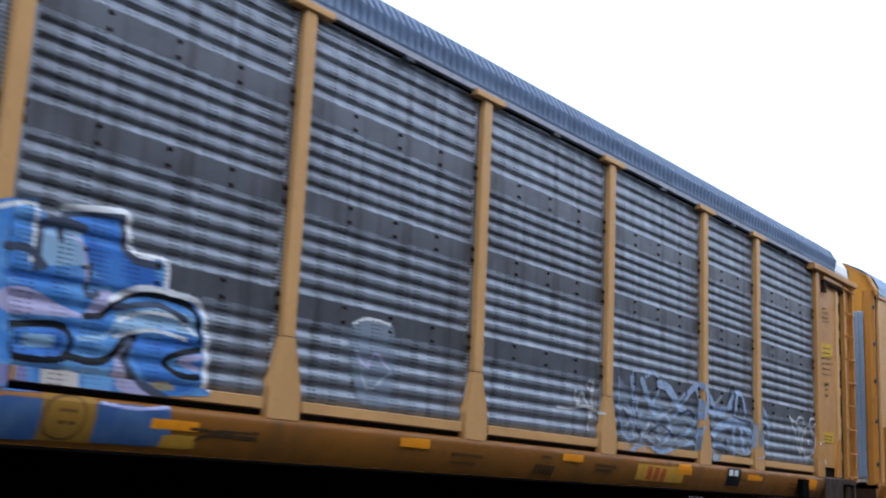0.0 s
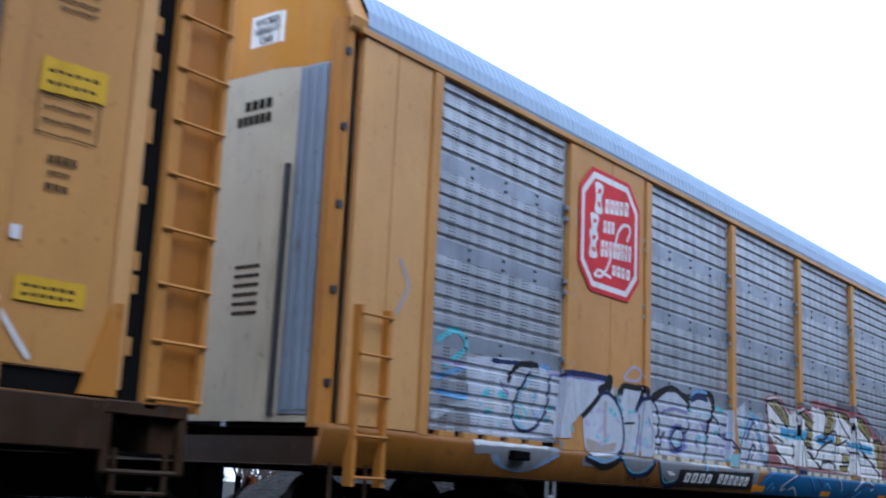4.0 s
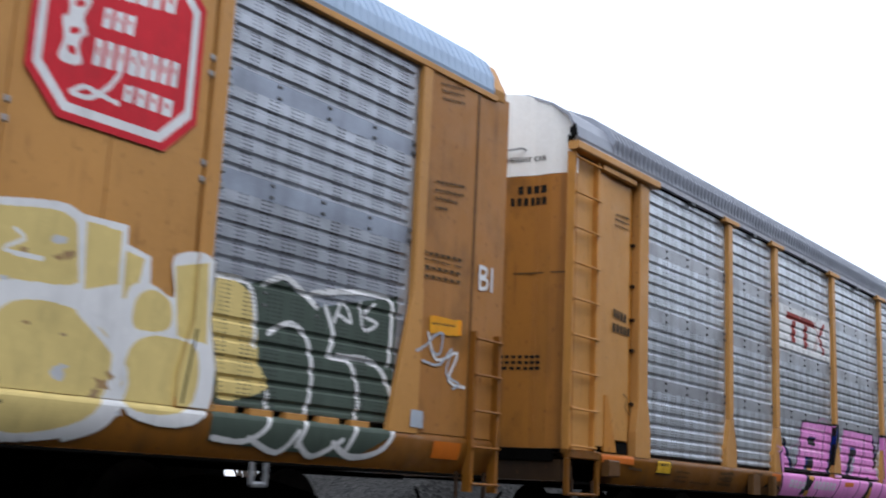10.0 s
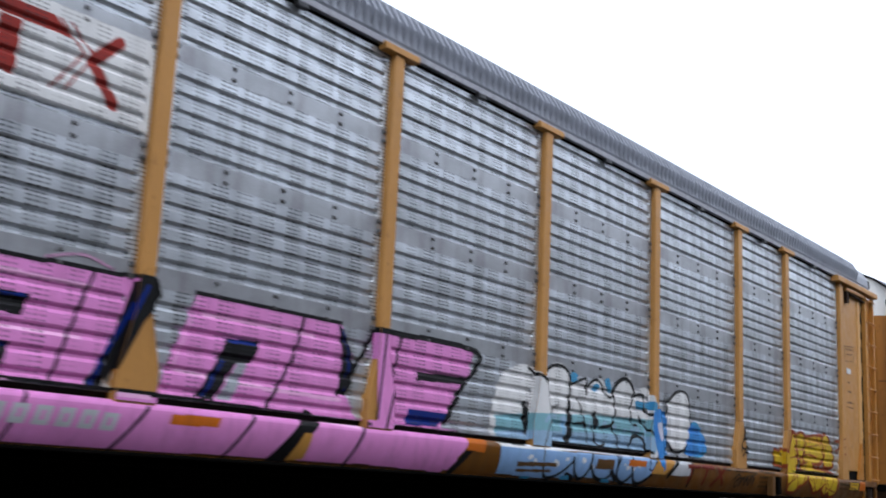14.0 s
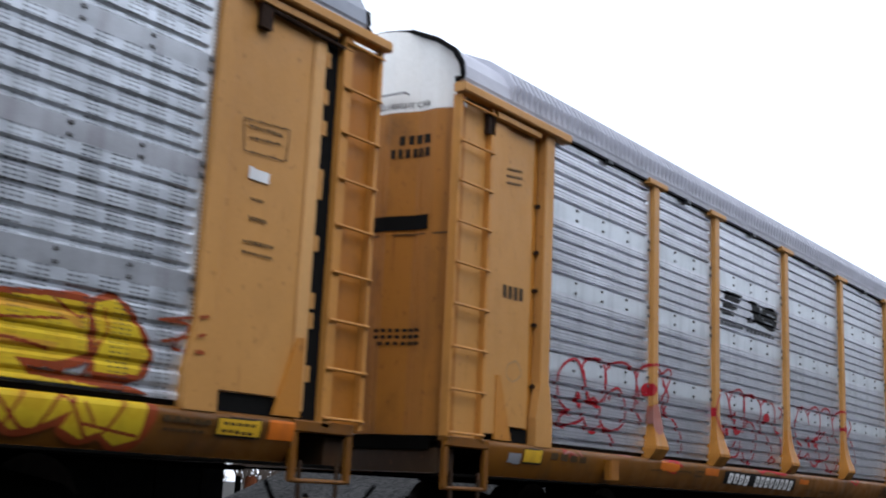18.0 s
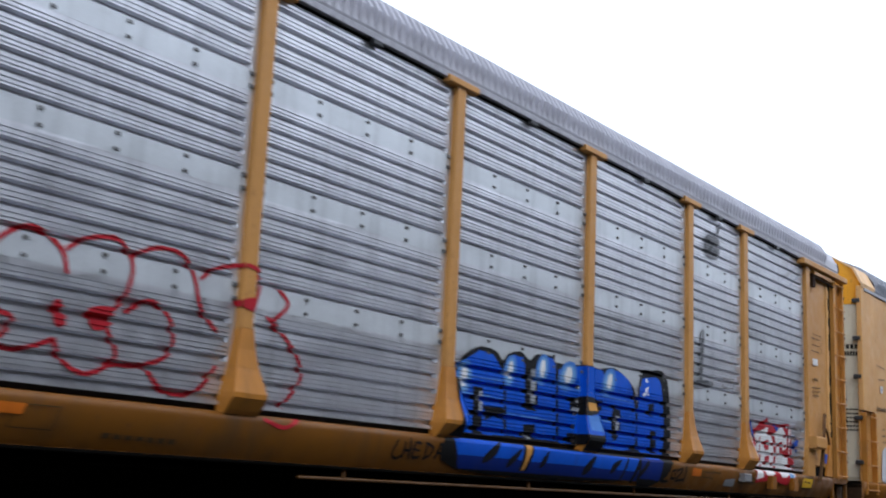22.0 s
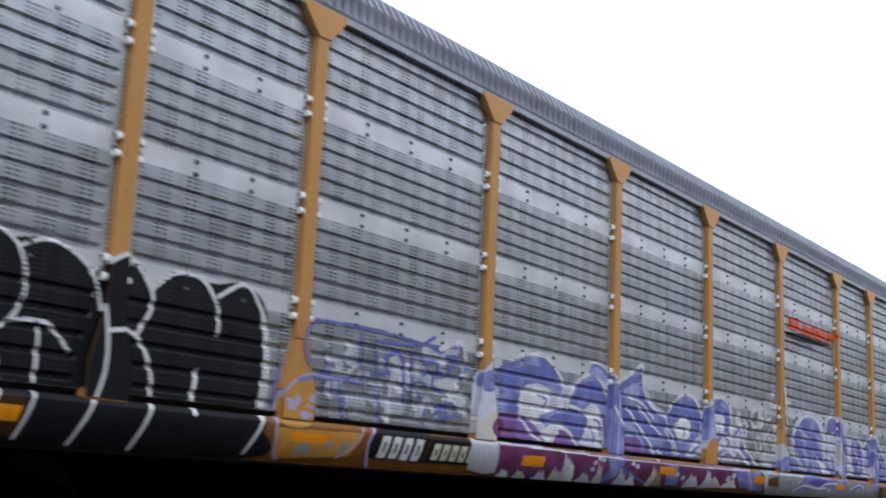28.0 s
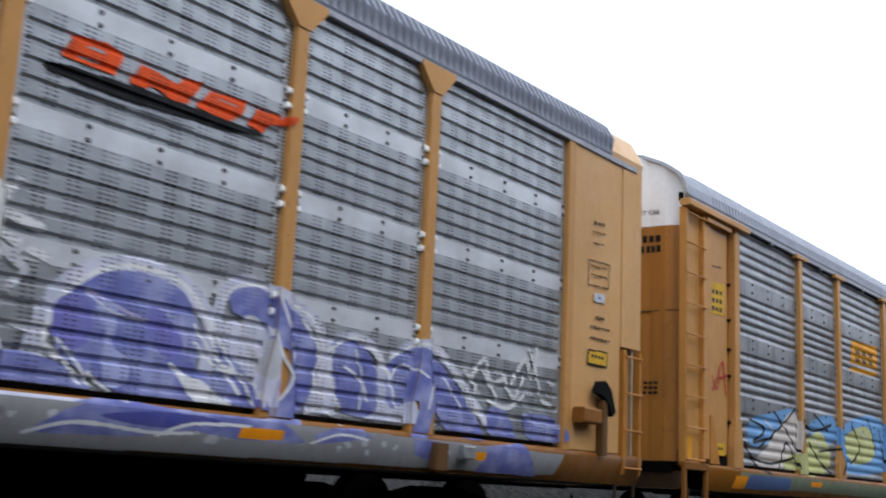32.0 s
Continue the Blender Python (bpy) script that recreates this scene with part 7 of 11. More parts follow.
art.line("pinklight", 0.031, (-5.37, 0.59), (-4.14, 0.58))
art.line("pinklight", 0.039, (-2.3, 0.56), (-1.67, 0.53))
art.fill("black", 0, (-5.85, 0.55), (-5.45, 0.54), (-5.75, 0.26), (-6.05, 0.19), (-6.08, 0.22))
art.fill("tanpaint", 0, (-5.72, 0.54), (-5.5, 0.54), (-5.56, 0.45), (-5.76, 0.48))
art.fill("tanpaint", 0, (-5.84, 0.28), (-5.65, 0.28), (-5.7, 0.19), (-5.88, 0.2))
art.line("royaldark", 0.027, (-5.85, 0.51), (-5.99, 0.25))
art.line("black", 0.029, (-5.18, 0.54), (-5.32, 0.15))
art.line("black", 0.030, (-4.14, 0.51), (-4.41, 0.17))
art.line("black", 0.032, (-3.03, 0.53), (-3.28, 0.19))
art.fill("black", 0, (-2.38, 0.65), (-2.2, 0.57), (-2.33, 0.44), (-2.55, 0.18), (-2.81, 0.18))
art.fill("tanpaint", 0, (-2.43, 0.44), (-2.33, 0.43), (-2.36, 0.21), (-2.57, 0.19))
art.line("black", 0.036, (-1.64, 0.53), (-1.82, 0.18))
art.under = "pink"
art.plate("lightgrey", 0.126, 4, (-6.64, 0.38), (-5.87, 0.36))
art.plate("lightgrey", 0.133, 6, (-5.49, 0.39), (-4.37, 0.38))
art.fill("orangedull", 0, (-3.91, 0.48), (-3.41, 0.49), (-3.43, 0.41), (-3.93, 0.4))

art = Art(2, "graffiti", "pink block letter beside the pale blue piece")
art.fill("pink", 0, (-1.53, 1.46), (0.12, 1.46), (0.04, 1.15), (-0.15, 1.02), (-0.41, 0.61), (0.16, 0.6), (-0.35, 0.18), (-1.79, 0.21), (-1.48, 0.63))
art.fill("black", 0, (-0.81, 1.14), (0, 1.16), (0.04, 1.09), (-0.84, 1.05))
art.fill("royaldark", 0, (-0.94, 0.77), (-0.22, 0.76), (-0.48, 0.62), (-0.98, 0.61))
art.line("black", 0.058, (-1.53, 1.46), (0.16, 1.46), (0.04, 1.15))
art.line("black", 0.070, (-0.03, 1.11), (-0.33, 0.68))
art.line("black", 0.044, (-1.53, 1.43), (-1.66, 1.21), (-1.97, 0.81))
art.line("black", 0.033, (-1.4, 1.45), (-1.48, 0.63))
art.line("black", 0.034, (-1.09, 1.46), (-1.34, 0.55))
art.line("black", 0.090, (0.14, 0.54), (-0.2, 0.19))
art.fill("orangedull", 0, (-0.01, 0.55), (0.33, 0.55), (0.29, 0.41), (-0.03, 0.42))

art = Art(2, "painted_emblem", "dark-red letter blocks on a white patch")
art.fill("white", 0, (-6.98, 3.34), (-4.36, 3.34), (-4.36, 2.6), (-6.98, 2.56))
art.fill("emblemred", 0, (-6.51, 3.25), (-5.94, 3.25), (-5.89, 3.14), (-6.51, 3.13))
art.fill("emblemred", 0, (-6.28, 3.12), (-6.09, 3.13), (-6.12, 2.73), (-6.31, 2.75))
art.fill("emblemred", 0, (-5.91, 3.25), (-5.27, 3.25), (-5.09, 3.12), (-5.91, 3.14))
art.fill("emblemred", 0, (-5.7, 3.11), (-5.52, 3.12), (-5.54, 2.71), (-5.72, 2.72))
art.line("emblemred", 0.100, (-4.69, 3.23), (-4.91, 3.02))
art.line("emblemred", 0.100, (-4.91, 3), (-4.69, 2.73))
art.line("emblemred", 0.022, (-5.22, 3.24), (-4.99, 3.04))
art.line("emblemred", 0.022, (-4.99, 3.04), (-5.24, 2.72))
art.line("emblemred", 0.022, (-5.13, 3.24), (-4.9, 3.05))
art.line("emblemred", 0.022, (-4.9, 3.05), (-5.12, 2.74))

art = Art(2, "graffiti", "pale blue-white bubble piece with black outlines")
art.fill("white", 1, (0.6, 1.18), (0.92, 1.39), (1.14, 1.43), (1.33, 1.38), (1.52, 1.29), (1.58, 1.41), (1.77, 1.53), (2.01, 1.5), (2.14, 1.35), (2.45, 1.42), (2.52, 1.29), (2.63, 1.39), (2.84, 1.44), (3.01, 1.33), (3.17, 1.29), (3.29, 1.47), (3.59, 1.54), (3.75, 1.39), (4.04, 1.45), (4.22, 1.31), (4.24, 1.11), (4.39, 0.81), (4.23, 0.55), (2.27, 0.53), (0.58, 0.5))
art.fill("aqua", 0, (0.57, 0.82), (1.25, 0.9), (2.55, 0.98), (4.16, 1.04), (4.34, 0.85), (4.21, 0.67), (1.68, 0.6), (0.57, 0.55))
art.fill("paleblue", 0, (0.59, 0.65), (1.28, 0.71), (2.58, 0.77), (4.18, 0.82), (4.35, 0.75), (4.21, 0.61), (1.64, 0.55), (0.57, 0.53))
art.fill("lightsky", 0, (0.58, 0.5), (1.26, 0.5), (3.1, 0.52), (4.31, 0.54), (4.17, 0.34), (3.81, 0.2), (3.46, 0.2), (3.01, 0.23), (2.31, 0.23), (1.54, 0.19), (1.08, 0.2), (0.62, 0.21))
art.fill("azure", 1, (2.14, 1.45), (2.28, 1.44), (2.24, 1.33), (2.13, 1.35))
art.fill("azure", 1, (2.65, 1.34), (2.78, 1.38), (2.82, 1.31), (2.69, 1.27))
art.fill("azure", 1, (2.96, 1.43), (3.06, 1.47), (3.13, 1.31), (3.03, 1.29))
art.fill("azure", 1, (3.77, 1.25), (4.02, 1.26), (4.01, 1.16), (3.79, 1.16))
art.fill("azure", 1, (4.06, 1.26), (4.24, 1.27), (4.25, 1.17), (4.08, 1.17))
art.splash("white", 16, 0.05, (0.76, 1.25), (4.06, 1.29), 548)
art.splash("paleblue", 16, 0.05, (1.07, 0.9), (4.1, 0.84), 549)
art.splash("white", 12, 0.04, (1.09, 0.43), (4.08, 0.34), 550)
art.line("black", 0.041, (1.19, 1.4), (1.34, 1.34), (1.49, 1.29), (1.56, 1.13), (1.63, 1.01))
art.line("black", 0.043, (1.52, 1.28), (1.58, 1.41), (1.75, 1.49), (1.96, 1.49), (2.1, 1.39), (2.11, 1.17), (2.1, 0.99))
art.fill("black", 1, (2.07, 1.12), (2.16, 0.96), (2.17, 0.7), (2.1, 0.62), (2, 0.64), (2.04, 0.85))
art.fill("paleblue", 1, (1.93, 0.88), (2, 0.94), (2.06, 0.81), (2.02, 0.68), (1.95, 0.72))
art.line("azure", 0.026, (1.99, 0.85), (1.99, 0.72))
art.fill("black", 1, (1.1, 1.02), (1.2, 0.96), (1.21, 0.76), (1.16, 0.67), (1.09, 0.79))
art.line("blackfade", 0.021, (1.85, 1.05), (1.71, 0.94), (1.58, 0.8), (1.48, 0.55), (1.47, 0.35))
art.line("black", 0.035, (2.14, 1.3), (2.39, 1.39), (2.49, 1.4), (2.49, 1.27))
art.line("black", 0.029, (2.3, 1.15), (2.41, 0.99), (2.53, 0.73), (2.58, 0.59))
art.line("black", 0.031, (2.23, 0.85), (2.45, 0.87), (2.54, 0.82))
art.line("black", 0.035, (2.5, 1.22), (2.57, 1.35), (2.72, 1.42), (2.84, 1.39), (2.95, 1.29), (3.08, 1.23), (3.18, 1.27))
art.line("black", 0.057, (3.18, 1.27), (3.2, 1.37), (3.32, 1.46), (3.49, 1.51), (3.64, 1.46), (3.73, 1.34))
art.line("black", 0.043, (3.18, 1.27), (3.23, 1.09), (3.18, 0.94), (3.06, 0.88), (2.86, 0.85))
art.fill("black", 1, (2.67, 1), (2.73, 1.03), (2.81, 0.9), (2.76, 0.81), (2.67, 0.88))
art.line("black", 0.035, (2.66, 0.84), (2.71, 0.7), (2.84, 0.62), (2.99, 0.66))
art.line("black", 0.035, (3.12, 0.88), (3.27, 0.76), (3.32, 0.61), (3.22, 0.42))
art.line("black", 0.039, (3.73, 1.34), (3.63, 1.14), (3.69, 0.95), (3.81, 0.95))
art.line("black", 0.039, (3.69, 1.29), (3.9, 1.35), (4.02, 1.31), (3.99, 1.18), (4.15, 1.1), (4.24, 1.11))
art.line("black", 0.039, (3.86, 1.04), (4.1, 0.89), (4.31, 0.74), (4.3, 0.55), (4.16, 0.34))
art.line("black", 0.051, (3.62, 0.64), (3.67, 0.77), (3.85, 0.81), (4, 0.75), (4.05, 0.62))
art.line("black", 0.043, (3.62, 0.64), (3.59, 0.4), (3.74, 0.22), (3.95, 0.22), (4.16, 0.34))
art.line("black", 0.046, (1.73, 0.6), (2.31, 0.6), (3.09, 0.6), (4.16, 0.61))
art.line("black", 0.038, (0.57, 0.55), (1.08, 0.54))
art.line("black", 0.036, (1.47, 0.35), (1.59, 0.21), (1.83, 0.23), (2.07, 0.37), (2.14, 0.44))
art.line("black", 0.063, (2.03, 0.25), (2.21, 0.21))
art.line("black", 0.043, (2.12, 0.44), (2.19, 0.29), (2.36, 0.21), (2.5, 0.29), (2.56, 0.51))
art.line("black", 0.043, (2.54, 0.38), (2.7, 0.25), (2.95, 0.22), (3.12, 0.32))
art.line("black", 0.064, (3.06, 0.33), (3.24, 0.23))
art.line("black", 0.048, (3.2, 0.52), (3.23, 0.28), (3.46, 0.2), (3.62, 0.31))
art.fill("azure", 0, (1.12, 0.2), (1.31, 0.2), (1.27, 0.15), (1.11, 0.17))
art.fill("azure", 0, (1.93, 0.23), (2.1, 0.24), (2.15, 0.19), (1.94, 0.19))
art.fill("azure", 0, (2.89, 0.23), (3.07, 0.23), (3.14, 0.19), (2.92, 0.19))
art.fill("brown", 0, (0.95, 0.35), (1.76, 0.37), (1.77, 0.33), (0.96, 0.3))
art.fill("brown", 0, (0.96, 0.27), (1.67, 0.29), (1.67, 0.26), (0.97, 0.24))
art.fill("brown", 0, (2.69, 0.46), (3.11, 0.47), (3.1, 0.35), (2.65, 0.34))
art.fill("orangedull", 0, (3.48, 0.49), (3.96, 0.5), (3.95, 0.42), (3.48, 0.41))
art.line("navy", 0.022, (4.03, 0.47), (4.14, 0.54), (4.23, 0.5), (4.15, 0.39), (4.05, 0.4), (4.08, 0.48))
art.fill("azure", 0, (4.27, 1.1), (4.62, 1.19), (4.69, 0.88), (4.61, 0.51), (4.39, 0.57), (4.33, 0.85))
art.splash("white", 8, 0.04, (4.32, 1.05), (4.6, 0.88), 589)
art.fill("azure", 1, (5.41, 1.02), (5.58, 1.12), (5.78, 1), (5.95, 0.83), (5.9, 0.66), (5.48, 0.65))
art.splash("skyblue", 6, 0.04, (5.45, 1.02), (5.9, 0.72), 591)
art.fill("white", 1, (4.69, 1.31), (5.01, 1.49), (5.32, 1.46), (5.42, 1.19), (5.38, 0.85), (5.12, 0.67), (4.83, 0.69), (4.66, 0.89))
art.line("black", 0.041, (4.69, 1.31), (5.01, 1.49), (5.32, 1.46), (5.42, 1.19), (5.38, 0.85), (5.12, 0.67), (4.83, 0.69), (4.66, 0.89), (4.69, 1.31))
art.fill("lightgrey", 0, (4.92, 0.62), (5.39, 0.62), (5.31, 0.35), (4.62, 0.34))
art.line("black", 0.059, (4.62, 0.32), (5, 0.6))
art.line("black", 0.059, (5.39, 0.62), (5.31, 0.22))
art.fill("tanpaint", 0, (4.35, 0.58), (4.92, 0.6), (4.54, 0.34), (4.12, 0.34))
art.fill("sillred", 0, (5.19, 0.51), (5.6, 0.52), (5.6, 0.47), (5.2, 0.45))
art.line("sillred", 0.066, (5.33, 0.49), (5.28, 0.27))
art.fill("sillred", 0, (5.64, 0.53), (6.07, 0.53), (6.06, 0.47), (5.65, 0.47))
art.line("sillred", 0.066, (5.83, 0.49), (5.76, 0.27))
art.line("sillred", 0.057, (6.17, 0.53), (6.44, 0.27))
art.line("sillred", 0.057, (6.48, 0.53), (6.06, 0.25))
art.line("dirt", 0.018, (6.74, 0.49), (7.65, 0.48), (6.97, 0.38), (7.54, 0.38))
art.bars("dirt", 0.030, 5, (6.38, 0.5), (6.69, 0.49))
art.bars("dirt", 0.033, 6, (7.77, 0.52), (8.4, 0.51))
art.bars("dirt", 0.032, 6, (7.77, 0.43), (8.34, 0.43))
art.line("dirt", 0.025, (7.18, 1.13), (7.42, 0.96), (7.2, 0.82), (7.38, 0.74))

art = Art(2, "graffiti", "blue paint patches round the pale figure and post")
art.fill("azuremix", 1, (4.17, 1.14), (4.32, 1.19), (4.48, 1.14), (4.49, 0.77), (4.54, 0.55), (4.41, 0.44), (4.26, 0.66), (4.15, 0.92))
art.fill("azuremix", 1, (4.46, 1.15), (4.64, 1.16), (4.69, 0.98), (4.66, 0.74), (4.7, 0.61), (4.53, 0.58), (4.47, 0.86))
art.fill("azuremix", 1, (5.42, 1.06), (5.63, 1.04), (5.87, 0.91), (5.93, 0.73), (5.52, 0.63), (5.27, 0.67), (5.35, 0.86))
art.fill("lilacpale", 1, (4.27, 0.98), (4.4, 1.01), (4.47, 0.86), (4.38, 0.78))
art.line("azuremix", 0.030, (5.75, 1.03), (5.73, 0.95))
art.line("azuremix", 0.050, (4.46, 0.5), (4.49, 0.41))

art = Art(2, "graffiti", "yellow graffiti with rust-red outlines")
art.line("rustpaint", 0.085, (8.54, 0.88), (8.76, 0.86), (8.84, 0.91), (9.17, 0.79), (8.89, 0.67), (8.68, 0.67), (8.56, 0.69), (8.54, 0.88))
art.line("rustpaint", 0.085, (9.57, 1.19), (9.77, 1.23), (9.96, 1.17), (9.89, 1), (9.89, 0.76), (9.74, 0.72), (9.6, 0.97), (9.57, 1.19))
art.line("rustpaint", 0.085, (9.98, 1.17), (10.5, 1.22), (10.8, 1.22), (10.82, 0.85), (10.55, 0.76), (10.05, 0.77), (9.92, 0.76), (9.92, 0.95), (9.98, 1.17))
art.line("rustpaint", 0.085, (10.85, 1.23), (11.03, 1.28), (11.25, 1.1), (11.38, 0.9), (11.28, 0.74), (10.9, 0.73), (10.85, 1.23))
art.line("rustpaint", 0.085, (9.22, 1.23), (9.49, 1.18), (9.58, 0.69), (9.49, 0.62), (9.49, 0.36), (9.32, 0.26), (9.08, 0.26), (8.96, 0.37), (8.95, 0.67), (9.09, 1), (9.22, 1.23))
art.line("rustpaint", 0.085, (9.47, 0.58), (9.85, 0.6), (9.81, 0.46), (9.58, 0.37), (9.47, 0.39), (9.47, 0.58))
art.line("rustpaint", 0.085, (9.76, 0.69), (10.22, 0.78), (10.37, 0.66), (10.68, 0.64), (10.71, 0.44), (10.44, 0.3), (10.26, 0.27), (10.12, 0.35), (9.91, 0.48), (9.76, 0.69))
art.line("rustpaint", 0.085, (10.71, 0.65), (11.37, 0.58), (11.33, 0.27), (11.14, 0.21), (10.96, 0.3), (10.83, 0.24), (10.64, 0.31), (10.73, 0.49), (10.71, 0.65))
art.fill("yellowmix", 0, (8.54, 0.88), (8.76, 0.86), (8.84, 0.91), (9.17, 0.79), (8.89, 0.67), (8.68, 0.67), (8.56, 0.69))
art.fill("yellowmix", 0, (9.57, 1.19), (9.77, 1.23), (9.96, 1.17), (9.89, 1), (9.89, 0.76), (9.74, 0.72), (9.6, 0.97))
art.fill("yellowmix", 0, (9.98, 1.17), (10.5, 1.22), (10.8, 1.22), (10.82, 0.85), (10.55, 0.76), (10.05, 0.77), (9.92, 0.76), (9.92, 0.95))
art.fill("yellowmix", 0, (10.85, 1.23), (11.03, 1.28), (11.25, 1.1), (11.38, 0.9), (11.28, 0.74), (10.9, 0.73))
art.fill("yellowmix", 0, (9.22, 1.23), (9.49, 1.18), (9.58, 0.69), (9.49, 0.62), (9.49, 0.36), (9.32, 0.26), (9.08, 0.26), (8.96, 0.37), (8.95, 0.67), (9.09, 1))
art.fill("yellowmix", 0, (9.47, 0.58), (9.85, 0.6), (9.81, 0.46), (9.58, 0.37), (9.47, 0.39))
art.fill("yellowmix", 0, (9.76, 0.69), (10.22, 0.78), (10.37, 0.66), (10.68, 0.64), (10.71, 0.44), (10.44, 0.3), (10.26, 0.27), (10.12, 0.35), (9.91, 0.48))
art.fill("yellowmix", 0, (10.71, 0.65), (11.37, 0.58), (11.33, 0.27), (11.14, 0.21), (10.96, 0.3), (10.83, 0.24), (10.64, 0.31), (10.73, 0.49))
art.line("rustpaint", 0.022, (9.64, 0.97), (9.89, 0.95))
art.line("rustpaint", 0.022, (10.06, 1.02), (10.52, 1.07), (10.78, 1.12))
art.line("rustpaint", 0.022, (10.5, 1.21), (10.74, 1.1))
art.line("rustpaint", 0.022, (10.84, 0.85), (10.98, 1.02), (10.94, 1.2))
art.line("oldyellow", 0.060, (10.08, 1.12), (10.51, 1.14), (10.74, 1.05))
art.line("oldyellow", 0.060, (10.11, 0.88), (10.54, 0.87))
art.fill("rustpaint", 0, (9.81, 0.9), (9.89, 0.95), (9.89, 0.76), (9.82, 0.74))
art.fill("rustpaint", 0, (10.55, 0.77), (10.69, 0.78), (10.64, 0.69), (10.52, 0.71))
art.line("rustpaint", 0.024, (8.94, 0.34), (9.21, 0.43), (9.44, 0.54))
art.line("rustpaint", 0.024, (10.35, 0.61), (10.23, 0.4), (10.19, 0.26))
art.line("rustpaint", 0.024, (10.82, 0.35), (11.13, 0.31), (11.31, 0.29))
art.line("rustpaint", 0.024, (9.88, 0.53), (10.07, 0.44))
art.line("rustpaint", 0.024, (9.24, 0.82), (9.36, 0.81))
art.line("rustpaint", 0.024, (9.29, 0.88), (9.32, 0.73))
art.line("rustpaint", 0.024, (10.8, 0.5), (10.91, 0.35))
art.line("black", 0.028, (9.54, 0.61), (11.35, 0.6))
art.line("black", 0.018, (9.15, 0.58), (9.53, 0.55))
art.line("rustpaint", 0.017, (9.28, 0.82), (9.41, 0.81))
art.line("rustpaint", 0.017, (9.33, 0.88), (9.37, 0.74))
art.line("rustpaint", 0.025, (11.51, 1.2), (11.75, 1.18), (11.61, 1), (11.85, 0.98))
art.fill("label", 0, (12.07, 0.49), (12.55, 0.5), (12.55, 0.35), (12.06, 0.35))
art.line("black", 0.015, (12.07, 0.49), (12.55, 0.5), (12.55, 0.35), (12.06, 0.35), (12.07, 0.49))
art.bars("dirt", 0.025, 5, (12.13, 0.45), (12.5, 0.45))
art.bars("dirt", 0.026, 5, (12.12, 0.39), (12.48, 0.38))
art.fill("orangedull", 0, (12.64, 0.51), (13.22, 0.52), (13.21, 0.35), (12.63, 0.35))
art.bars("dirt", 0.025, 6, (11.52, 0.43), (11.96, 0.43))
art.bars("dirt", 0.025, 6, (11.53, 0.36), (11.96, 0.36))
art.line("dirt", 0.011, (12.14, 3.02), (12.69, 3.06), (12.67, 2.77), (12.17, 2.74), (12.14, 3.02))
art.bars("dirt", 0.023, 6, (12.21, 2.97), (12.62, 2.99))
art.bars("dirt", 0.022, 6, (12.22, 2.87), (12.6, 2.9))
art.fill("white", 0, (12.25, 2.62), (12.49, 2.61), (12.48, 2.51), (12.25, 2.51))
art.bars("dirt", 0.029, 4, (12.29, 2.35), (12.45, 2.35))
art.bars("dirt", 0.028, 5, (12.29, 2.18), (12.5, 2.18))
art.bars("dirt", 0.027, 6, (12.24, 1.97), (12.61, 1.98))
art.bars("dirt", 0.027, 6, (12.24, 1.88), (12.6, 1.88))

art = Art(2, "stencilling", "stencils on the ladder-end panel and sill")
art.bars("dirt", 0.110, 4, (-12.57, 2.32), (-12.21, 2.28))
art.bars("dirt", 0.110, 5, (-12.59, 2.13), (-12.1, 2.12))
art.bars("dirt", 0.026, 7, (-12.54, 3.61), (-12.17, 3.62))
art.bars("dirt", 0.025, 7, (-12.55, 3.54), (-12.18, 3.55))
art.bars("dirt", 0.026, 6, (-12.56, 3.47), (-12.2, 3.47))
art.line("dirt", 0.014, (-12.29, 1.31), (-12.18, 1.25), (-12.24, 1.15), (-12.12, 1.06))
art.fill("label", 0, (-11.45, 0.52), (-11.05, 0.52), (-11.05, 0.35), (-11.46, 0.35))
art.line("black", 0.015, (-11.45, 0.52), (-11.05, 0.52), (-11.05, 0.35), (-11.46, 0.35), (-11.45, 0.52))
art.bars("dirt", 0.026, 5, (-11.39, 0.47), (-11.11, 0.47))
art.fill("orangedull", 0, (-12.98, 0.52), (-12.11, 0.53), (-12.11, 0.43), (-12.99, 0.43))
art.line("brown", 0.027, (-12.81, 0.45), (-12.51, 0.44), (-12.54, 0.32), (-12.8, 0.33), (-12.81, 0.45))
art.bars("dirt", 0.035, 5, (-12.23, 0.39), (-11.84, 0.37))
art.bars("dirt", 0.026, 8, (-10.85, 0.4), (-10.45, 0.39))
art.bars("dirt", 0.026, 8, (-10.86, 0.33), (-10.47, 0.33))
art.bars("dirt", 0.026, 8, (-10.87, 0.28), (-10.49, 0.27))
art.bars("dirt", 0.022, 10, (-10.35, 0.27), (-9.72, 0.26))
art.bars("dirt", 0.036, 7, (-9.43, 0.43), (-8.94, 0.43))
art.bars("dirt", 0.035, 7, (-9.44, 0.35), (-8.97, 0.35))
art.bars("dirt", 0.035, 7, (-9.44, 0.28), (-8.99, 0.27))

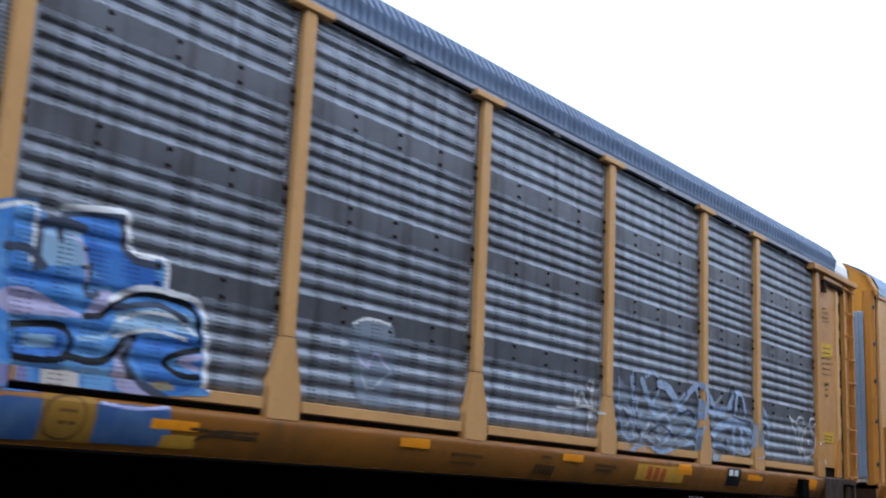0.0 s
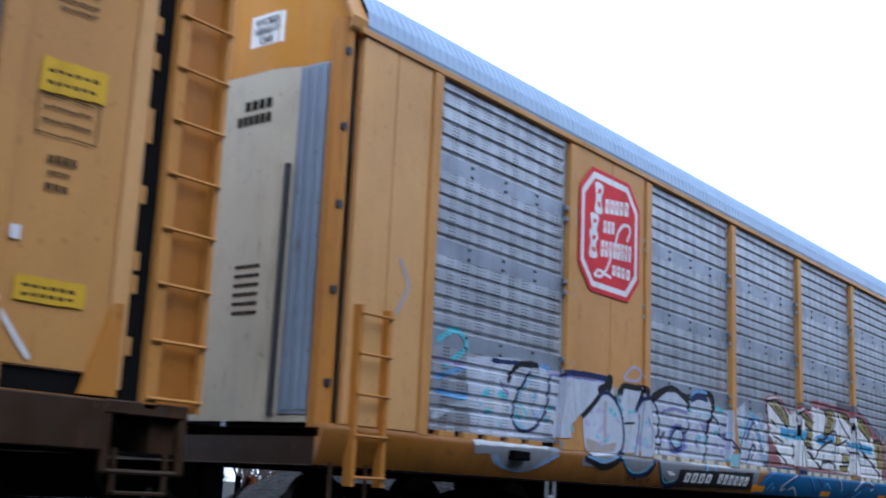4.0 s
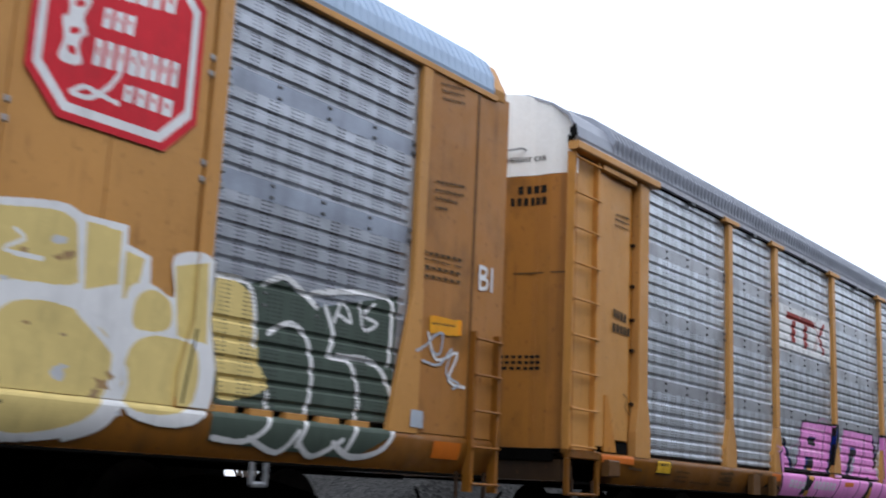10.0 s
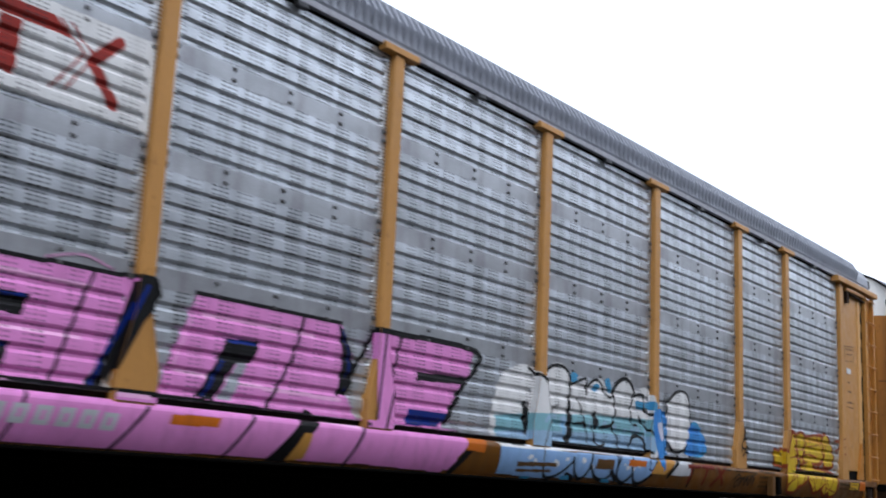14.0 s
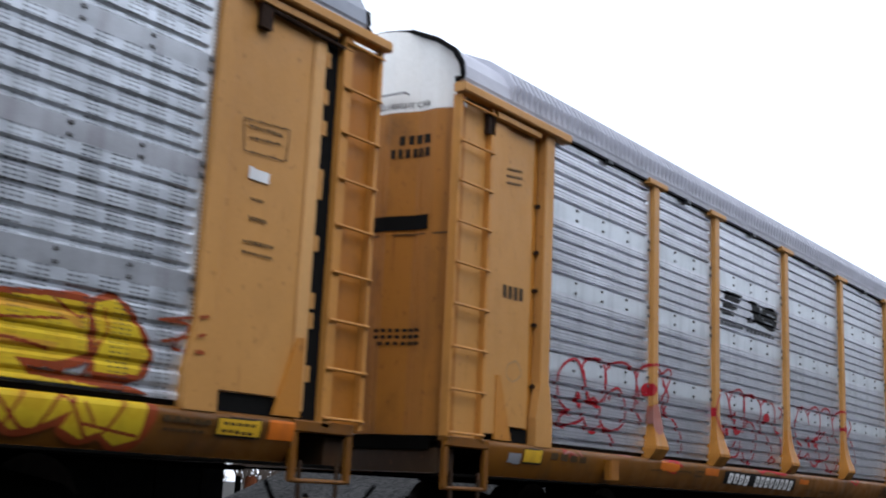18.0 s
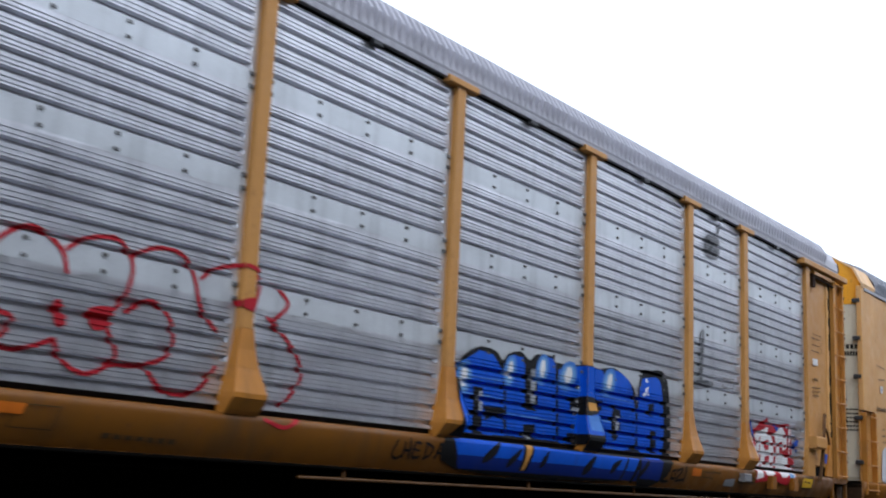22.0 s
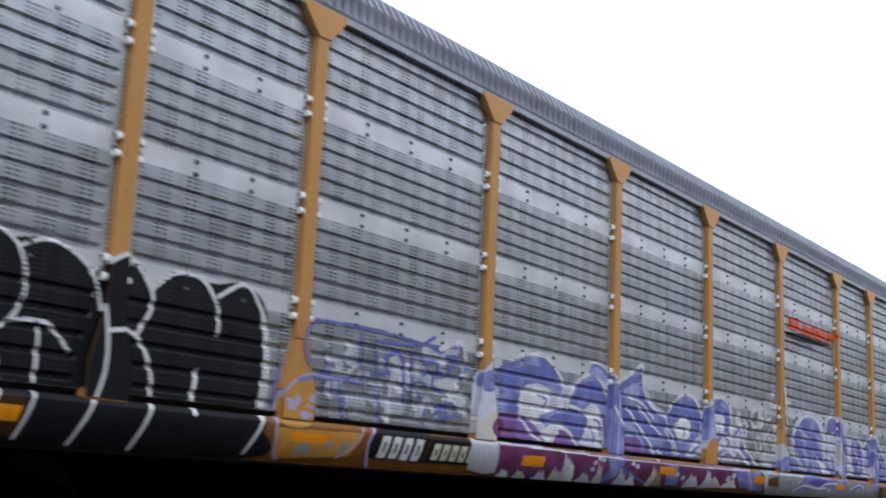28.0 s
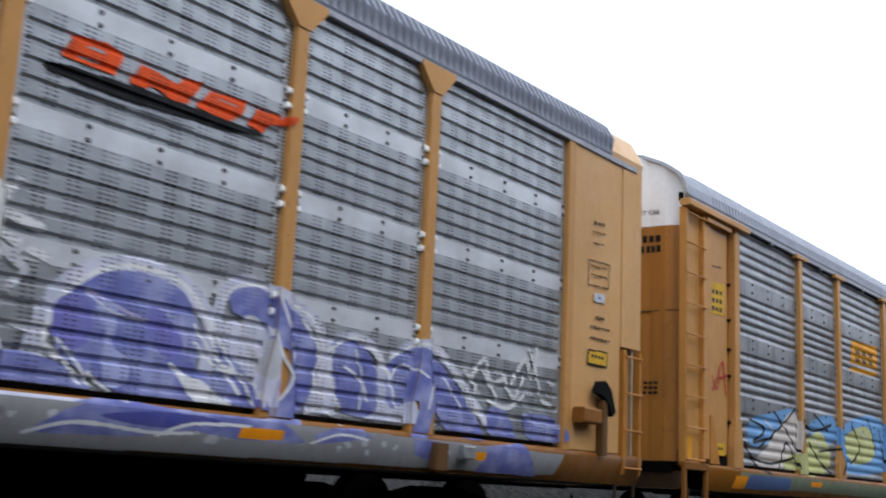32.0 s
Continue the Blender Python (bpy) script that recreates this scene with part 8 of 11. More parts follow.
art = Art(3, "stencilling", "stencils on the ladder-end panel and sill")
art.bars("dirt", 0.147, 6, (-12.83, 2.18), (-12.17, 2.2))
art.bars("dirt", 0.029, 6, (-12.6, 3.58), (-12.28, 3.62))
art.bars("dirt", 0.029, 6, (-12.61, 3.5), (-12.28, 3.54))
art.bars("dirt", 0.029, 6, (-12.62, 3.42), (-12.3, 3.46))
art.line("dirtfade", 0.016, (-12.46, 1.39), (-12.29, 1.44), (-12.19, 1.31), (-12.36, 1.21), (-12.48, 1.28), (-12.46, 1.39))
art.fill("label", 0, (-12.18, 0.49), (-11.8, 0.5), (-11.81, 0.34), (-12.19, 0.34))
art.line("black", 0.016, (-12.18, 0.49), (-11.8, 0.5), (-11.81, 0.34), (-12.19, 0.34), (-12.18, 0.49))
art.fill("zincpaint", 0, (-12.48, 0.44), (-12.23, 0.44), (-12.24, 0.32), (-12.49, 0.33))
art.bars("emblemred", 0.080, 2, (-11.36, 0.5), (-11.08, 0.47))
art.bars("dirt", 0.077, 4, (-11.62, 0.44), (-10.76, 0.43))

art = Art(3, "graffiti", "thin red bubble-letter outlines on bright sheets")
art.line("crimson", 0.034, (-11.41, 1.25), (-11.38, 1.42), (-11.23, 1.55), (-11.07, 1.61), (-10.94, 1.6), (-10.85, 1.5), (-10.77, 1.34), (-10.68, 1.15))
art.line("crimson", 0.034, (-11.41, 1.25), (-11.36, 1.1), (-11.25, 1.03), (-11.13, 0.98))
art.line("crimson", 0.034, (-11.13, 0.99), (-11.29, 0.94), (-11.36, 0.85), (-11.29, 0.79), (-11.08, 0.84), (-10.86, 0.9), (-10.75, 0.99))
art.line("crimson", 0.034, (-10.87, 1.51), (-10.77, 1.62), (-10.59, 1.67), (-10.38, 1.67), (-10.26, 1.54), (-10.25, 1.35), (-10.28, 1.18))
art.line("crimson", 0.034, (-10.24, 1.58), (-10.07, 1.67), (-9.8, 1.71), (-9.55, 1.66), (-9.44, 1.54), (-9.45, 1.31))
art.line("crimson", 0.034, (-10.69, 1.14), (-10.55, 1.19), (-10.42, 1.14), (-10.32, 1.2))
art.line("crimson", 0.034, (-10.17, 1.21), (-10.1, 1.32), (-9.92, 1.37), (-9.8, 1.27), (-9.73, 1.12), (-9.8, 0.93), (-10.05, 0.83), (-10.29, 0.85), (-10.39, 0.96), (-10.38, 1.14))
art.line("crimson", 0.034, (-10.78, 0.91), (-10.69, 0.8), (-10.55, 0.77), (-10.38, 0.87))
art.line("crimson", 0.034, (-10.25, 0.83), (-10.12, 0.75), (-10, 0.64))
art.line("crimson", 0.034, (-9.44, 1.54), (-9.36, 1.66), (-9.14, 1.75), (-8.87, 1.77), (-8.7, 1.65), (-8.65, 1.52))
art.line("crimson", 0.034, (-9.44, 1.27), (-9.5, 1.16), (-9.39, 1.07), (-9.26, 0.97))
art.line("crimson", 0.034, (-8.75, 1.65), (-8.51, 1.77), (-8.42, 1.7), (-8.57, 1.49), (-8.72, 1.31), (-8.61, 1.16), (-8.35, 1.08), (-8.12, 0.89), (-8.1, 0.66))
art.line("crimson", 0.034, (-8.66, 1.58), (-8.51, 1.39), (-8.66, 1.18))
art.line("crimson", 0.034, (-8.73, 0.55), (-8.56, 0.45), (-8.3, 0.53), (-8.39, 0.39), (-8.63, 0.4))
art.line("crimson", 0.034, (-8.72, 0.47), (-8.48, 0.54), (-8.22, 0.47))
art.line("crimson", 0.034, (-9.43, 1.47), (-9.37, 1.33), (-9.41, 1.22))
art.fill("crimson", 1, (-10.98, 1.2), (-10.91, 1.24), (-10.85, 1.13), (-10.89, 1.03), (-10.97, 1.09))
art.fill("crimson", 1, (-9.3, 1.45), (-9.12, 1.52), (-8.97, 1.45), (-9.1, 1.35), (-9.27, 1.34))
art.fill("crimson", 1, (-10.63, 1.15), (-10.42, 1.16), (-10.35, 1.12), (-10.5, 1.07))
art.fill("crimson", 1, (-11.17, 1.01), (-11.08, 1), (-11.1, 0.94), (-11.18, 0.94))
art.line("crimson", 0.050, (-10.81, 1.5), (-10.74, 1.28), (-10.64, 1.13))
art.line("crimson", 0.045, (-10.27, 1.56), (-10.26, 1.35))
art.fill("crimsonfade", 1, (-9.15, 1.17), (-8.94, 1.24), (-8.88, 0.92), (-9.05, 0.85), (-9.15, 0.96))
art.line("crimsonfade", 0.030, (-11.32, 0.48), (-11.21, 0.51), (-11.04, 0.47))
art.line("crimsonfade", 0.030, (-11, 0.53), (-10.93, 0.47))
art.line("crimsonfade", 0.030, (-9.97, 0.55), (-9.69, 0.53))

art = Art(3, "graffiti", "two smaller red bubble outlines")
art.line("crimson", 0.034, (-7.07, 1.21), (-7.07, 1.37), (-6.99, 1.51), (-6.84, 1.62), (-6.65, 1.65), (-6.51, 1.56), (-6.44, 1.4), (-6.37, 1.28))
art.line("crimson", 0.034, (-7.07, 1.21), (-6.98, 1.09), (-6.82, 0.97), (-6.7, 0.94))
art.line("crimson", 0.034, (-6.45, 1.52), (-6.33, 1.65), (-6.09, 1.72), (-5.91, 1.65), (-5.87, 1.45), (-5.91, 1.22), (-5.95, 1.08))
art.line("crimson", 0.034, (-5.87, 1.63), (-5.62, 1.68), (-5.34, 1.63), (-5.22, 1.51), (-5.26, 1.27), (-5.22, 1.14), (-5.05, 1.11))
art.line("crimson", 0.034, (-5.23, 1.55), (-5.06, 1.63), (-4.78, 1.63), (-4.63, 1.48), (-4.64, 1.21), (-4.45, 1.16))
art.line("crimson", 0.034, (-5.89, 1.14), (-5.74, 1.27), (-5.53, 1.21), (-5.43, 1.06), (-5.47, 0.88), (-5.61, 0.68), (-5.79, 0.62), (-5.93, 0.7), (-6.02, 0.86))
art.line("crimson", 0.034, (-6.78, 0.77), (-6.58, 0.73), (-6.38, 0.82), (-6.24, 0.92))
art.line("crimson", 0.034, (-6.48, 0.72), (-6.33, 0.68), (-6.13, 0.76), (-6.07, 0.94))
art.line("crimson", 0.034, (-5, 1.07), (-4.85, 0.95), (-4.77, 0.81), (-4.95, 0.68))
art.line("crimson", 0.034, (-4.77, 0.76), (-4.65, 0.71), (-4.81, 0.66))
art.line("crimson", 0.034, (-5.55, 0.56), (-5.37, 0.5), (-5.12, 0.55), (-4.66, 0.51), (-4.38, 0.51), (-4.25, 0.57))
art.line("crimson", 0.034, (-4.47, 1.58), (-4.33, 1.53), (-4.42, 1.41))
art.line("crimson", 0.034, (-4.46, 1.14), (-4.38, 1), (-4.38, 0.85))
art.line("crimson", 0.050, (-6.48, 1.52), (-6.42, 1.4), (-6.37, 1.26))
art.line("crimson", 0.045, (-5.9, 1.58), (-5.9, 1.4))
art.fill("crimson", 1, (-5.12, 1.38), (-4.97, 1.45), (-4.86, 1.38), (-4.94, 1.28), (-5.08, 1.28))
art.fill("crimson", 1, (-6.62, 1.13), (-6.54, 1.16), (-6.49, 1.01), (-6.56, 0.97))
art.fill("crimson", 1, (-6.33, 1.3), (-6.23, 1.37), (-6.23, 1.21), (-6.29, 1.18))
art.fill("crimson", 1, (-6.3, 1.1), (-6.13, 1.16), (-6.05, 1.07), (-6.23, 1.02))
art.line("crimson", 0.036, (-3.73, 1.23), (-3.73, 1.38), (-3.58, 1.59), (-3.36, 1.68), (-3.13, 1.57), (-3.06, 1.41))
art.line("crimson", 0.036, (-3.73, 1.23), (-3.62, 1.08), (-3.45, 1.02), (-3.54, 0.88), (-3.64, 0.84), (-3.37, 0.82), (-3.11, 0.92))
art.line("crimson", 0.036, (-3.08, 1.58), (-2.91, 1.69), (-2.64, 1.73), (-2.49, 1.55), (-2.54, 1.31), (-2.65, 1.18))
art.line("crimson", 0.036, (-2.5, 1.63), (-2.28, 1.74), (-2.02, 1.73), (-1.88, 1.57), (-1.79, 1.34), (-1.61, 1.18))
art.line("crimson", 0.036, (-2.52, 1.2), (-2.29, 1.32), (-2.08, 1.19), (-2.06, 0.96), (-2.29, 0.83), (-2.62, 0.8))
art.line("crimson", 0.036, (-3.11, 0.92), (-3.01, 0.77), (-2.79, 0.71), (-2.57, 0.86), (-2.68, 1.07))
art.line("crimson", 0.036, (-1.81, 1.58), (-1.65, 1.69), (-1.35, 1.76), (-1.17, 1.66), (-1.22, 1.41))
art.line("crimson", 0.036, (-2.28, 0.8), (-2.08, 0.65), (-1.78, 0.67), (-1.59, 0.89))
art.line("crimson", 0.036, (-1.04, 1.37), (-0.72, 1.15), (-0.59, 0.91), (-0.81, 0.64))
art.line("crimson", 0.036, (-1.05, 0.51), (-0.82, 0.46), (-0.64, 0.55))
art.line("crimson", 0.036, (-0.94, 1.63), (-0.81, 1.52), (-0.97, 1.36))
art.fill("crimson", 1, (-3.15, 1.16), (-3.08, 1.2), (-3.02, 1.05), (-3.1, 1.01))
art.fill("crimson", 1, (-2.85, 1.17), (-2.65, 1.22), (-2.63, 1.09), (-2.78, 1.03))
art.fill("crimson", 1, (-1.46, 1.44), (-1.27, 1.5), (-1.28, 1.39))


art = Art(3, "stencilling", "dark stencils, plate and reflectors on the sill")
art.fill("orangedull", 0, (-8.84, 0.52), (-8.29, 0.49), (-8.34, 0.38), (-8.89, 0.4))
art.fill("black", 0, (-6.78, 0.48), (-3.92, 0.45), (-3.93, 0.27), (-6.79, 0.29))
art.plate("white", 0.144, 4, (-6.64, 0.38), (-5.83, 0.35))
art.plate("white", 0.160, 8, (-5.63, 0.36), (-4.01, 0.34))
art.fill("orangedull", 0, (-7.45, 0.49), (-7, 0.49), (-7.02, 0.38), (-7.47, 0.39))
art.bars("dirt", 0.024, 6, (-7.78, 0.42), (-7.5, 0.42))
art.bars("dirt", 0.026, 6, (-7.78, 0.36), (-7.52, 0.36))
art.bars("dirt", 0.024, 9, (-8.39, 0.4), (-7.88, 0.41))
art.bars("dirt", 0.022, 9, (-9.11, 0.39), (-8.81, 0.4))
art.bars("dirt", 0.036, 7, (-2.64, 0.28), (-1.92, 0.27))
art.line("dirt", 0.011, (-3.4, 0.45), (-3.04, 0.45), (-3.06, 0.29), (-3.41, 0.29), (-3.4, 0.45))
art.fill("orangedull", 0, (-3.73, 0.46), (-3.31, 0.45), (-3.33, 0.38), (-3.74, 0.38))

art = Art(3, "painted_emblem", "black stripe emblem blocks on a grey sheet")
art.fill("black", 0, (-6.57, 3.19), (-5.93, 3.2), (-5.95, 3.16), (-6.57, 3.15))
art.fill("black", 0, (-6.6, 3.13), (-5.95, 3.14), (-6.08, 3.05), (-6.62, 3.05))
art.fill("black", 0, (-6.66, 3), (-6.12, 3), (-6.18, 2.93), (-6.68, 2.91))
art.fill("black", 0, (-6.7, 2.86), (-6.23, 2.87), (-6.28, 2.82), (-6.7, 2.81))
art.fill("black", 0, (-5.6, 3.18), (-5.25, 3.17), (-5.22, 3.06), (-5.01, 3.15), (-4.72, 3.19), (-4.45, 3.15), (-4.54, 2.84), (-4.76, 2.79), (-5.06, 2.83), (-5.42, 2.85), (-5.5, 3))
art.fill("black", 0, (-5.77, 2.8), (-5.61, 2.93), (-5.45, 2.83))
art.line("metal", 0.022, (-4.93, 3.06), (-4.59, 3.05))
art.line("metal", 0.022, (-5, 2.91), (-4.69, 2.91))
art.line("metal", 0.020, (-5.21, 3.1), (-5.06, 2.92))
art.bars("blackfade", 0.07, 7, (-6.75, 2.68), (-5.91, 2.69))
art.bars("blackfade", 0.07, 8, (-5.78, 2.69), (-4.6, 2.71))

art = Art(3, "graffiti", "royal-blue bubble letters with black edges and white shines")
art.fill("black", 1, (1.63, 0.76), (1.6, 1.09), (1.72, 1.3), (1.91, 1.45), (2.16, 1.53), (2.42, 1.5), (2.54, 1.42), (2.65, 1.51), (2.89, 1.56), (3.08, 1.49), (3.23, 1.57), (3.58, 1.59), (3.67, 1.52), (4.24, 1.56), (4.65, 1.56), (5.07, 1.61), (5.53, 1.45), (5.68, 1.21), (5.76, 0.65), (5.62, 0.25), (1.7, 0.23))
art.fill("royal", 0, (1.67, 0.59), (1.62, 0.91), (1.67, 1.14), (1.82, 1.34), (2.09, 1.48), (2.35, 1.46), (2.54, 1.31), (2.63, 0.61))
art.fill("royal", 0, (2.66, 0.62), (2.6, 1.37), (2.75, 1.51), (2.94, 1.5), (3.01, 1.37), (3.03, 0.95), (3.28, 0.95), (3.24, 1.46), (3.36, 1.56), (3.58, 1.56), (3.66, 1.46), (3.7, 0.62))
art.fill("royal", 0, (3.75, 0.6), (3.7, 1.45), (4.24, 1.55), (4.75, 1.55), (4.89, 1.38), (4.78, 1.18), (4.57, 1.15), (4.66, 0.65))
art.fill("royal", 1, (4.76, 1.17), (4.78, 1.48), (5.07, 1.59), (5.47, 1.47), (5.62, 1.14), (5.6, 0.66), (4.71, 0.63), (4.66, 0.99))
art.line("cobalt", 0.015, (1.66, 1.2), (2.08, 1.19), (2.53, 1.2))
art.line("cobalt", 0.014, (1.67, 1.01), (2.1, 1.01), (2.55, 1))
art.line("cobalt", 0.014, (1.67, 0.77), (1.91, 0.75))
art.line("cobalt", 0.017, (2.64, 0.99), (3.11, 0.98), (3.67, 0.97))
art.line("cobalt", 0.016, (2.65, 0.86), (3.12, 0.85), (3.68, 0.84))
art.line("cobalt", 0.017, (3.74, 1.24), (4.21, 1.25))
art.line("cobalt", 0.019, (4.77, 1.24), (5.54, 1.22))
art.line("cobalt", 0.017, (4.74, 0.94), (5, 0.93))
art.fill("black", 0, (2, 1.09), (2.18, 1.09), (2.18, 0.82), (2.18, 0.58), (2, 0.58), (2.01, 0.8))
art.fill("metal", 0, (2.11, 1.05), (2.18, 1.05), (2.18, 0.82), (2.12, 0.82))
art.fill("black", 0, (2.18, 0.9), (2.57, 0.91), (2.61, 0.85), (2.26, 0.81))
art.line("black", 0.036, (2.24, 0.77), (2.49, 0.83), (2.6, 0.76), (2.64, 0.61))
art.fill("black", 0, (2.98, 1.48), (3.21, 1.51), (3.24, 0.92), (3.01, 0.92))
art.fill("metal", 0, (3.12, 1.39), (3.22, 1.4), (3.22, 1.01), (3.12, 1.01))
art.fill("black", 0, (2.98, 0.76), (3.23, 0.78), (3.23, 0.61), (2.98, 0.62))
art.fill("metal", 0, (3.06, 0.65), (3.15, 0.65), (3.13, 0.61), (3.04, 0.61))
art.fill("black", 0, (3.97, 1.13), (4.27, 1.19), (4.78, 1.17), (4.73, 1.05), (4.29, 0.95), (3.99, 0.99))
art.fill("tanpaint", 0, (4.27, 1.12), (4.63, 1.11), (4.58, 1.03), (4.28, 1.02))
art.fill("metal", 0, (4.04, 1.04), (4.2, 1.04), (4.19, 1), (4.01, 0.99))
art.fill("cobalt", 0, (4.24, 0.96), (4.56, 0.97), (4.56, 0.78), (4.24, 0.78))
art.fill("black", 0, (3.92, 0.73), (4.7, 0.74), (4.69, 0.6), (3.91, 0.62))
art.fill("black", 1, (5.08, 1.15), (5.23, 1.08), (5.21, 0.8), (5.04, 0.71), (5, 0.96))
art.fill("metal", 0, (5.12, 1.03), (5.22, 1.01), (5.18, 0.85), (5.11, 0.82))
art.line("black", 0.036, (2.56, 1.37), (2.64, 0.61))
art.line("black", 0.040, (3.66, 1.46), (3.71, 0.62))
art.line("black", 0.035, (4.64, 1.05), (4.69, 0.63))
art.fill("cobalt", 1, (1.98, 1.18), (1.88, 1), (1.72, 0.98), (1.67, 1.14), (1.76, 1.32), (1.92, 1.35))
art.fill("skyblue", 1, (1.94, 1.18), (1.86, 1.03), (1.75, 1.02), (1.71, 1.15), (1.78, 1.29), (1.9, 1.31))
art.fill("white", 1, (1.89, 1.18), (1.85, 1.08), (1.78, 1.07), (1.77, 1.16), (1.8, 1.26), (1.87, 1.27))
art.fill("cobalt", 1, (2.82, 1.34), (2.73, 1.18), (2.6, 1.16), (2.56, 1.3), (2.64, 1.47), (2.78, 1.49))
art.fill("skyblue", 1, (2.77, 1.33), (2.71, 1.2), (2.63, 1.19), (2.6, 1.31), (2.66, 1.44), (2.75, 1.45))
art.fill("white", 1, (2.74, 1.34), (2.71, 1.25), (2.66, 1.25), (2.65, 1.33), (2.68, 1.42), (2.73, 1.42))
art.fill("cobalt", 1, (3.5, 1.43), (3.4, 1.25), (3.26, 1.24), (3.21, 1.39), (3.31, 1.56), (3.45, 1.58))
art.fill("skyblue", 1, (3.45, 1.42), (3.38, 1.28), (3.29, 1.27), (3.26, 1.4), (3.33, 1.53), (3.42, 1.54))
art.fill("white", 1, (3.41, 1.43), (3.38, 1.33), (3.33, 1.33), (3.31, 1.41), (3.34, 1.51), (3.4, 1.51))
art.fill("cobalt", 1, (4.14, 1.42), (4, 1.24), (3.79, 1.22), (3.71, 1.36), (3.85, 1.54), (4.06, 1.57))
art.fill("skyblue", 1, (4.09, 1.41), (3.98, 1.28), (3.82, 1.26), (3.77, 1.37), (3.87, 1.5), (4.03, 1.52))
art.fill("white", 1, (4.02, 1.41), (3.96, 1.32), (3.88, 1.31), (3.85, 1.39), (3.91, 1.49), (3.99, 1.5))
art.fill("cobalt", 1, (5.11, 1.44), (4.99, 1.27), (4.81, 1.25), (4.75, 1.4), (4.87, 1.57), (5.05, 1.59))
art.fill("skyblue", 1, (5.05, 1.43), (4.97, 1.31), (4.85, 1.29), (4.81, 1.4), (4.89, 1.53), (5.01, 1.54))
art.fill("white", 1, (5, 1.44), (4.96, 1.35), (4.89, 1.35), (4.88, 1.42), (4.92, 1.51), (4.99, 1.52))
art.fill("royal", 0, (1.6, 0.54), (5.61, 0.51), (5.69, 0.23), (1.77, 0.23))
art.fill("royaldark", 0, (1.68, 0.37), (5.64, 0.35), (5.69, 0.23), (1.77, 0.23))
art.line("black", 0.053, (1.65, 0.58), (2.59, 0.57), (3.57, 0.57), (5.6, 0.54))
art.fill("black", 1, (2.45, 0.53), (2.36, 0.38), (2.18, 0.3), (2.16, 0.37), (2.31, 0.48))
art.fill("black", 1, (2.88, 0.5), (2.77, 0.35), (2.64, 0.27), (2.65, 0.37))
art.fill("black", 0, (2.91, 0.54), (3.13, 0.54), (3.05, 0.25), (2.89, 0.25))
art.fill("tanpaint", 0, (2.97, 0.54), (3.09, 0.54), (3, 0.26), (2.94, 0.26))
art.fill("black", 1, (3.43, 0.49), (3.39, 0.34), (3.28, 0.3), (3.32, 0.41))
art.fill("black", 1, (4.51, 0.5), (4.4, 0.3), (4.26, 0.26), (4.29, 0.38))
art.fill("black", 1, (5.16, 0.48), (5.01, 0.33), (4.91, 0.3), (4.95, 0.42))
art.line("black", 0.052, (5.32, 0.49), (5.23, 0.25))
art.line("black", 0.078, (5.63, 0.46), (5.53, 0.24))

art = Art(3, "graffiti", "last royal-blue letter and a black scrawl on the sill")
art.fill("black", 1, (5.76, 1.51), (6.08, 1.69), (6.55, 1.61), (6.64, 0.64), (6.3, 0.25), (5.66, 0.25))
art.fill("royal", 1, (5.76, 1.44), (6.03, 1.59), (6.37, 1.51), (6.4, 0.62), (5.74, 0.61))
art.fill("black", 0, (6, 1.25), (6.16, 1.26), (6.14, 1.09), (5.99, 1.08))
art.fill("black", 0, (6.05, 0.9), (6.22, 0.9), (6.22, 0.61), (6.05, 0.61))
art.splash("white", 6, 0.03, (5.89, 1.33), (6.03, 1.55), 804)
art.fill("royaldark", 0, (5.68, 0.53), (6.29, 0.53), (6.28, 0.26), (5.7, 0.27))
art.line("black", 0.083, (5.68, 0.29), (5.87, 0.47))
art.line("black", 0.027, (0.71, 0.45), (0.66, 0.33), (0.73, 0.28), (0.82, 0.32))
art.line("black", 0.029, (0.83, 0.44), (0.82, 0.3))
art.line("black", 0.029, (0.9, 0.47), (0.92, 0.29))
art.line("black", 0.027, (0.82, 0.36), (0.92, 0.37))
art.line("black", 0.029, (1.07, 0.44), (0.98, 0.44), (0.97, 0.31), (1.08, 0.31))
art.line("black", 0.022, (0.98, 0.38), (1.06, 0.37))
art.line("black", 0.029, (1.16, 0.3), (1.17, 0.45))
art.line("black", 0.029, (1.15, 0.45), (1.27, 0.41), (1.23, 0.33), (1.15, 0.3))
art.line("black", 0.029, (1.33, 0.31), (1.39, 0.46), (1.48, 0.31))
art.line("black", 0.025, (1.35, 0.36), (1.45, 0.37))
art.line("black", 0.023, (1.56, 0.29), (1.58, 0.31))

art = Art(3, "graffiti", "black scribbles and white smears on the narrow bay")
art.fill("zincpaint", 1, (7.78, 3.86), (8.02, 3.95), (8.28, 3.9), (8.26, 3.64), (7.98, 3.56), (7.78, 3.62))
art.line("blackfade", 0.06, (7.88, 3.66), (8.16, 3.86))
art.line("blackfade", 0.05, (7.92, 3.84), (8.18, 3.68))
art.line("zincpaint", 0.050, (8.05, 3.7), (8.32, 4.17))
art.line("zincpaint", 0.11, (7.62, 1.66), (7.7, 2.42))
art.line("blackfade", 0.035, (7.64, 1.75), (7.69, 2.3))
art.line("zincpaint", 0.1, (7.42, 1.64), (8.02, 1.7))
art.line("blackfade", 0.04, (7.48, 1.69), (7.9, 1.73))
art.fill("blue", 0, (9.28, 1.32), (9.48, 1.29), (9.48, 1.08), (9.32, 1.12))
art.fill("whitefade", 0, (10.87, 3.8), (11.71, 4.17), (11.6, 4.07), (10.82, 3.72))
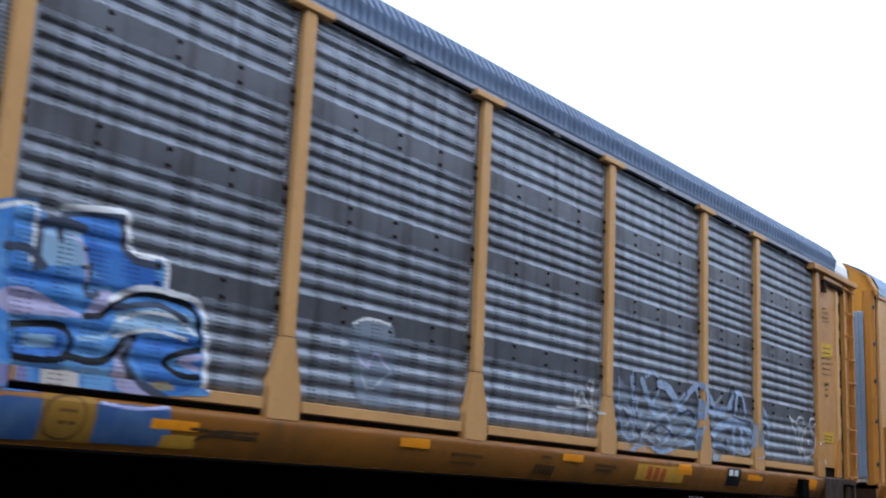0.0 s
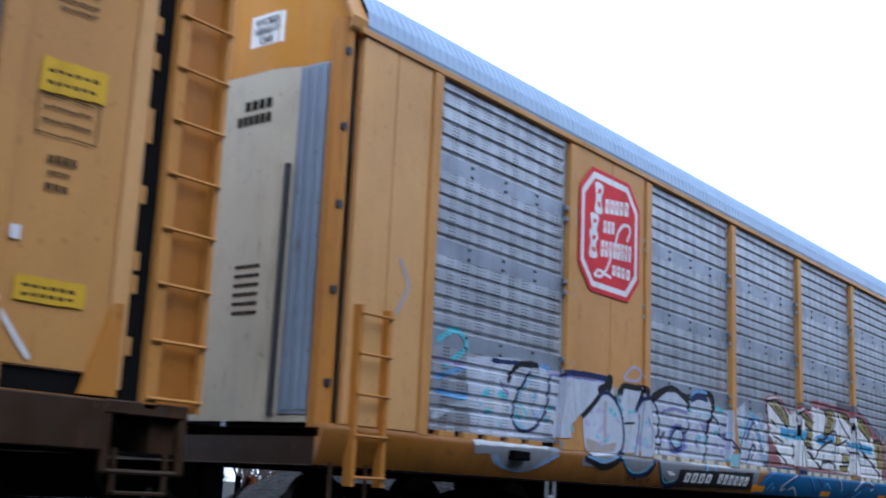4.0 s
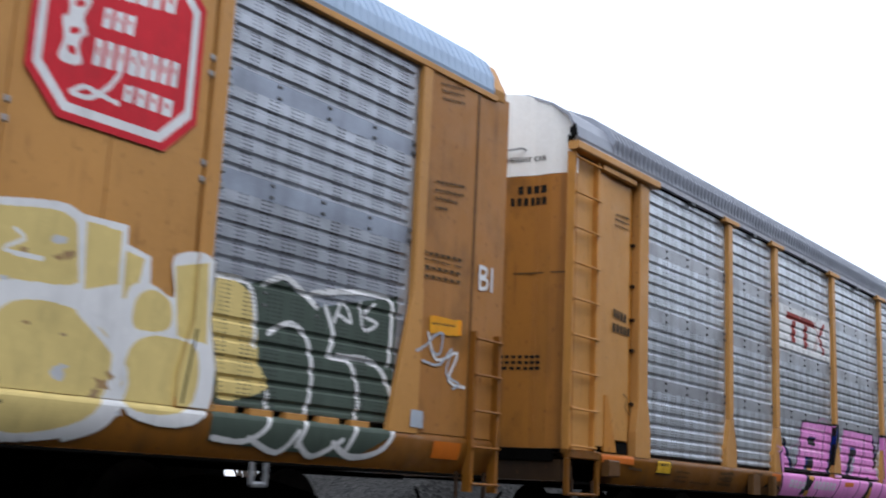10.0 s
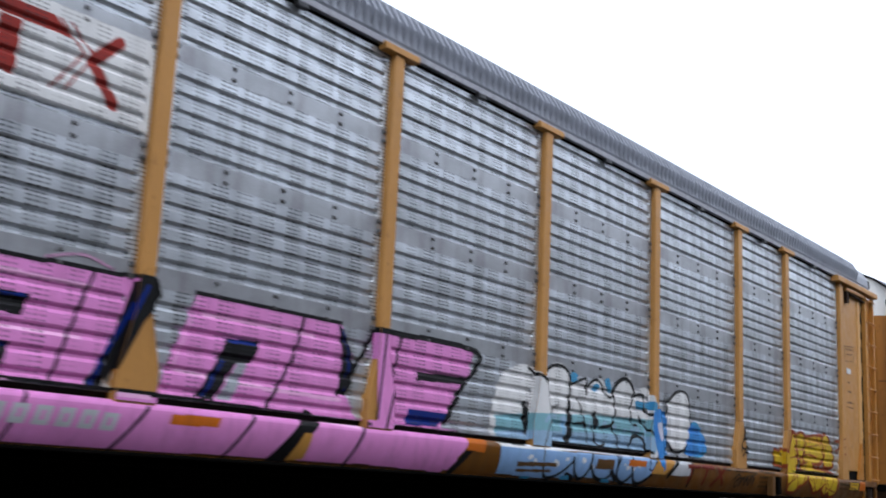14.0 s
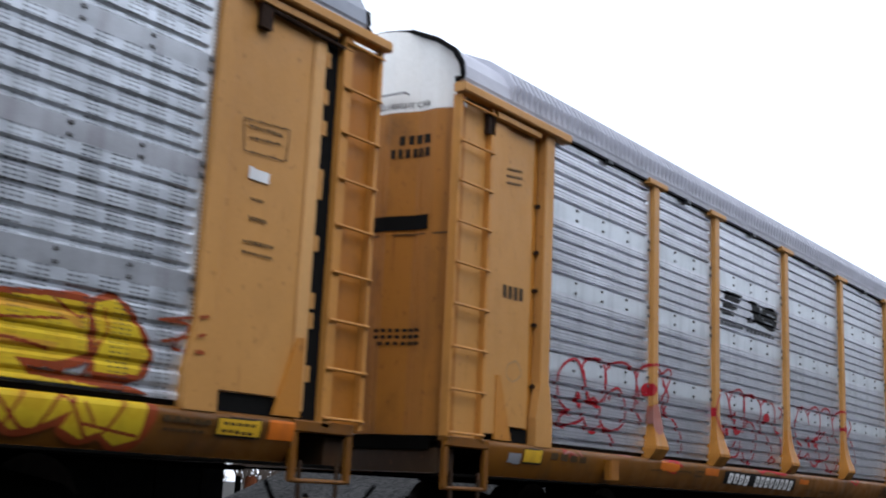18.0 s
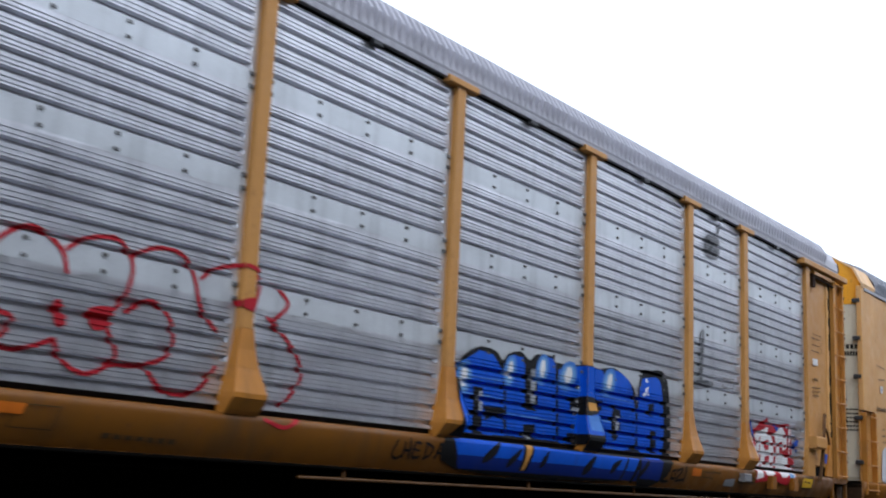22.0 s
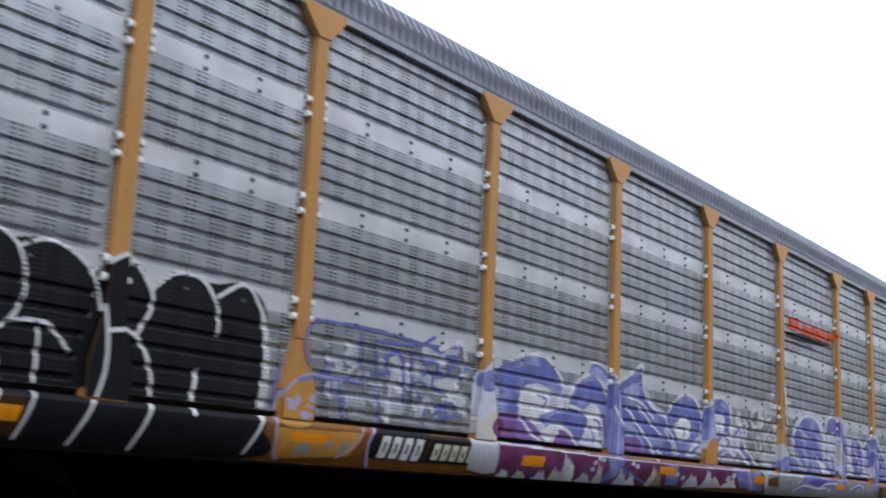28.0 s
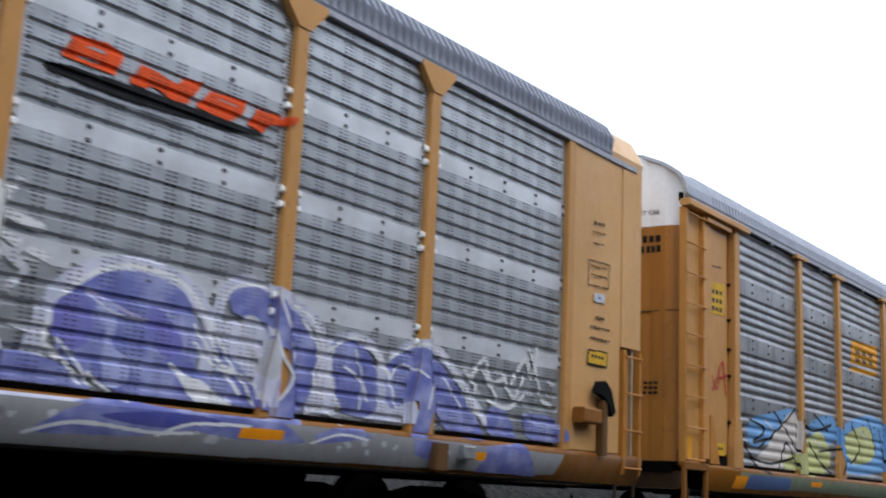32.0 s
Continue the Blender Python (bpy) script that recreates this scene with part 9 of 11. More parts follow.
art.fill("whitefade", 0, (10.56, 2), (11.19, 2.17), (11.15, 2.07), (10.59, 1.92))
art.line("black", 0.035, (6.32, 0.4), (6.41, 0.44), (6.49, 0.41), (6.43, 0.32), (6.34, 0.26), (6.53, 0.26))
art.line("black", 0.029, (6.59, 0.4), (6.68, 0.42), (6.7, 0.3), (6.6, 0.3), (6.59, 0.4))
art.line("black", 0.035, (6.73, 0.41), (6.88, 0.44), (6.86, 0.38), (6.75, 0.28), (6.98, 0.3))
art.line("black", 0.037, (7.01, 0.47), (7, 0.28))
art.fill("orangedull", 0, (7.22, 0.47), (7.5, 0.46), (7.49, 0.36), (7.21, 0.36))
art.bars("dirt", 0.026, 8, (7.57, 0.43), (8.18, 0.43))
art.bars("dirt", 0.027, 7, (7.55, 0.36), (7.93, 0.35))
art.fill("zincpaint", 0, (8.35, 0.35), (8.72, 0.35), (8.7, 0.26), (8.33, 0.26))
art.bars("dirt", 0.040, 8, (8.82, 0.41), (9.38, 0.41))
art.bars("dirt", 0.038, 8, (8.81, 0.33), (9.43, 0.33))

art = Art(3, "graffiti", "white block letters with red outlines")
art.fill("crimson", 0, (9.25, 0.95), (9.54, 1.01), (9.58, 1.17), (10.11, 1.37), (10.13, 1.42), (10.17, 1.27), (10.75, 1.31), (11.05, 1.35), (11.16, 1.32), (11.18, 0.86), (11.28, 0.71), (11.14, 0.45), (10.78, 0.34), (10.35, 0.38), (10.22, 0.41), (9.48, 0.34), (9.5, 0.57), (9.55, 0.7), (9.52, 0.93), (9.26, 0.88))
art.fill("white", 0, (9.55, 1.07), (10.16, 1.24), (10.13, 1.14), (9.79, 1.05), (9.77, 0.43), (9.5, 0.39), (9.58, 0.71), (9.57, 0.93), (9.7, 0.97))
art.fill("white", 1, (9.85, 1.08), (10.13, 1.17), (10.35, 1.02), (10.37, 0.78), (10.27, 0.51), (10.01, 0.47), (9.85, 0.55))
art.fill("crimson", 1, (9.98, 0.98), (10.18, 1.03), (10.16, 0.88), (10.02, 0.87))
art.fill("crimson", 1, (10.01, 0.75), (10.18, 0.78), (10.15, 0.64), (10.02, 0.65))
art.fill("white", 1, (10.44, 1.13), (10.75, 1.27), (10.96, 1.09), (10.93, 0.94), (10.68, 0.86), (10.98, 0.79), (10.91, 0.53), (10.55, 0.46), (10.44, 0.65), (10.5, 0.94))
art.fill("crimson", 0, (10.63, 1.01), (10.77, 1.05), (10.76, 0.84), (10.64, 0.81))
art.fill("white", 0, (11.05, 1.31), (11.13, 1.32), (11.09, 0.85), (11.05, 0.85))
art.fill("white", 1, (10.96, 0.64), (11.19, 0.61), (11.1, 0.45), (10.95, 0.44))
art.fill("blue", 1, (9.25, 1.25), (9.36, 1.32), (9.47, 1.1), (9.37, 1), (9.27, 1.08))
art.fill("blue", 1, (10.46, 1.28), (10.6, 1.3), (10.58, 1.2), (10.45, 1.21))
art.fill("blue", 0, (11.23, 1.02), (11.54, 1.16), (11.4, 0.88))
art.fill("skyblue", 1, (10.91, 0.53), (11.1, 0.52), (11.03, 0.44), (10.91, 0.45))
art.line("white", 0.024, (9.21, 1.07), (9.26, 0.9))
art.fill("label", 0, (11.49, 0.48), (11.96, 0.49), (11.95, 0.32), (11.48, 0.32))
art.line("black", 0.015, (11.49, 0.48), (11.96, 0.49), (11.95, 0.32), (11.48, 0.32), (11.49, 0.48))
art.bars("dirt", 0.032, 5, (11.56, 0.42), (11.85, 0.41))
art.fill("zincpaint", 0, (8.41, 0.36), (8.71, 0.37), (8.69, 0.27), (8.4, 0.27))
art.bars("dirt", 0.030, 8, (9.02, 0.4), (9.44, 0.39))
art.bars("dirt", 0.030, 8, (9, 0.33), (9.48, 0.33))
art.bars("dirt", 0.025, 6, (11.07, 0.42), (11.38, 0.41))
art.line("dirt", 0.009, (8.39, 1.83), (8.79, 1.85), (8.79, 1.71), (8.39, 1.7), (8.39, 1.83))

art = Art(3, "stencilling", "stencils on the door panel")
art.line("dirt", 0.010, (12.17, 3.01), (12.72, 3.02), (12.72, 2.71), (12.18, 2.72), (12.17, 3.01))
art.bars("dirt", 0.021, 6, (12.22, 2.94), (12.65, 2.94))
art.bars("dirt", 0.020, 6, (12.22, 2.82), (12.66, 2.83))
art.fill("white", 0, (12.28, 2.59), (12.53, 2.59), (12.53, 2.48), (12.28, 2.46))
art.bars("dirt", 0.040, 4, (12.27, 2.21), (12.53, 2.22))
art.bars("dirt", 0.025, 6, (12.21, 2.06), (12.64, 2.09))
art.bars("dirt", 0.025, 6, (12.22, 1.99), (12.64, 2.02))
art.bars("dirt", 0.025, 5, (12.23, 1.93), (12.55, 1.94))
art.fill("blue", 0, (12.8, 0.94), (12.95, 0.95), (12.93, 0.77), (12.79, 0.79))

art = Art(4, "graffiti", "black bubble graffiti with white outlines")
art.fill("blackpaint", 1, (-11.29, 1.3), (-11.12, 1.5), (-10.85, 1.6), (-10.63, 1.45), (-10.42, 1.6), (-10.19, 1.67), (-9.95, 1.59), (-9.64, 1.62), (-9.29, 1.49), (-9.16, 1.56), (-9.03, 1.63), (-8.84, 1.56), (-8.72, 1.42), (-8.51, 1.58), (-8.11, 1.56), (-7.78, 1.61), (-7.51, 1.43), (-7.46, 0.88), (-7.55, 0.5), (-7.65, 0.18), (-11.35, 0.18), (-11.35, 0.53), (-11.1, 0.79), (-11.25, 1.02))
art.fill("blackpaint", 0, (-11.32, 0.61), (-7.44, 0.61), (-7.56, 0.21), (-11.3, 0.16))
art.fill("sillbrown", 0, (-11.3, 0.49), (-9.76, 0.51), (-9.72, 0.23), (-11.26, 0.2))
art.line("white", 0.030, (-11.02, 0.87), (-11.2, 0.99), (-11.28, 1.22), (-11.14, 1.47), (-10.91, 1.6), (-10.68, 1.49), (-10.57, 1.29), (-10.63, 1.06), (-10.98, 0.99))
art.line("white", 0.030, (-10.98, 0.99), (-10.7, 0.97), (-10.48, 0.74), (-10.48, 0.52), (-10.6, 0.2))
art.line("white", 0.028, (-10.81, 0.83), (-11.04, 0.86), (-11.25, 0.66), (-11.36, 0.41), (-11.28, 0.18))
art.line("white", 0.031, (-10.61, 1.44), (-10.42, 1.6), (-10.16, 1.65), (-9.91, 1.53), (-9.82, 1.26), (-9.91, 1.02), (-10.16, 0.88), (-10.45, 0.93))
art.line("white", 0.031, (-10.2, 1.6), (-10.24, 1.34), (-10.24, 0.94))
art.line("white", 0.031, (-10.16, 0.88), (-10, 0.79), (-9.97, 0.52), (-10.11, 0.2))
art.line("white", 0.032, (-9.94, 1), (-9.63, 1.03), (-9.42, 0.85))
art.line("white", 0.027, (-9.68, 0.98), (-9.68, 0.59), (-9.78, 0.22))
art.line("white", 0.031, (-9.88, 1.54), (-9.64, 1.62), (-9.32, 1.48), (-9.19, 1.21), (-9.14, 0.73), (-9.34, 0.2))
art.line("white", 0.035, (-9.3, 1.44), (-9.16, 1.56), (-8.99, 1.63), (-8.84, 1.53), (-8.71, 1.32), (-8.83, 1.06))
art.line("white", 0.035, (-9.14, 1.04), (-8.86, 1.05), (-8.69, 0.82), (-8.67, 0.57), (-8.8, 0.2))
art.line("white", 0.037, (-8.72, 1.42), (-8.51, 1.58), (-8.23, 1.57), (-8.05, 1.36), (-8.03, 1.15))
art.line("white", 0.037, (-8.06, 1.46), (-7.78, 1.61), (-7.6, 1.47), (-7.47, 1.21), (-7.46, 0.67), (-7.65, 0.23))
art.line("white", 0.044, (-8.22, 0.84), (-8.26, 0.5))
art.fill("orange", 0, (-10.26, 0.43), (-9.78, 0.44), (-9.8, 0.33), (-10.26, 0.33))
art.fill("orange", 0, (-7.16, 0.44), (-6.7, 0.44), (-6.71, 0.36), (-7.17, 0.35))
art.fill("black", 0, (-6.08, 0.54), (-5.2, 0.55), (-5.3, 0.26), (-6.17, 0.27))
art.plate("white", 0.207, 4, (-5.99, 0.38), (-5.31, 0.37))
art.fill("black", 0, (-5.2, 0.53), (-4.11, 0.54), (-4.2, 0.27), (-5.28, 0.27))
art.plate("cream", 0.163, 6, (-5.17, 0.37), (-4.27, 0.37))
art.bars("dirt", 0.019, 5, (-11.7, 0.36), (-11.53, 0.36))
art.bars("dirt", 0.019, 5, (-11.7, 0.31), (-11.5, 0.31))
art.bars("dirt", 0.019, 6, (-11.69, 0.25), (-11.43, 0.25))

art = Art(4, "graffiti", "pale veil with violet outline lettering")
art.splash("ghostw", 30, 0.08, (-6.87, 1.27), (-4.33, 0.74), 897)
art.splash("whitefade", 22, 0.05, (-6.79, 1.28), (-5.7, 0.66), 898)
art.splash("white", 40, 0.045, (-5.7, 1.2), (-4.3, 0.71), 899)
art.line("violetfade", 0.040, (-7.01, 1.04), (-7.08, 1.23), (-7.02, 1.37), (-6.85, 1.45))
art.line("violetblue", 0.031, (-6.85, 1.44), (-6.27, 1.46), (-5.59, 1.44), (-4.93, 1.37))
art.line("violetfade", 0.052, (-6.26, 1.4), (-6.2, 0.94))
art.line("violetblue", 0.040, (-6.53, 0.9), (-6.46, 0.59))
art.line("violetfade", 0.035, (-6.7, 1.08), (-6.6, 0.78))
art.line("violetblue", 0.030, (-6.77, 0.98), (-6.22, 0.93))
art.line("violetblue", 0.028, (-5.43, 1.35), (-5.51, 1.17), (-5.41, 0.96), (-5.26, 0.79), (-5.27, 0.55))
art.splash("violetblue", 16, 0.03, (-5.37, 1.29), (-4.51, 1.1), 907)
art.line("violetblue", 0.033, (-5.21, 1.25), (-4.83, 1.3), (-4.91, 1.14), (-5.2, 1.15))
art.line("violetblue", 0.034, (-5.08, 0.81), (-4.79, 0.87), (-4.77, 0.75), (-5.07, 0.72))
art.line("violetblue", 0.037, (-5.9, 1.22), (-5.8, 0.92), (-5.86, 0.64))
art.line("violetblue", 0.027, (-6.11, 1.05), (-5.82, 1.07))
art.line("violetblue", 0.024, (-4.31, 1.24), (-4.31, 0.87))
art.line("violetfade", 0.038, (-7.29, 1.01), (-7.36, 0.72), (-7.37, 0.52))
art.line("white", 0.033, (-7.55, 1.38), (-7.48, 1), (-7.54, 0.51))
art.fill("tanpaint", 1, (-7.25, 0.78), (-6.94, 0.91), (-6.92, 0.52), (-7.31, 0.5))
art.splash("lilac", 8, 0.04, (-7.25, 0.78), (-6.89, 0.57), 916)
art.fill("tanpaint", 0, (-7.34, 0.46), (-6.23, 0.48), (-6.38, 0.26), (-7.31, 0.2))
art.splash("greysill", 8, 0.05, (-7.27, 0.4), (-6.39, 0.28), 918)
art.line("lilac", 0.028, (-7.36, 0.43), (-7.31, 0.72), (-7.15, 0.88), (-6.95, 0.95))
art.line("violetfade", 0.040, (-7.12, 0.88), (-6.83, 0.94), (-6.53, 0.94))
art.line("lilac", 0.024, (-7.36, 0.48), (-7.32, 0.25), (-7.25, 0.2))
art.line("lilac", 0.020, (-6.53, 0.24), (-6.32, 0.37), (-6.23, 0.53))
art.fill("orange", 0, (-7.17, 0.44), (-6.7, 0.44), (-6.71, 0.35), (-7.17, 0.35))

art = Art(4, "graffiti", "loose violet strokes on a pale veil")
art.line("whitefade", 0.098, (-5.83, 0.64), (-5.74, 1.09), (-5.49, 0.98))
art.line("whitefade", 0.083, (-5.37, 0.7), (-5.22, 0.87), (-5.08, 0.73))
art.line("whitefade", 0.120, (-5.29, 1.36), (-5.02, 1.29), (-4.76, 1.46))
art.line("whitefade", 0.098, (-5.16, 1.03), (-4.85, 1.04), (-4.58, 0.79))
art.line("violetblue", 0.028, (-6.05, 1.37), (-5.94, 0.56))
art.line("violetblue", 0.030, (-6.05, 1.36), (-5.55, 1.39), (-4.62, 1.46))
art.line("lilac", 0.035, (-5.98, 0.63), (-6.15, 0.4), (-6.05, 0.17), (-5.83, 0.12))
art.line("violetblue", 0.045, (-5.91, 1.21), (-5.65, 1.28), (-5.59, 0.82))
art.line("violetblue", 0.042, (-5.49, 1.29), (-5.47, 0.84))
art.line("violetblue", 0.038, (-5.37, 1.04), (-5.25, 1.02))
art.line("violetblue", 0.038, (-5.28, 1.44), (-5.14, 1.51))
art.line("violetblue", 0.045, (-5.28, 1.25), (-5.06, 1.24), (-5.16, 1.03), (-4.98, 0.98))
art.line("violetblue", 0.045, (-4.93, 1.34), (-4.75, 1.34), (-4.87, 1.23))
art.line("violetblue", 0.040, (-5.12, 0.73), (-4.91, 0.83), (-4.93, 0.67))
art.line("white", 0.056, (-5.03, 1.41), (-4.67, 1.52), (-4.6, 1.36))
art.fill("whitefade", 0, (-4.54, 0.55), (-4.31, 0.99), (-4.39, 1.23), (-4.1, 1.45), (-3.8, 1.23), (-3.77, 0.53), (-3.56, 0.25), (-4.2, 0.19), (-4.5, 0.23))

art = Art(4, "graffiti", "airbrushed violet and white mural letters over the sheets")
art.fill("lilacpale", 1, (-4.03, 0.99), (-3.73, 1.43), (-3.46, 1.57), (-3.1, 1.59), (-2.8, 1.48), (-2.55, 1.28), (-2.33, 1.37), (-2.04, 1.49), (-1.96, 1.6), (-1.72, 1.59), (-1.44, 1.46), (-1.32, 0.62), (-2.44, 0.57), (-3.89, 0.56))
art.fill("lilacpale", 0, (-1.41, 1.44), (-0.97, 1.55), (-0.6, 1.75), (-0.53, 1.48), (-0.3, 1.26), (0.09, 1.16), (0.3, 1.32), (0.62, 1.48), (0.99, 1.45), (1.21, 1.3), (1.38, 1.45), (1.71, 1.51), (2.08, 1.51), (2.34, 1.37), (2.31, 1.07), (2.78, 1.25), (2.87, 0.63), (1.26, 0.63), (-1.13, 0.59), (-1.32, 0.61))
art.fill("lilacpale", 1, (-4.46, 1.1), (-4.29, 1.3), (-3.92, 1.42), (-3.85, 0.85), (-3.93, 0.6), (-4.38, 0.61))
art.fill("creamwash", 1, (-4.42, 0.71), (-4.03, 0.87), (-3.84, 0.74), (-3.92, 0.53), (-4.33, 0.59))
art.fill("violetmix", 1, (-4.39, 1.2), (-4.12, 1.31), (-3.97, 1.25), (-4.08, 1.09), (-4.32, 1.05))
art.fill("violetmix", 1, (-4.03, 1.29), (-3.59, 1.52), (-3.22, 1.6), (-2.88, 1.52), (-2.65, 1.3), (-2.71, 1.17), (-3.1, 1.24), (-3.42, 1.2), (-3.55, 1.07), (-3.58, 0.87), (-3.83, 0.84), (-3.98, 0.89), (-3.97, 1.1))
art.fill("violetblue", 1, (-3.87, 1.24), (-3.47, 1.41), (-3.08, 1.43), (-2.84, 1.3), (-3.1, 1.3), (-3.46, 1.29), (-3.76, 1.15))
art.fill("white", 1, (-3.51, 1.07), (-3.28, 1.19), (-2.94, 1.18), (-2.95, 0.99), (-3.19, 0.84), (-3.46, 0.86))
art.line("violetblue", 0.030, (-3.16, 1.11), (-2.99, 1.08), (-3.04, 0.98))
art.fill("mauvemix", 1, (-4.02, 0.77), (-3.85, 0.86), (-3.43, 0.85), (-3.15, 0.72), (-2.97, 0.58), (-3.59, 0.54), (-3.97, 0.58))
art.fill("maroonmix", 1, (-4.16, 0.69), (-4.03, 0.81), (-3.86, 0.76), (-3.88, 0.63), (-4.07, 0.59))
art.line("white", 0.040, (-3.53, 0.84), (-3.31, 0.69), (-3.04, 0.58))
art.fill("violetmix", 1, (-3.14, 0.89), (-2.85, 0.99), (-2.48, 1.05), (-2.14, 1.01), (-2.04, 0.89), (-2.13, 0.74), (-2.26, 0.63), (-2.58, 0.76), (-2.93, 0.76))
art.fill("violetblue", 1, (-2.92, 0.88), (-2.54, 0.96), (-2.22, 0.93), (-2.31, 0.8), (-2.62, 0.85))
art.fill("mauvemix", 1, (-2.96, 0.73), (-2.58, 0.75), (-2.25, 0.62), (-1.91, 0.6), (-2.53, 0.56), (-2.97, 0.57))
art.fill("white", 1, (-3.07, 0.72), (-2.81, 0.78), (-2.7, 0.71), (-2.88, 0.58), (-3.02, 0.62))
art.fill("violetmix", 1, (-2.53, 1.01), (-2.43, 1.2), (-2.24, 1.37), (-1.94, 1.47), (-1.7, 1.36), (-1.52, 1.15), (-1.48, 0.89), (-1.49, 0.63), (-1.66, 0.61), (-1.65, 0.87), (-1.75, 1.07), (-1.9, 1.13), (-2.06, 1.07), (-2.19, 1), (-2.37, 1))
art.fill("violetblue", 1, (-2.43, 1.1), (-2.25, 1.29), (-1.97, 1.39), (-1.73, 1.26), (-1.88, 1.26), (-2.19, 1.18), (-2.33, 1.06))
art.fill("white", 1, (-2.05, 1.02), (-1.92, 1.1), (-1.74, 1.04), (-1.65, 0.86), (-1.65, 0.65), (-1.78, 0.58), (-1.91, 0.65), (-2.01, 0.82))
art.line("violetblue", 0.035, (-1.88, 0.93), (-1.75, 0.9), (-1.72, 0.75))
art.line("violetmix", 0.040, (-1.95, 0.84), (-1.87, 0.67))
art.line("white", 0.045, (-3.74, 1.44), (-3.46, 1.54), (-3.07, 1.57), (-2.79, 1.45), (-2.57, 1.26))
art.line("white", 0.040, (-3.15, 0.9), (-2.83, 0.98), (-2.47, 1.05), (-2.11, 1))
art.line("white", 0.045, (-2.92, 0.77), (-2.56, 0.78), (-2.31, 0.63), (-2.13, 0.42))
art.line("white", 0.050, (-2.53, 1.02), (-2.42, 1.22), (-2.23, 1.38), (-1.93, 1.49), (-1.68, 1.38), (-1.49, 1.16))
art.line("white", 0.035, (-3.39, 0.72), (-3.15, 0.62), (-2.94, 0.57))
art.fill("lilacwash", 0, (-2.02, 1.51), (-1.93, 1.6), (-1.72, 1.58), (-1.45, 1.46), (-1.43, 1.38), (-1.72, 1.43), (-1.95, 1.47))
art.line("violetmix", 0.045, (-2, 1.49), (-1.93, 1.58), (-1.73, 1.58), (-1.47, 1.46))
art.line("white", 0.030, (-2.04, 1.5), (-1.96, 1.62), (-1.71, 1.62), (-1.43, 1.49))
art.fill("violetmix", 0, (-1.56, 1.38), (-1.24, 1.44), (-1.15, 0.5), (-1.65, 0.48), (-1.58, 0.92))
art.line("violetblue", 0.050, (-1.52, 1.36), (-1.51, 0.93), (-1.57, 0.49))
art.line("white", 0.035, (-1.48, 1.12), (-1.29, 0.95), (-1.15, 0.79))
art.line("lilacwash", 0.050, (-1.33, 1.32), (-1.36, 0.9), (-1.39, 0.54))

art = Art(4, "graffiti", "airbrushed violet spiked letters with white rims and scribbles")
art.fill("violetmix", 0, (-1.22, 1.44), (-0.78, 1.63), (-0.62, 1.71), (-0.6, 1.45), (-0.41, 1.24), (0.04, 1.1), (0.12, 0.99), (-0.08, 0.77), (-0.24, 0.55), (-1.11, 0.6))
art.fill("violetblue", 1, (-1.13, 1.16), (-0.73, 1.17), (-0.29, 1.02), (-0.05, 0.92), (-0.27, 0.82), (-0.71, 0.97), (-1.11, 0.98))
art.fill("lilacwash", 0, (-1.15, 1.37), (-0.68, 1.52), (-0.7, 1.29), (-1.1, 1.27))
art.fill("mauvemix", 1, (-1.11, 0.74), (-0.69, 0.78), (-0.39, 0.59), (-1.09, 0.6))
art.line("violetblue", 0.040, (-0.66, 1.62), (-0.67, 1.37), (-0.45, 1.17))
art.line("white", 0.045, (-1.41, 1.44), (-1.08, 1.52), (-0.62, 1.74), (-0.59, 1.47), (-0.37, 1.23), (0.1, 1.12))
art.line("white", 0.045, (-1.02, 1.14), (-0.72, 0.94), (-0.34, 0.69), (-0.26, 0.5))
art.line("white", 0.040, (-0.73, 1.19), (-0.31, 0.97), (0.02, 0.8), (0.15, 0.55))
art.line("white", 0.030, (-0.95, 1.28), (-0.6, 1.23), (-0.29, 1.07))
art.line("lilacwash", 0.050, (-1.1, 0.93), (-0.77, 0.86), (-0.54, 0.65))
art.fill("violetmix", 1, (0.12, 1.1), (0.3, 1.3), (0.62, 1.44), (0.94, 1.42), (1.17, 1.24), (1.13, 0.96), (0.9, 0.82), (0.73, 0.64), (0.46, 0.68), (0.34, 0.86), (0.18, 0.96))
art.fill("violetblue", 1, (0.28, 1.19), (0.6, 1.35), (0.91, 1.3), (0.99, 1.15), (0.73, 1.21), (0.43, 1.11))
art.fill("white", 1, (0.33, 1.02), (0.61, 1.14), (0.84, 1.09), (0.79, 0.88), (0.48, 0.82))
art.line("violetblue", 0.030, (0.49, 1), (0.69, 0.99), (0.6, 0.89))
art.line("violetmix", 0.035, (0.55, 0.73), (0.91, 0.88), (1.15, 0.96))
art.line("violetmix", 0.040, (0.45, 0.61), (0.86, 0.68), (1.13, 0.79))
art.line("violetmix", 0.030, (0.7, 0.56), (1.18, 0.66))
art.line("white", 0.045, (0.1, 1.12), (0.3, 1.32), (0.64, 1.47), (0.99, 1.44), (1.22, 1.23), (1.17, 0.91))
art.line("white", 0.035, (0.77, 0.65), (1.02, 0.8), (1.27, 0.8))
art.fill("violetmix", 0, (-0.25, 0.78), (0.05, 0.95), (0.26, 0.87), (0.37, 0.6), (0.06, 0.55))
art.line("white", 0.030, (0.05, 0.93), (0.26, 0.77), (0.34, 0.57))
art.fill("violetmix", 0, (1.2, 1.17), (1.36, 1.36), (1.64, 1.45), (1.67, 0.93), (1.23, 0.88))
art.fill("lilacwash", 0, (1.38, 1.04), (1.66, 1.18), (1.69, 0.93), (1.3, 0.87))
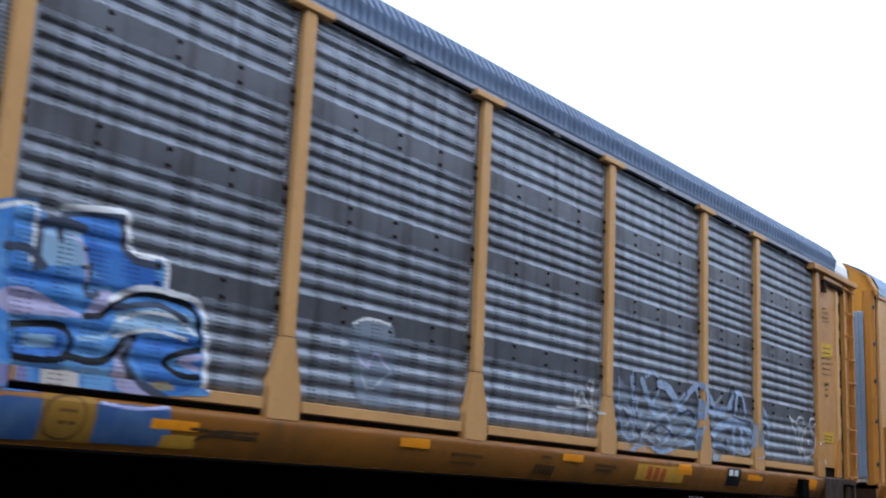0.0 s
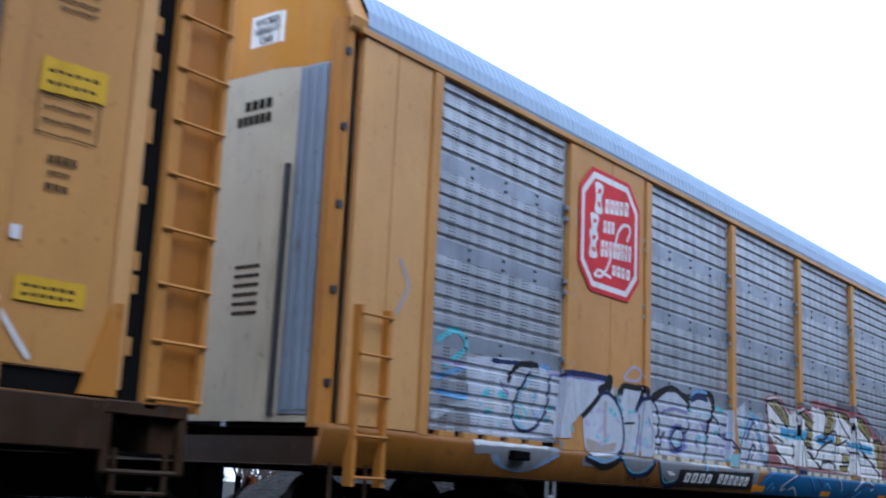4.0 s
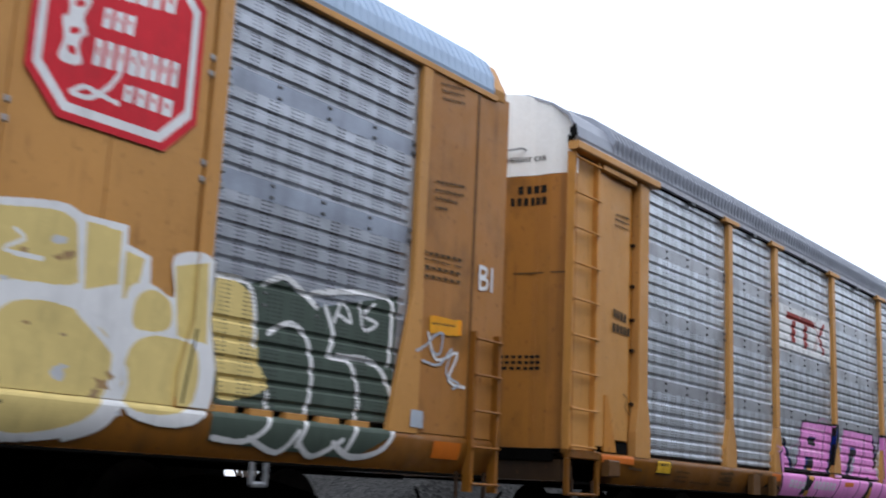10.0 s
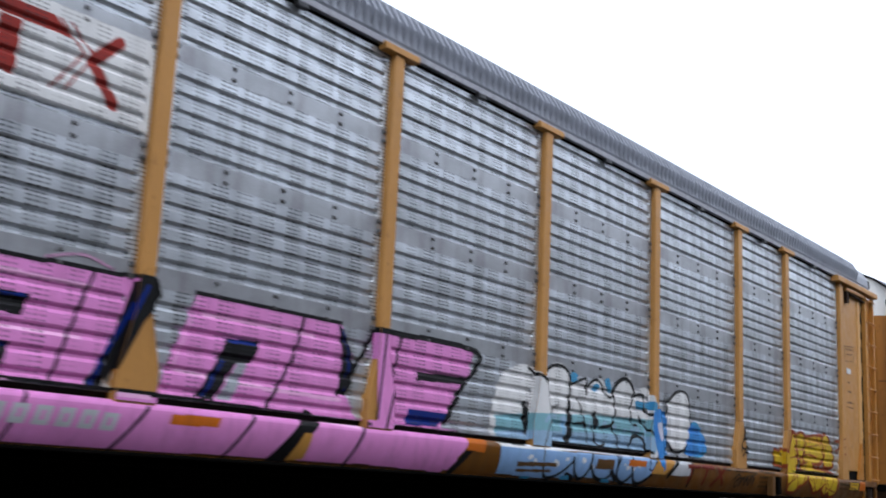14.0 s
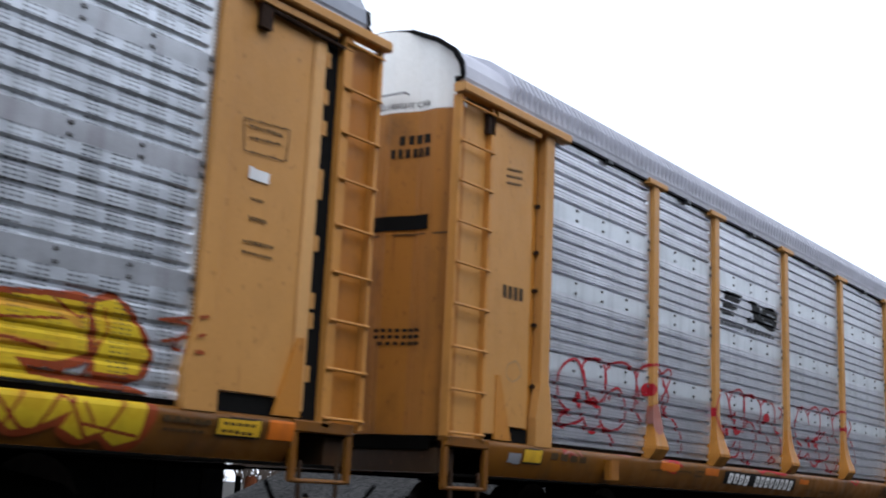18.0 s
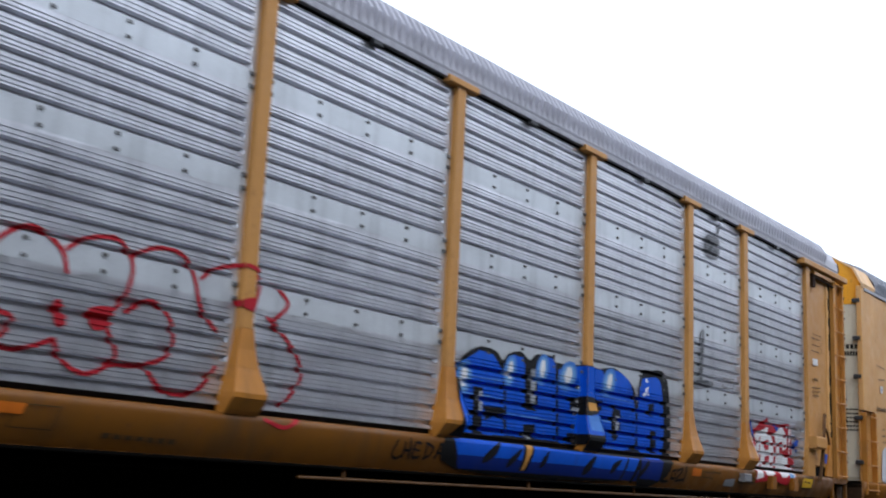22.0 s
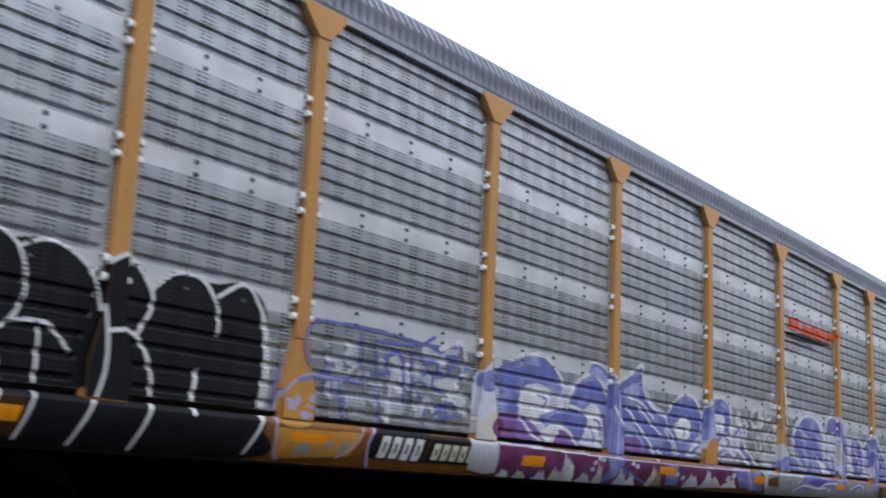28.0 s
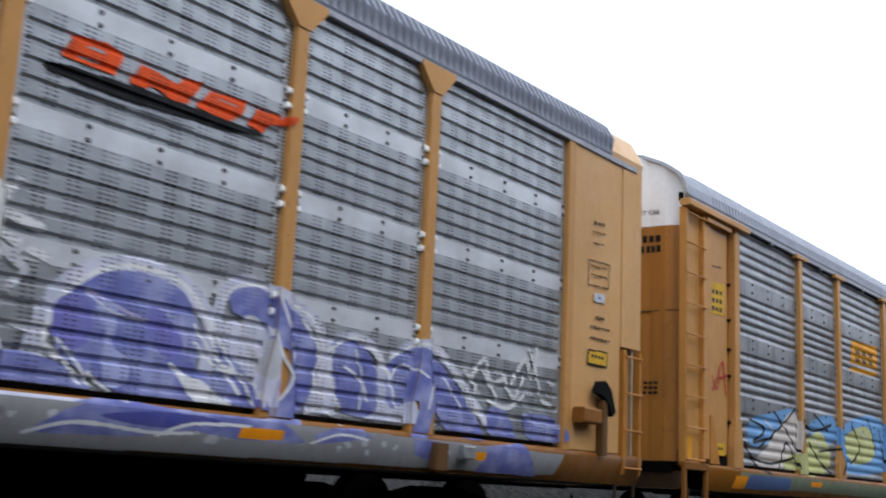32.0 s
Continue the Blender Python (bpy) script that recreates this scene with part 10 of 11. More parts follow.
art.fill("violetfade", 0, (1.18, 0.51), (1.25, 0.58), (1.7, 0.56), (1.69, 0.49), (1.19, 0.47))
art.fill("ochrebare", 1, (1.24, 0.77), (1.45, 0.91), (1.66, 0.88), (1.66, 0.56), (1.23, 0.56))
art.fill("violetmix", 1, (1.62, 1.48), (1.95, 1.51), (2.16, 1.43), (2.25, 1.22), (2.16, 1.06), (2.01, 1.04), (2.04, 1.18), (1.96, 1.28), (1.69, 1.29))
art.fill("white", 1, (1.72, 1.24), (1.93, 1.25), (2.01, 1.17), (1.91, 1.03), (1.73, 1.05))
art.line("violetblue", 0.040, (1.68, 1.38), (1.94, 1.39), (2.1, 1.28), (2.09, 1.15))
art.line("white", 0.045, (1.61, 1.5), (1.95, 1.54), (2.19, 1.45), (2.3, 1.21), (2.2, 1.04))
art.line("violetmix", 0.050, (1.75, 0.87), (1.98, 0.99), (2.19, 0.88), (1.98, 0.77), (1.78, 0.71))
art.line("violetmix", 0.035, (1.76, 0.99), (2.01, 0.98), (2.2, 1.03))
art.line("violetmix", 0.035, (1.87, 0.61), (2.05, 0.71), (2.28, 0.71))
art.line("white", 0.050, (1.75, 0.78), (1.97, 0.87), (2.21, 0.77), (2.42, 0.67))
art.line("white", 0.060, (2.45, 1.24), (2.59, 1.36), (2.55, 1.08), (2.51, 0.9))
art.line("violetfade", 0.050, (2.42, 0.67), (2.56, 0.74), (2.74, 0.65))
art.line("white", 0.090, (2.49, 1.12), (2.85, 1.21), (2.76, 1.03), (2.69, 0.92), (3.03, 0.72), (3.34, 0.55))
art.line("violetmix", 0.050, (2.52, 1.11), (2.81, 1.19), (2.72, 1.03), (2.66, 0.89), (2.98, 0.7), (3.27, 0.54))
art.line("oliveline", 0.020, (2.79, 1.08), (2.73, 0.97), (3.09, 0.75), (3.47, 0.55))
art.line("oliveline", 0.020, (3.47, 0.56), (3.93, 0.73), (4.26, 0.88))

art = Art(4, "graffiti", "maroon paint with white splashes along the sill")
art.fill("maroonmix", 0, (-4.03, 0.53), (-3.4, 0.54), (-1.24, 0.51), (1.19, 0.51), (2.79, 0.52), (2.81, 0.25), (-0.82, 0.18), (-3.35, 0.16), (-3.97, 0.15))
art.fill("violetmix", 0, (-1.65, 0.48), (-1.16, 0.49), (-1.36, 0.27), (-1.65, 0.18), (-1.74, 0.2), (-1.55, 0.35))
art.fill("violetmix", 0, (-0.08, 0.49), (0.31, 0.5), (0.43, 0.22), (0.07, 0.21))
art.fill("violetmix", 0, (2.16, 0.52), (2.79, 0.52), (2.81, 0.25), (2.54, 0.24))
art.line("violetblue", 0.030, (-1.35, 0.4), (-0.9, 0.29), (-0.55, 0.22))
art.fill("white", 0, (-3.97, 0.13), (-3.94, 0.19), (-3.9, 0.21), (-3.87, 0.26), (-3.83, 0.24), (-3.79, 0.25), (-3.75, 0.23), (-3.67, 0.15))
art.fill("creamwash", 0, (-3.69, 0.14), (-3.64, 0.17), (-3.6, 0.2), (-3.56, 0.26), (-3.51, 0.24), (-3.47, 0.25), (-3.41, 0.21), (-3.32, 0.16))
art.fill("lilacpale", 0, (-3.28, 0.14), (-3.23, 0.19), (-3.18, 0.2), (-3.14, 0.28), (-3.09, 0.24), (-3.05, 0.29), (-2.99, 0.21), (-2.89, 0.16))
art.fill("creamwash", 0, (-2.92, 0.15), (-2.88, 0.21), (-2.86, 0.26), (-2.83, 0.34), (-2.79, 0.26), (-2.76, 0.31), (-2.71, 0.24), (-2.64, 0.16))
art.fill("lilacpale", 0, (-2.73, 0.15), (-2.7, 0.28), (-2.66, 0.27), (-2.65, 0.51), (-2.59, 0.39), (-2.56, 0.46), (-2.49, 0.29), (-2.4, 0.16))
art.fill("white", 0, (-2.57, 0.15), (-2.55, 0.29), (-2.52, 0.3), (-2.51, 0.43), (-2.47, 0.36), (-2.44, 0.38), (-2.4, 0.3), (-2.33, 0.16))
art.fill("lilacpale", 0, (-2.32, 0.15), (-2.26, 0.2), (-2.21, 0.23), (-2.17, 0.29), (-2.11, 0.27), (-2.06, 0.27), (-2, 0.23), (-1.9, 0.17))
art.fill("creamwash", 0, (-1.9, 0.16), (-1.88, 0.25), (-1.85, 0.26), (-1.84, 0.45), (-1.79, 0.29), (-1.77, 0.41), (-1.73, 0.31), (-1.66, 0.17))
art.fill("lilacpale", 0, (-1.39, 0.16), (-1.34, 0.22), (-1.3, 0.27), (-1.26, 0.38), (-1.21, 0.29), (-1.17, 0.33), (-1.11, 0.27), (-1.02, 0.18))
art.fill("white", 0, (-1.09, 0.17), (-1.05, 0.23), (-1.02, 0.25), (-0.99, 0.34), (-0.94, 0.26), (-0.91, 0.3), (-0.86, 0.24), (-0.78, 0.18))
art.fill("creamwash", 0, (-0.51, 0.18), (-0.47, 0.29), (-0.44, 0.31), (-0.41, 0.46), (-0.36, 0.36), (-0.33, 0.41), (-0.28, 0.32), (-0.2, 0.19))
art.fill("oliveline", 0, (-0.4, 0.18), (-0.35, 0.23), (-0.31, 0.25), (-0.28, 0.37), (-0.23, 0.32), (-0.19, 0.36), (-0.14, 0.29), (-0.05, 0.19))
art.fill("lilacpale", 0, (0.58, 0.19), (0.64, 0.29), (0.7, 0.31), (0.76, 0.4), (0.83, 0.32), (0.89, 0.37), (0.96, 0.32), (1.08, 0.22))
art.fill("creamwash", 0, (1.05, 0.2), (1.16, 0.25), (1.26, 0.29), (1.35, 0.36), (1.46, 0.34), (1.55, 0.38), (1.66, 0.33), (1.86, 0.23))
art.fill("lilacpale", 0, (1.14, 0.21), (1.18, 0.28), (1.23, 0.32), (1.26, 0.46), (1.31, 0.41), (1.35, 0.45), (1.4, 0.37), (1.5, 0.22))
art.fill("white", 0, (1.82, 0.22), (1.91, 0.29), (1.98, 0.29), (2.05, 0.39), (2.13, 0.32), (2.2, 0.39), (2.28, 0.3), (2.43, 0.24))
art.fill("lilacpale", 1, (-1.88, 0.45), (-1.86, 0.5), (-1.8, 0.49), (-1.81, 0.45))
art.fill("lilacpale", 1, (-1.79, 0.43), (-1.76, 0.48), (-1.7, 0.47), (-1.72, 0.43))
art.fill("lilacpale", 1, (-1.98, 0.39), (-1.95, 0.44), (-1.89, 0.43), (-1.91, 0.39))
art.fill("lilacpale", 1, (-1.03, 0.43), (-1, 0.47), (-0.93, 0.46), (-0.95, 0.42))
art.fill("lilacpale", 1, (-0.91, 0.4), (-0.88, 0.45), (-0.81, 0.43), (-0.82, 0.39))
art.fill("lilacpale", 1, (-2.02, 0.32), (-1.99, 0.36), (-1.94, 0.35), (-1.95, 0.31))
art.fill("lilacpale", 1, (0.26, 0.34), (0.3, 0.39), (0.38, 0.38), (0.36, 0.34))
art.fill("lilacpale", 1, (0.45, 0.3), (0.5, 0.35), (0.58, 0.34), (0.56, 0.3))
art.fill("lilacpale", 1, (1.93, 0.34), (1.99, 0.4), (2.09, 0.38), (2.06, 0.34))
art.fill("lilacpale", 1, (2.11, 0.39), (2.17, 0.45), (2.27, 0.43), (2.24, 0.38))
art.line("lilacpale", 0.020, (-3.99, 0.52), (-3.4, 0.52), (-1.24, 0.49), (1.19, 0.49), (2.79, 0.51))
art.fill("lilacpale", 0, (3.3, 0.51), (4.14, 0.52), (5.85, 0.52), (7.07, 0.51), (7.09, 0.26), (4.66, 0.28), (3.51, 0.25))
art.fill("violetmix", 0, (2.66, 0.48), (3.22, 0.52), (3.44, 0.22), (2.88, 0.22))
art.line("violetblue", 0.020, (2.85, 0.46), (3.12, 0.28))
art.line("lilacpale", 0.020, (2.74, 0.46), (3, 0.23))
art.fill("violetmix", 1, (4.66, 0.31), (5.05, 0.49), (5.48, 0.56), (5.94, 0.52), (7.07, 0.5), (7.08, 0.35), (6.25, 0.36), (5.68, 0.37))
art.line("white", 0.025, (4.66, 0.3), (5.14, 0.39), (5.77, 0.34))
art.line("white", 0.025, (5.77, 0.34), (6.34, 0.4), (6.97, 0.33))
art.fill("sillbrown", 0, (3.58, 0.43), (3.98, 0.51), (4, 0.32), (3.57, 0.31))
art.fill("orange", 0, (-3.54, 0.42), (-3.08, 0.43), (-3.09, 0.31), (-3.54, 0.31))
art.fill("orange", 0, (-0.23, 0.44), (0.26, 0.45), (0.26, 0.34), (-0.22, 0.35))
art.fill("orange", 0, (2.97, 0.43), (3.42, 0.43), (3.41, 0.32), (2.97, 0.33))

art = Art(4, "graffiti", "loose white tag and violet scrolls")
art.line("white", 0.067, (4.43, 1.92), (4.4, 1.61), (4.77, 1.48))
art.line("white", 0.074, (2.25, 1.07), (2.54, 1.21), (2.71, 1.07), (2.5, 0.84), (2.91, 0.62))
art.line("violetblue", 0.042, (2.4, 1.04), (2.62, 1.11), (2.57, 0.9), (2.99, 0.63), (3.34, 0.55))
art.fill("whitefade", 0, (3.39, 0.77), (4.2, 1.01), (4.61, 0.75), (4.15, 0.55), (3.51, 0.51))
art.fill("violetblue", 0, (4.26, 0.78), (4.71, 0.81), (4.7, 0.58), (4.23, 0.58))

art = Art(4, "graffiti", "violet bubble letters with white rims")
art.line("lilacpale", 0.150, (4.72, 0.8), (4.85, 1.2), (5.15, 1.46), (5.57, 1.56), (6, 1.51), (6.3, 1.29), (6.45, 1), (6.7, 0.7))
art.line("lilacpale", 0.120, (6.4, 1.2), (6.45, 1.48), (6.7, 1.64), (7.2, 1.54), (7.55, 1.42), (7.72, 1.15), (7.68, 0.75))
art.line("lilacpale", 0.110, (7.74, 0.8), (7.76, 1.2), (8.06, 1.34), (8.41, 1.27), (8.6, 1.04), (8.7, 1.25), (9.03, 1.4), (9.39, 1.38), (9.82, 1.09), (10.26, 0.74))
art.fill("lilacpale", 0, (6.3, 1.2), (6.6, 1.3), (7.1, 1.2), (7.1, 0.62), (6.2, 0.62))
art.fill("lilacpale", 0, (7.6, 1.1), (7.85, 1.15), (7.9, 0.62), (7.5, 0.62))
art.fill("lilacpale", 0, (8.3, 1.1), (8.75, 1.15), (9.1, 0.62), (8.3, 0.62))
art.splash("whitefade", 16, 0.045, (4.57, 1.2), (5.1, 0.7), 1030)
art.splash("whitefade", 14, 0.04, (9.7, 1.3), (11.6, 0.75), 1031)
art.fill("violetmix", 0, (3.84, 0.59), (4.03, 0.71), (4.22, 0.79), (4.72, 0.81), (5.02, 0.75), (5.29, 0.59), (4.7, 0.56), (4.04, 0.57))
art.fill("violetmix", 1, (4.91, 0.92), (4.91, 1.15), (5.08, 1.34), (5.32, 1.48), (5.65, 1.52), (6.01, 1.45), (6.17, 1.27), (6.28, 1.08), (6.22, 0.86), (6.52, 0.79), (6.48, 0.59), (5.68, 0.57), (5.28, 0.68), (5.02, 0.79))
art.fill("violetmix", 0, (6.49, 1.52), (6.75, 1.63), (7.09, 1.55), (7.19, 1.45), (7.22, 1.12), (6.96, 1.16), (6.7, 1.33), (6.56, 1.36))
art.fill("violetmix", 0, (6.34, 1.09), (6.57, 1.01), (6.83, 0.82), (7.01, 0.59), (6.69, 0.58), (6.44, 0.78))
art.fill("violetmix", 1, (7.19, 1.46), (7.46, 1.38), (7.63, 1.18), (7.6, 0.89), (7.41, 0.56), (7.31, 0.34), (7, 0.34), (7.09, 0.64), (7.22, 0.92))
art.fill("violetmix", 1, (7.79, 1.24), (8.06, 1.32), (8.27, 1.25), (8.45, 1.04), (8.42, 0.67), (7.97, 0.67), (7.86, 0.91))
art.fill("violetmix", 1, (8.58, 1.1), (8.72, 1.26), (9.04, 1.37), (9.33, 1.31), (9.69, 1.08), (10.06, 0.79), (10.22, 0.55), (9.65, 0.57), (9.31, 0.8), (9.14, 0.44), (8.9, 0.41), (9.03, 0.84), (8.65, 0.75))
art.fill("violetmix", 1, (10.3, 0.87), (10.62, 0.88), (10.85, 0.58), (10.37, 0.59))
art.fill("violetmix", 1, (11.02, 0.86), (11.58, 0.88), (11.88, 0.64), (11.16, 0.6))
art.line("lilac", 0.029, (5.14, 1.32), (5.55, 1.19), (5.77, 1.16))
art.line("lilac", 0.020, (6.03, 1.25), (6.11, 0.96))
art.fill("white", 0, (6.01, 0.8), (6.29, 0.77), (6.63, 0.6), (6.24, 0.59))
art.fill("whitefade", 1, (6.67, 1.27), (6.82, 1.36), (7.03, 1.17), (7.09, 0.9), (6.9, 0.88))
art.line("lilac", 0.042, (7.09, 0.84), (7.01, 0.52))
art.line("white", 0.031, (7.02, 1.6), (7.2, 1.3), (7.32, 1.09), (7.24, 0.86))
art.line("white", 0.024, (7.41, 0.55), (7.71, 0.68), (7.92, 0.53))
art.line("white", 0.025, (8.63, 1.04), (8.83, 1.18), (9.16, 1.09))
art.line("white", 0.026, (9.5, 1.12), (9.82, 0.84))
art.line("white", 0.026, (9.29, 1.17), (9.18, 0.79))
art.line("white", 0.024, (8.12, 1.24), (8.24, 0.96), (8.21, 0.7))
art.line("white", 0.040, (4.82, 0.91), (4.91, 1.2), (5.19, 1.45), (5.57, 1.56), (6, 1.51), (6.28, 1.29), (6.42, 1), (6.7, 0.7))
art.line("white", 0.029, (6.45, 1.45), (6.6, 1.58), (6.92, 1.64))
art.line("white", 0.031, (7.18, 1.54), (7.5, 1.45), (7.69, 1.19), (7.65, 0.89))
art.line("white", 0.032, (7.74, 1.18), (8.06, 1.34), (8.41, 1.27), (8.65, 1.04))
art.line("white", 0.034, (8.62, 1.22), (9.03, 1.4), (9.39, 1.38), (9.82, 1.09), (10.26, 0.74))
art.line("white", 0.028, (6.19, 1.06), (6.43, 0.89), (6.83, 0.82), (6.94, 0.62))
art.line("white", 0.027, (5.21, 0.72), (5.41, 0.6), (5.56, 0.54))
art.line("white", 0.055, (9.97, 1.18), (10.21, 1.4), (10.34, 1.15), (10.6, 1.24))
art.line("white", 0.057, (10.73, 1.19), (10.99, 1.48), (11.14, 1.29), (11.26, 1.65))
art.fill("greysill", 0, (3.53, 0.49), (7.28, 0.5), (11.77, 0.47), (11.64, 0.23), (3.57, 0.17))
art.splash("whitefade", 34, 0.04, (3.59, 0.4), (11.21, 0.31), 1068)
art.splash("sillgrey", 14, 0.05, (3.59, 0.4), (11.21, 0.31), 1069)
art.fill("violetmix", 0, (4.73, 0.26), (5, 0.43), (5.24, 0.52), (5.76, 0.53), (7.2, 0.49), (7.49, 0.34), (6.65, 0.33), (6.19, 0.37), (5.65, 0.29))
art.fill("deepviolet", 1, (5.31, 0.42), (5.9, 0.49), (6.48, 0.46), (5.91, 0.37))
art.fill("violetmix", 0, (7.55, 0.42), (7.81, 0.5), (8.19, 0.52), (8.35, 0.44), (7.64, 0.35))
art.fill("violetmix", 0, (8.96, 0.48), (9.4, 0.47), (9.36, 0.26), (9.01, 0.33))
art.fill("violetmix", 0, (10.22, 0.48), (10.92, 0.55), (11.29, 0.2), (10.11, 0.21))
art.line("white", 0.027, (4.73, 0.26), (5.13, 0.36), (5.78, 0.33), (6.21, 0.35))
art.line("white", 0.027, (5.86, 0.31), (6.19, 0.42), (6.79, 0.44))
art.line("white", 0.023, (7.55, 0.35), (7.91, 0.45), (8.29, 0.42))
art.fill("orange", 0, (6.7, 0.43), (7.2, 0.44), (7.19, 0.35), (6.68, 0.34))
art.fill("orange", 0, (9.77, 0.41), (10.22, 0.41), (10.2, 0.33), (9.75, 0.33))
art.fill("brown", 0, (3.54, 0.41), (3.96, 0.48), (4.01, 0.3), (3.6, 0.31))
art.fill("orange", 0, (3.09, 0.44), (3.4, 0.45), (3.4, 0.33), (3.11, 0.34))
art.fill("violet", 1, (4.89, 1.19), (5.07, 1.27), (5.21, 1.17), (5.19, 0.95), (5.04, 0.86), (4.89, 0.95))
art.fill("violet", 1, (5.74, 1.29), (5.92, 1.2), (6.06, 1.03), (5.98, 0.9), (5.82, 0.96), (5.71, 1.13))
art.fill("lilacwash", 1, (5.23, 1.21), (5.35, 1.27), (5.43, 1.17), (5.41, 0.94), (5.56, 0.85), (5.56, 0.67), (5.39, 0.64), (5.32, 0.83), (5.33, 1.04))
art.line("white", 0.030, (4.84, 0.87), (4.99, 0.79), (5.15, 0.63))
art.line("white", 0.024, (4.92, 0.93), (5.09, 0.8), (5.23, 0.63))
art.line("lilacpale", 0.020, (5.15, 1.29), (5.38, 1.18), (5.66, 1.16))
art.line("white", 0.035, (5.96, 0.86), (6.25, 0.73), (6.54, 0.62))
art.line("white", 0.030, (6.17, 1.2), (6.43, 0.95), (6.71, 0.83), (6.87, 0.62))
art.line("white", 0.030, (6.34, 1.26), (6.5, 1.04), (6.65, 0.86))
art.fill("lilacpale", 1, (6.76, 1.32), (6.9, 1.29), (6.98, 1.19), (6.94, 1.03), (6.8, 1.1), (6.72, 1.21))
art.line("white", 0.030, (7, 1.29), (7.12, 1.06), (7.26, 0.89), (7.12, 0.7))
art.line("white", 0.035, (7.4, 1.41), (7.63, 1.18), (7.58, 0.88), (7.74, 0.76))
art.line("white", 0.028, (7.97, 1.07), (8.21, 0.97), (8.32, 0.79))
art.line("white", 0.030, (8.4, 1.23), (8.6, 1.07), (8.74, 0.77))
art.line("white", 0.030, (7.82, 1.2), (7.79, 0.94), (7.94, 0.69))
art.line("white", 0.045, (9.85, 1.23), (10.06, 1.08), (9.92, 0.9), (10.17, 0.8))
art.line("white", 0.045, (10.19, 1.26), (10.47, 0.99))
art.line("white", 0.045, (10.55, 1.29), (10.78, 1.03), (10.98, 1.28))
art.line("white", 0.045, (11.08, 1.6), (11.23, 1.38), (11.33, 1.13))
art.line("white", 0.045, (10.31, 0.96), (10.68, 0.91), (10.99, 1.08))
art.line("white", 0.045, (11.36, 1.05), (11.57, 1.01))
art.line("whitefade", 0.060, (9.76, 1.16), (9.97, 0.85))
art.line("lilacwash", 0.050, (11.01, 0.87), (11.29, 0.78), (11.76, 0.78))

art = Art(4, "painted_emblem", "orange slanted letter blocks over a black wedge")
art.fill("orangelogo", 0, (4.79, 3.16), (5.08, 3.19), (5.25, 3.16), (5.18, 2.96), (4.7, 2.96))
art.fill("orangelogo", 0, (5.42, 3.14), (5.55, 3.12), (5.77, 3.08), (5.86, 3.16), (6.05, 3.18), (5.89, 2.95), (5.72, 2.94), (5.54, 3), (5.47, 2.95), (5.31, 2.95))
art.fill("orangelogo", 0, (6.13, 3.14), (6.54, 3.17), (6.48, 3.02), (6.33, 2.93), (5.98, 2.96))
art.fill("orangelogo", 0, (6.66, 3.14), (7.1, 3.17), (7.05, 3.09), (6.84, 3.05), (6.73, 2.94), (6.56, 2.97))
art.line("sheetgap", 0.020, (4.91, 3.1), (5.06, 3.11))
art.line("sheetgap", 0.020, (4.86, 3.01), (5.02, 3.02))
art.line("sheetgap", 0.020, (6.21, 3.09), (6.41, 3.09))
art.fill("black", 0, (4.57, 2.88), (4.73, 2.91), (5.46, 2.94), (6.37, 2.94), (6.88, 2.93), (6.37, 2.86), (5.36, 2.81), (4.61, 2.82))
art.line("blackfade", 0.020, (4.8, 2.75), (5.48, 2.76), (5.98, 2.77))

art = Art(4, "stencilling", "stencils and labels on the end panel")
art.fill("label", 0, (12.34, 1.76), (12.8, 1.77), (12.78, 1.59), (12.31, 1.59))
art.line("black", 0.020, (12.34, 1.76), (12.8, 1.77), (12.78, 1.59), (12.31, 1.59), (12.34, 1.76))
art.bars("dirt", 0.035, 4, (12.41, 1.69), (12.73, 1.69))
art.line("dirt", 0.015, (12.3, 2.87), (12.83, 2.89), (12.8, 2.58), (12.29, 2.56), (12.3, 2.87))
art.bars("dirt", 0.022, 6, (12.36, 2.81), (12.76, 2.82))
art.bars("dirt", 0.021, 6, (12.37, 2.7), (12.77, 2.71))
art.bars("dirt", 0.036, 3, (12.42, 3.36), (12.71, 3.38))
art.bars("dirt", 0.021, 4, (12.39, 3.24), (12.72, 3.26))
art.bars("dirt", 0.021, 4, (12.41, 3.1), (12.69, 3.12))
art.bars("dirt", 0.035, 3, (12.5, 2.18), (12.73, 2.18))
art.bars("dirt", 0.027, 6, (12.36, 2.05), (12.88, 2.06))
art.bars("dirt", 0.028, 6, (12.37, 1.91), (12.88, 1.92))
art.fill("whitefade", 0, (12.46, 2.48), (12.72, 2.49), (12.71, 2.38), (12.45, 2.37))
art.line("blue", 0.028, (12.56, 2.43), (12.6, 2.43))

art = Art(4, "stencilling", "stencils, poster scrap and label on the end panel")
art.bars("brown", 0.07, 9, (-12.88, 1.99), (-12.03, 2))
art.bars("dirt", 0.026, 6, (-12.74, 2.58), (-12.32, 2.61))
art.bars("dirt", 0.020, 8, (-12.88, 2.86), (-12.29, 2.83))
art.bars("dirt", 0.026, 4, (-12.57, 1.6), (-12.39, 1.6))
art.bars("dirt", 0.026, 4, (-12.58, 1.47), (-12.38, 1.47))
art.bars("dirt", 0.025, 4, (-12.58, 1.34), (-12.37, 1.35))
art.fill("whitefade", 1, (-12.6, 1.18), (-12.25, 1.25), (-12.17, 1), (-12.33, 0.6), (-12.69, 0.61), (-12.65, 0.96))
art.fill("whitefade", 0, (-12.64, 2.46), (-12.47, 2.47), (-12.48, 2.33), (-12.64, 2.32))
art.line("blue", 0.033, (-12.56, 2.39), (-12.54, 2.39))
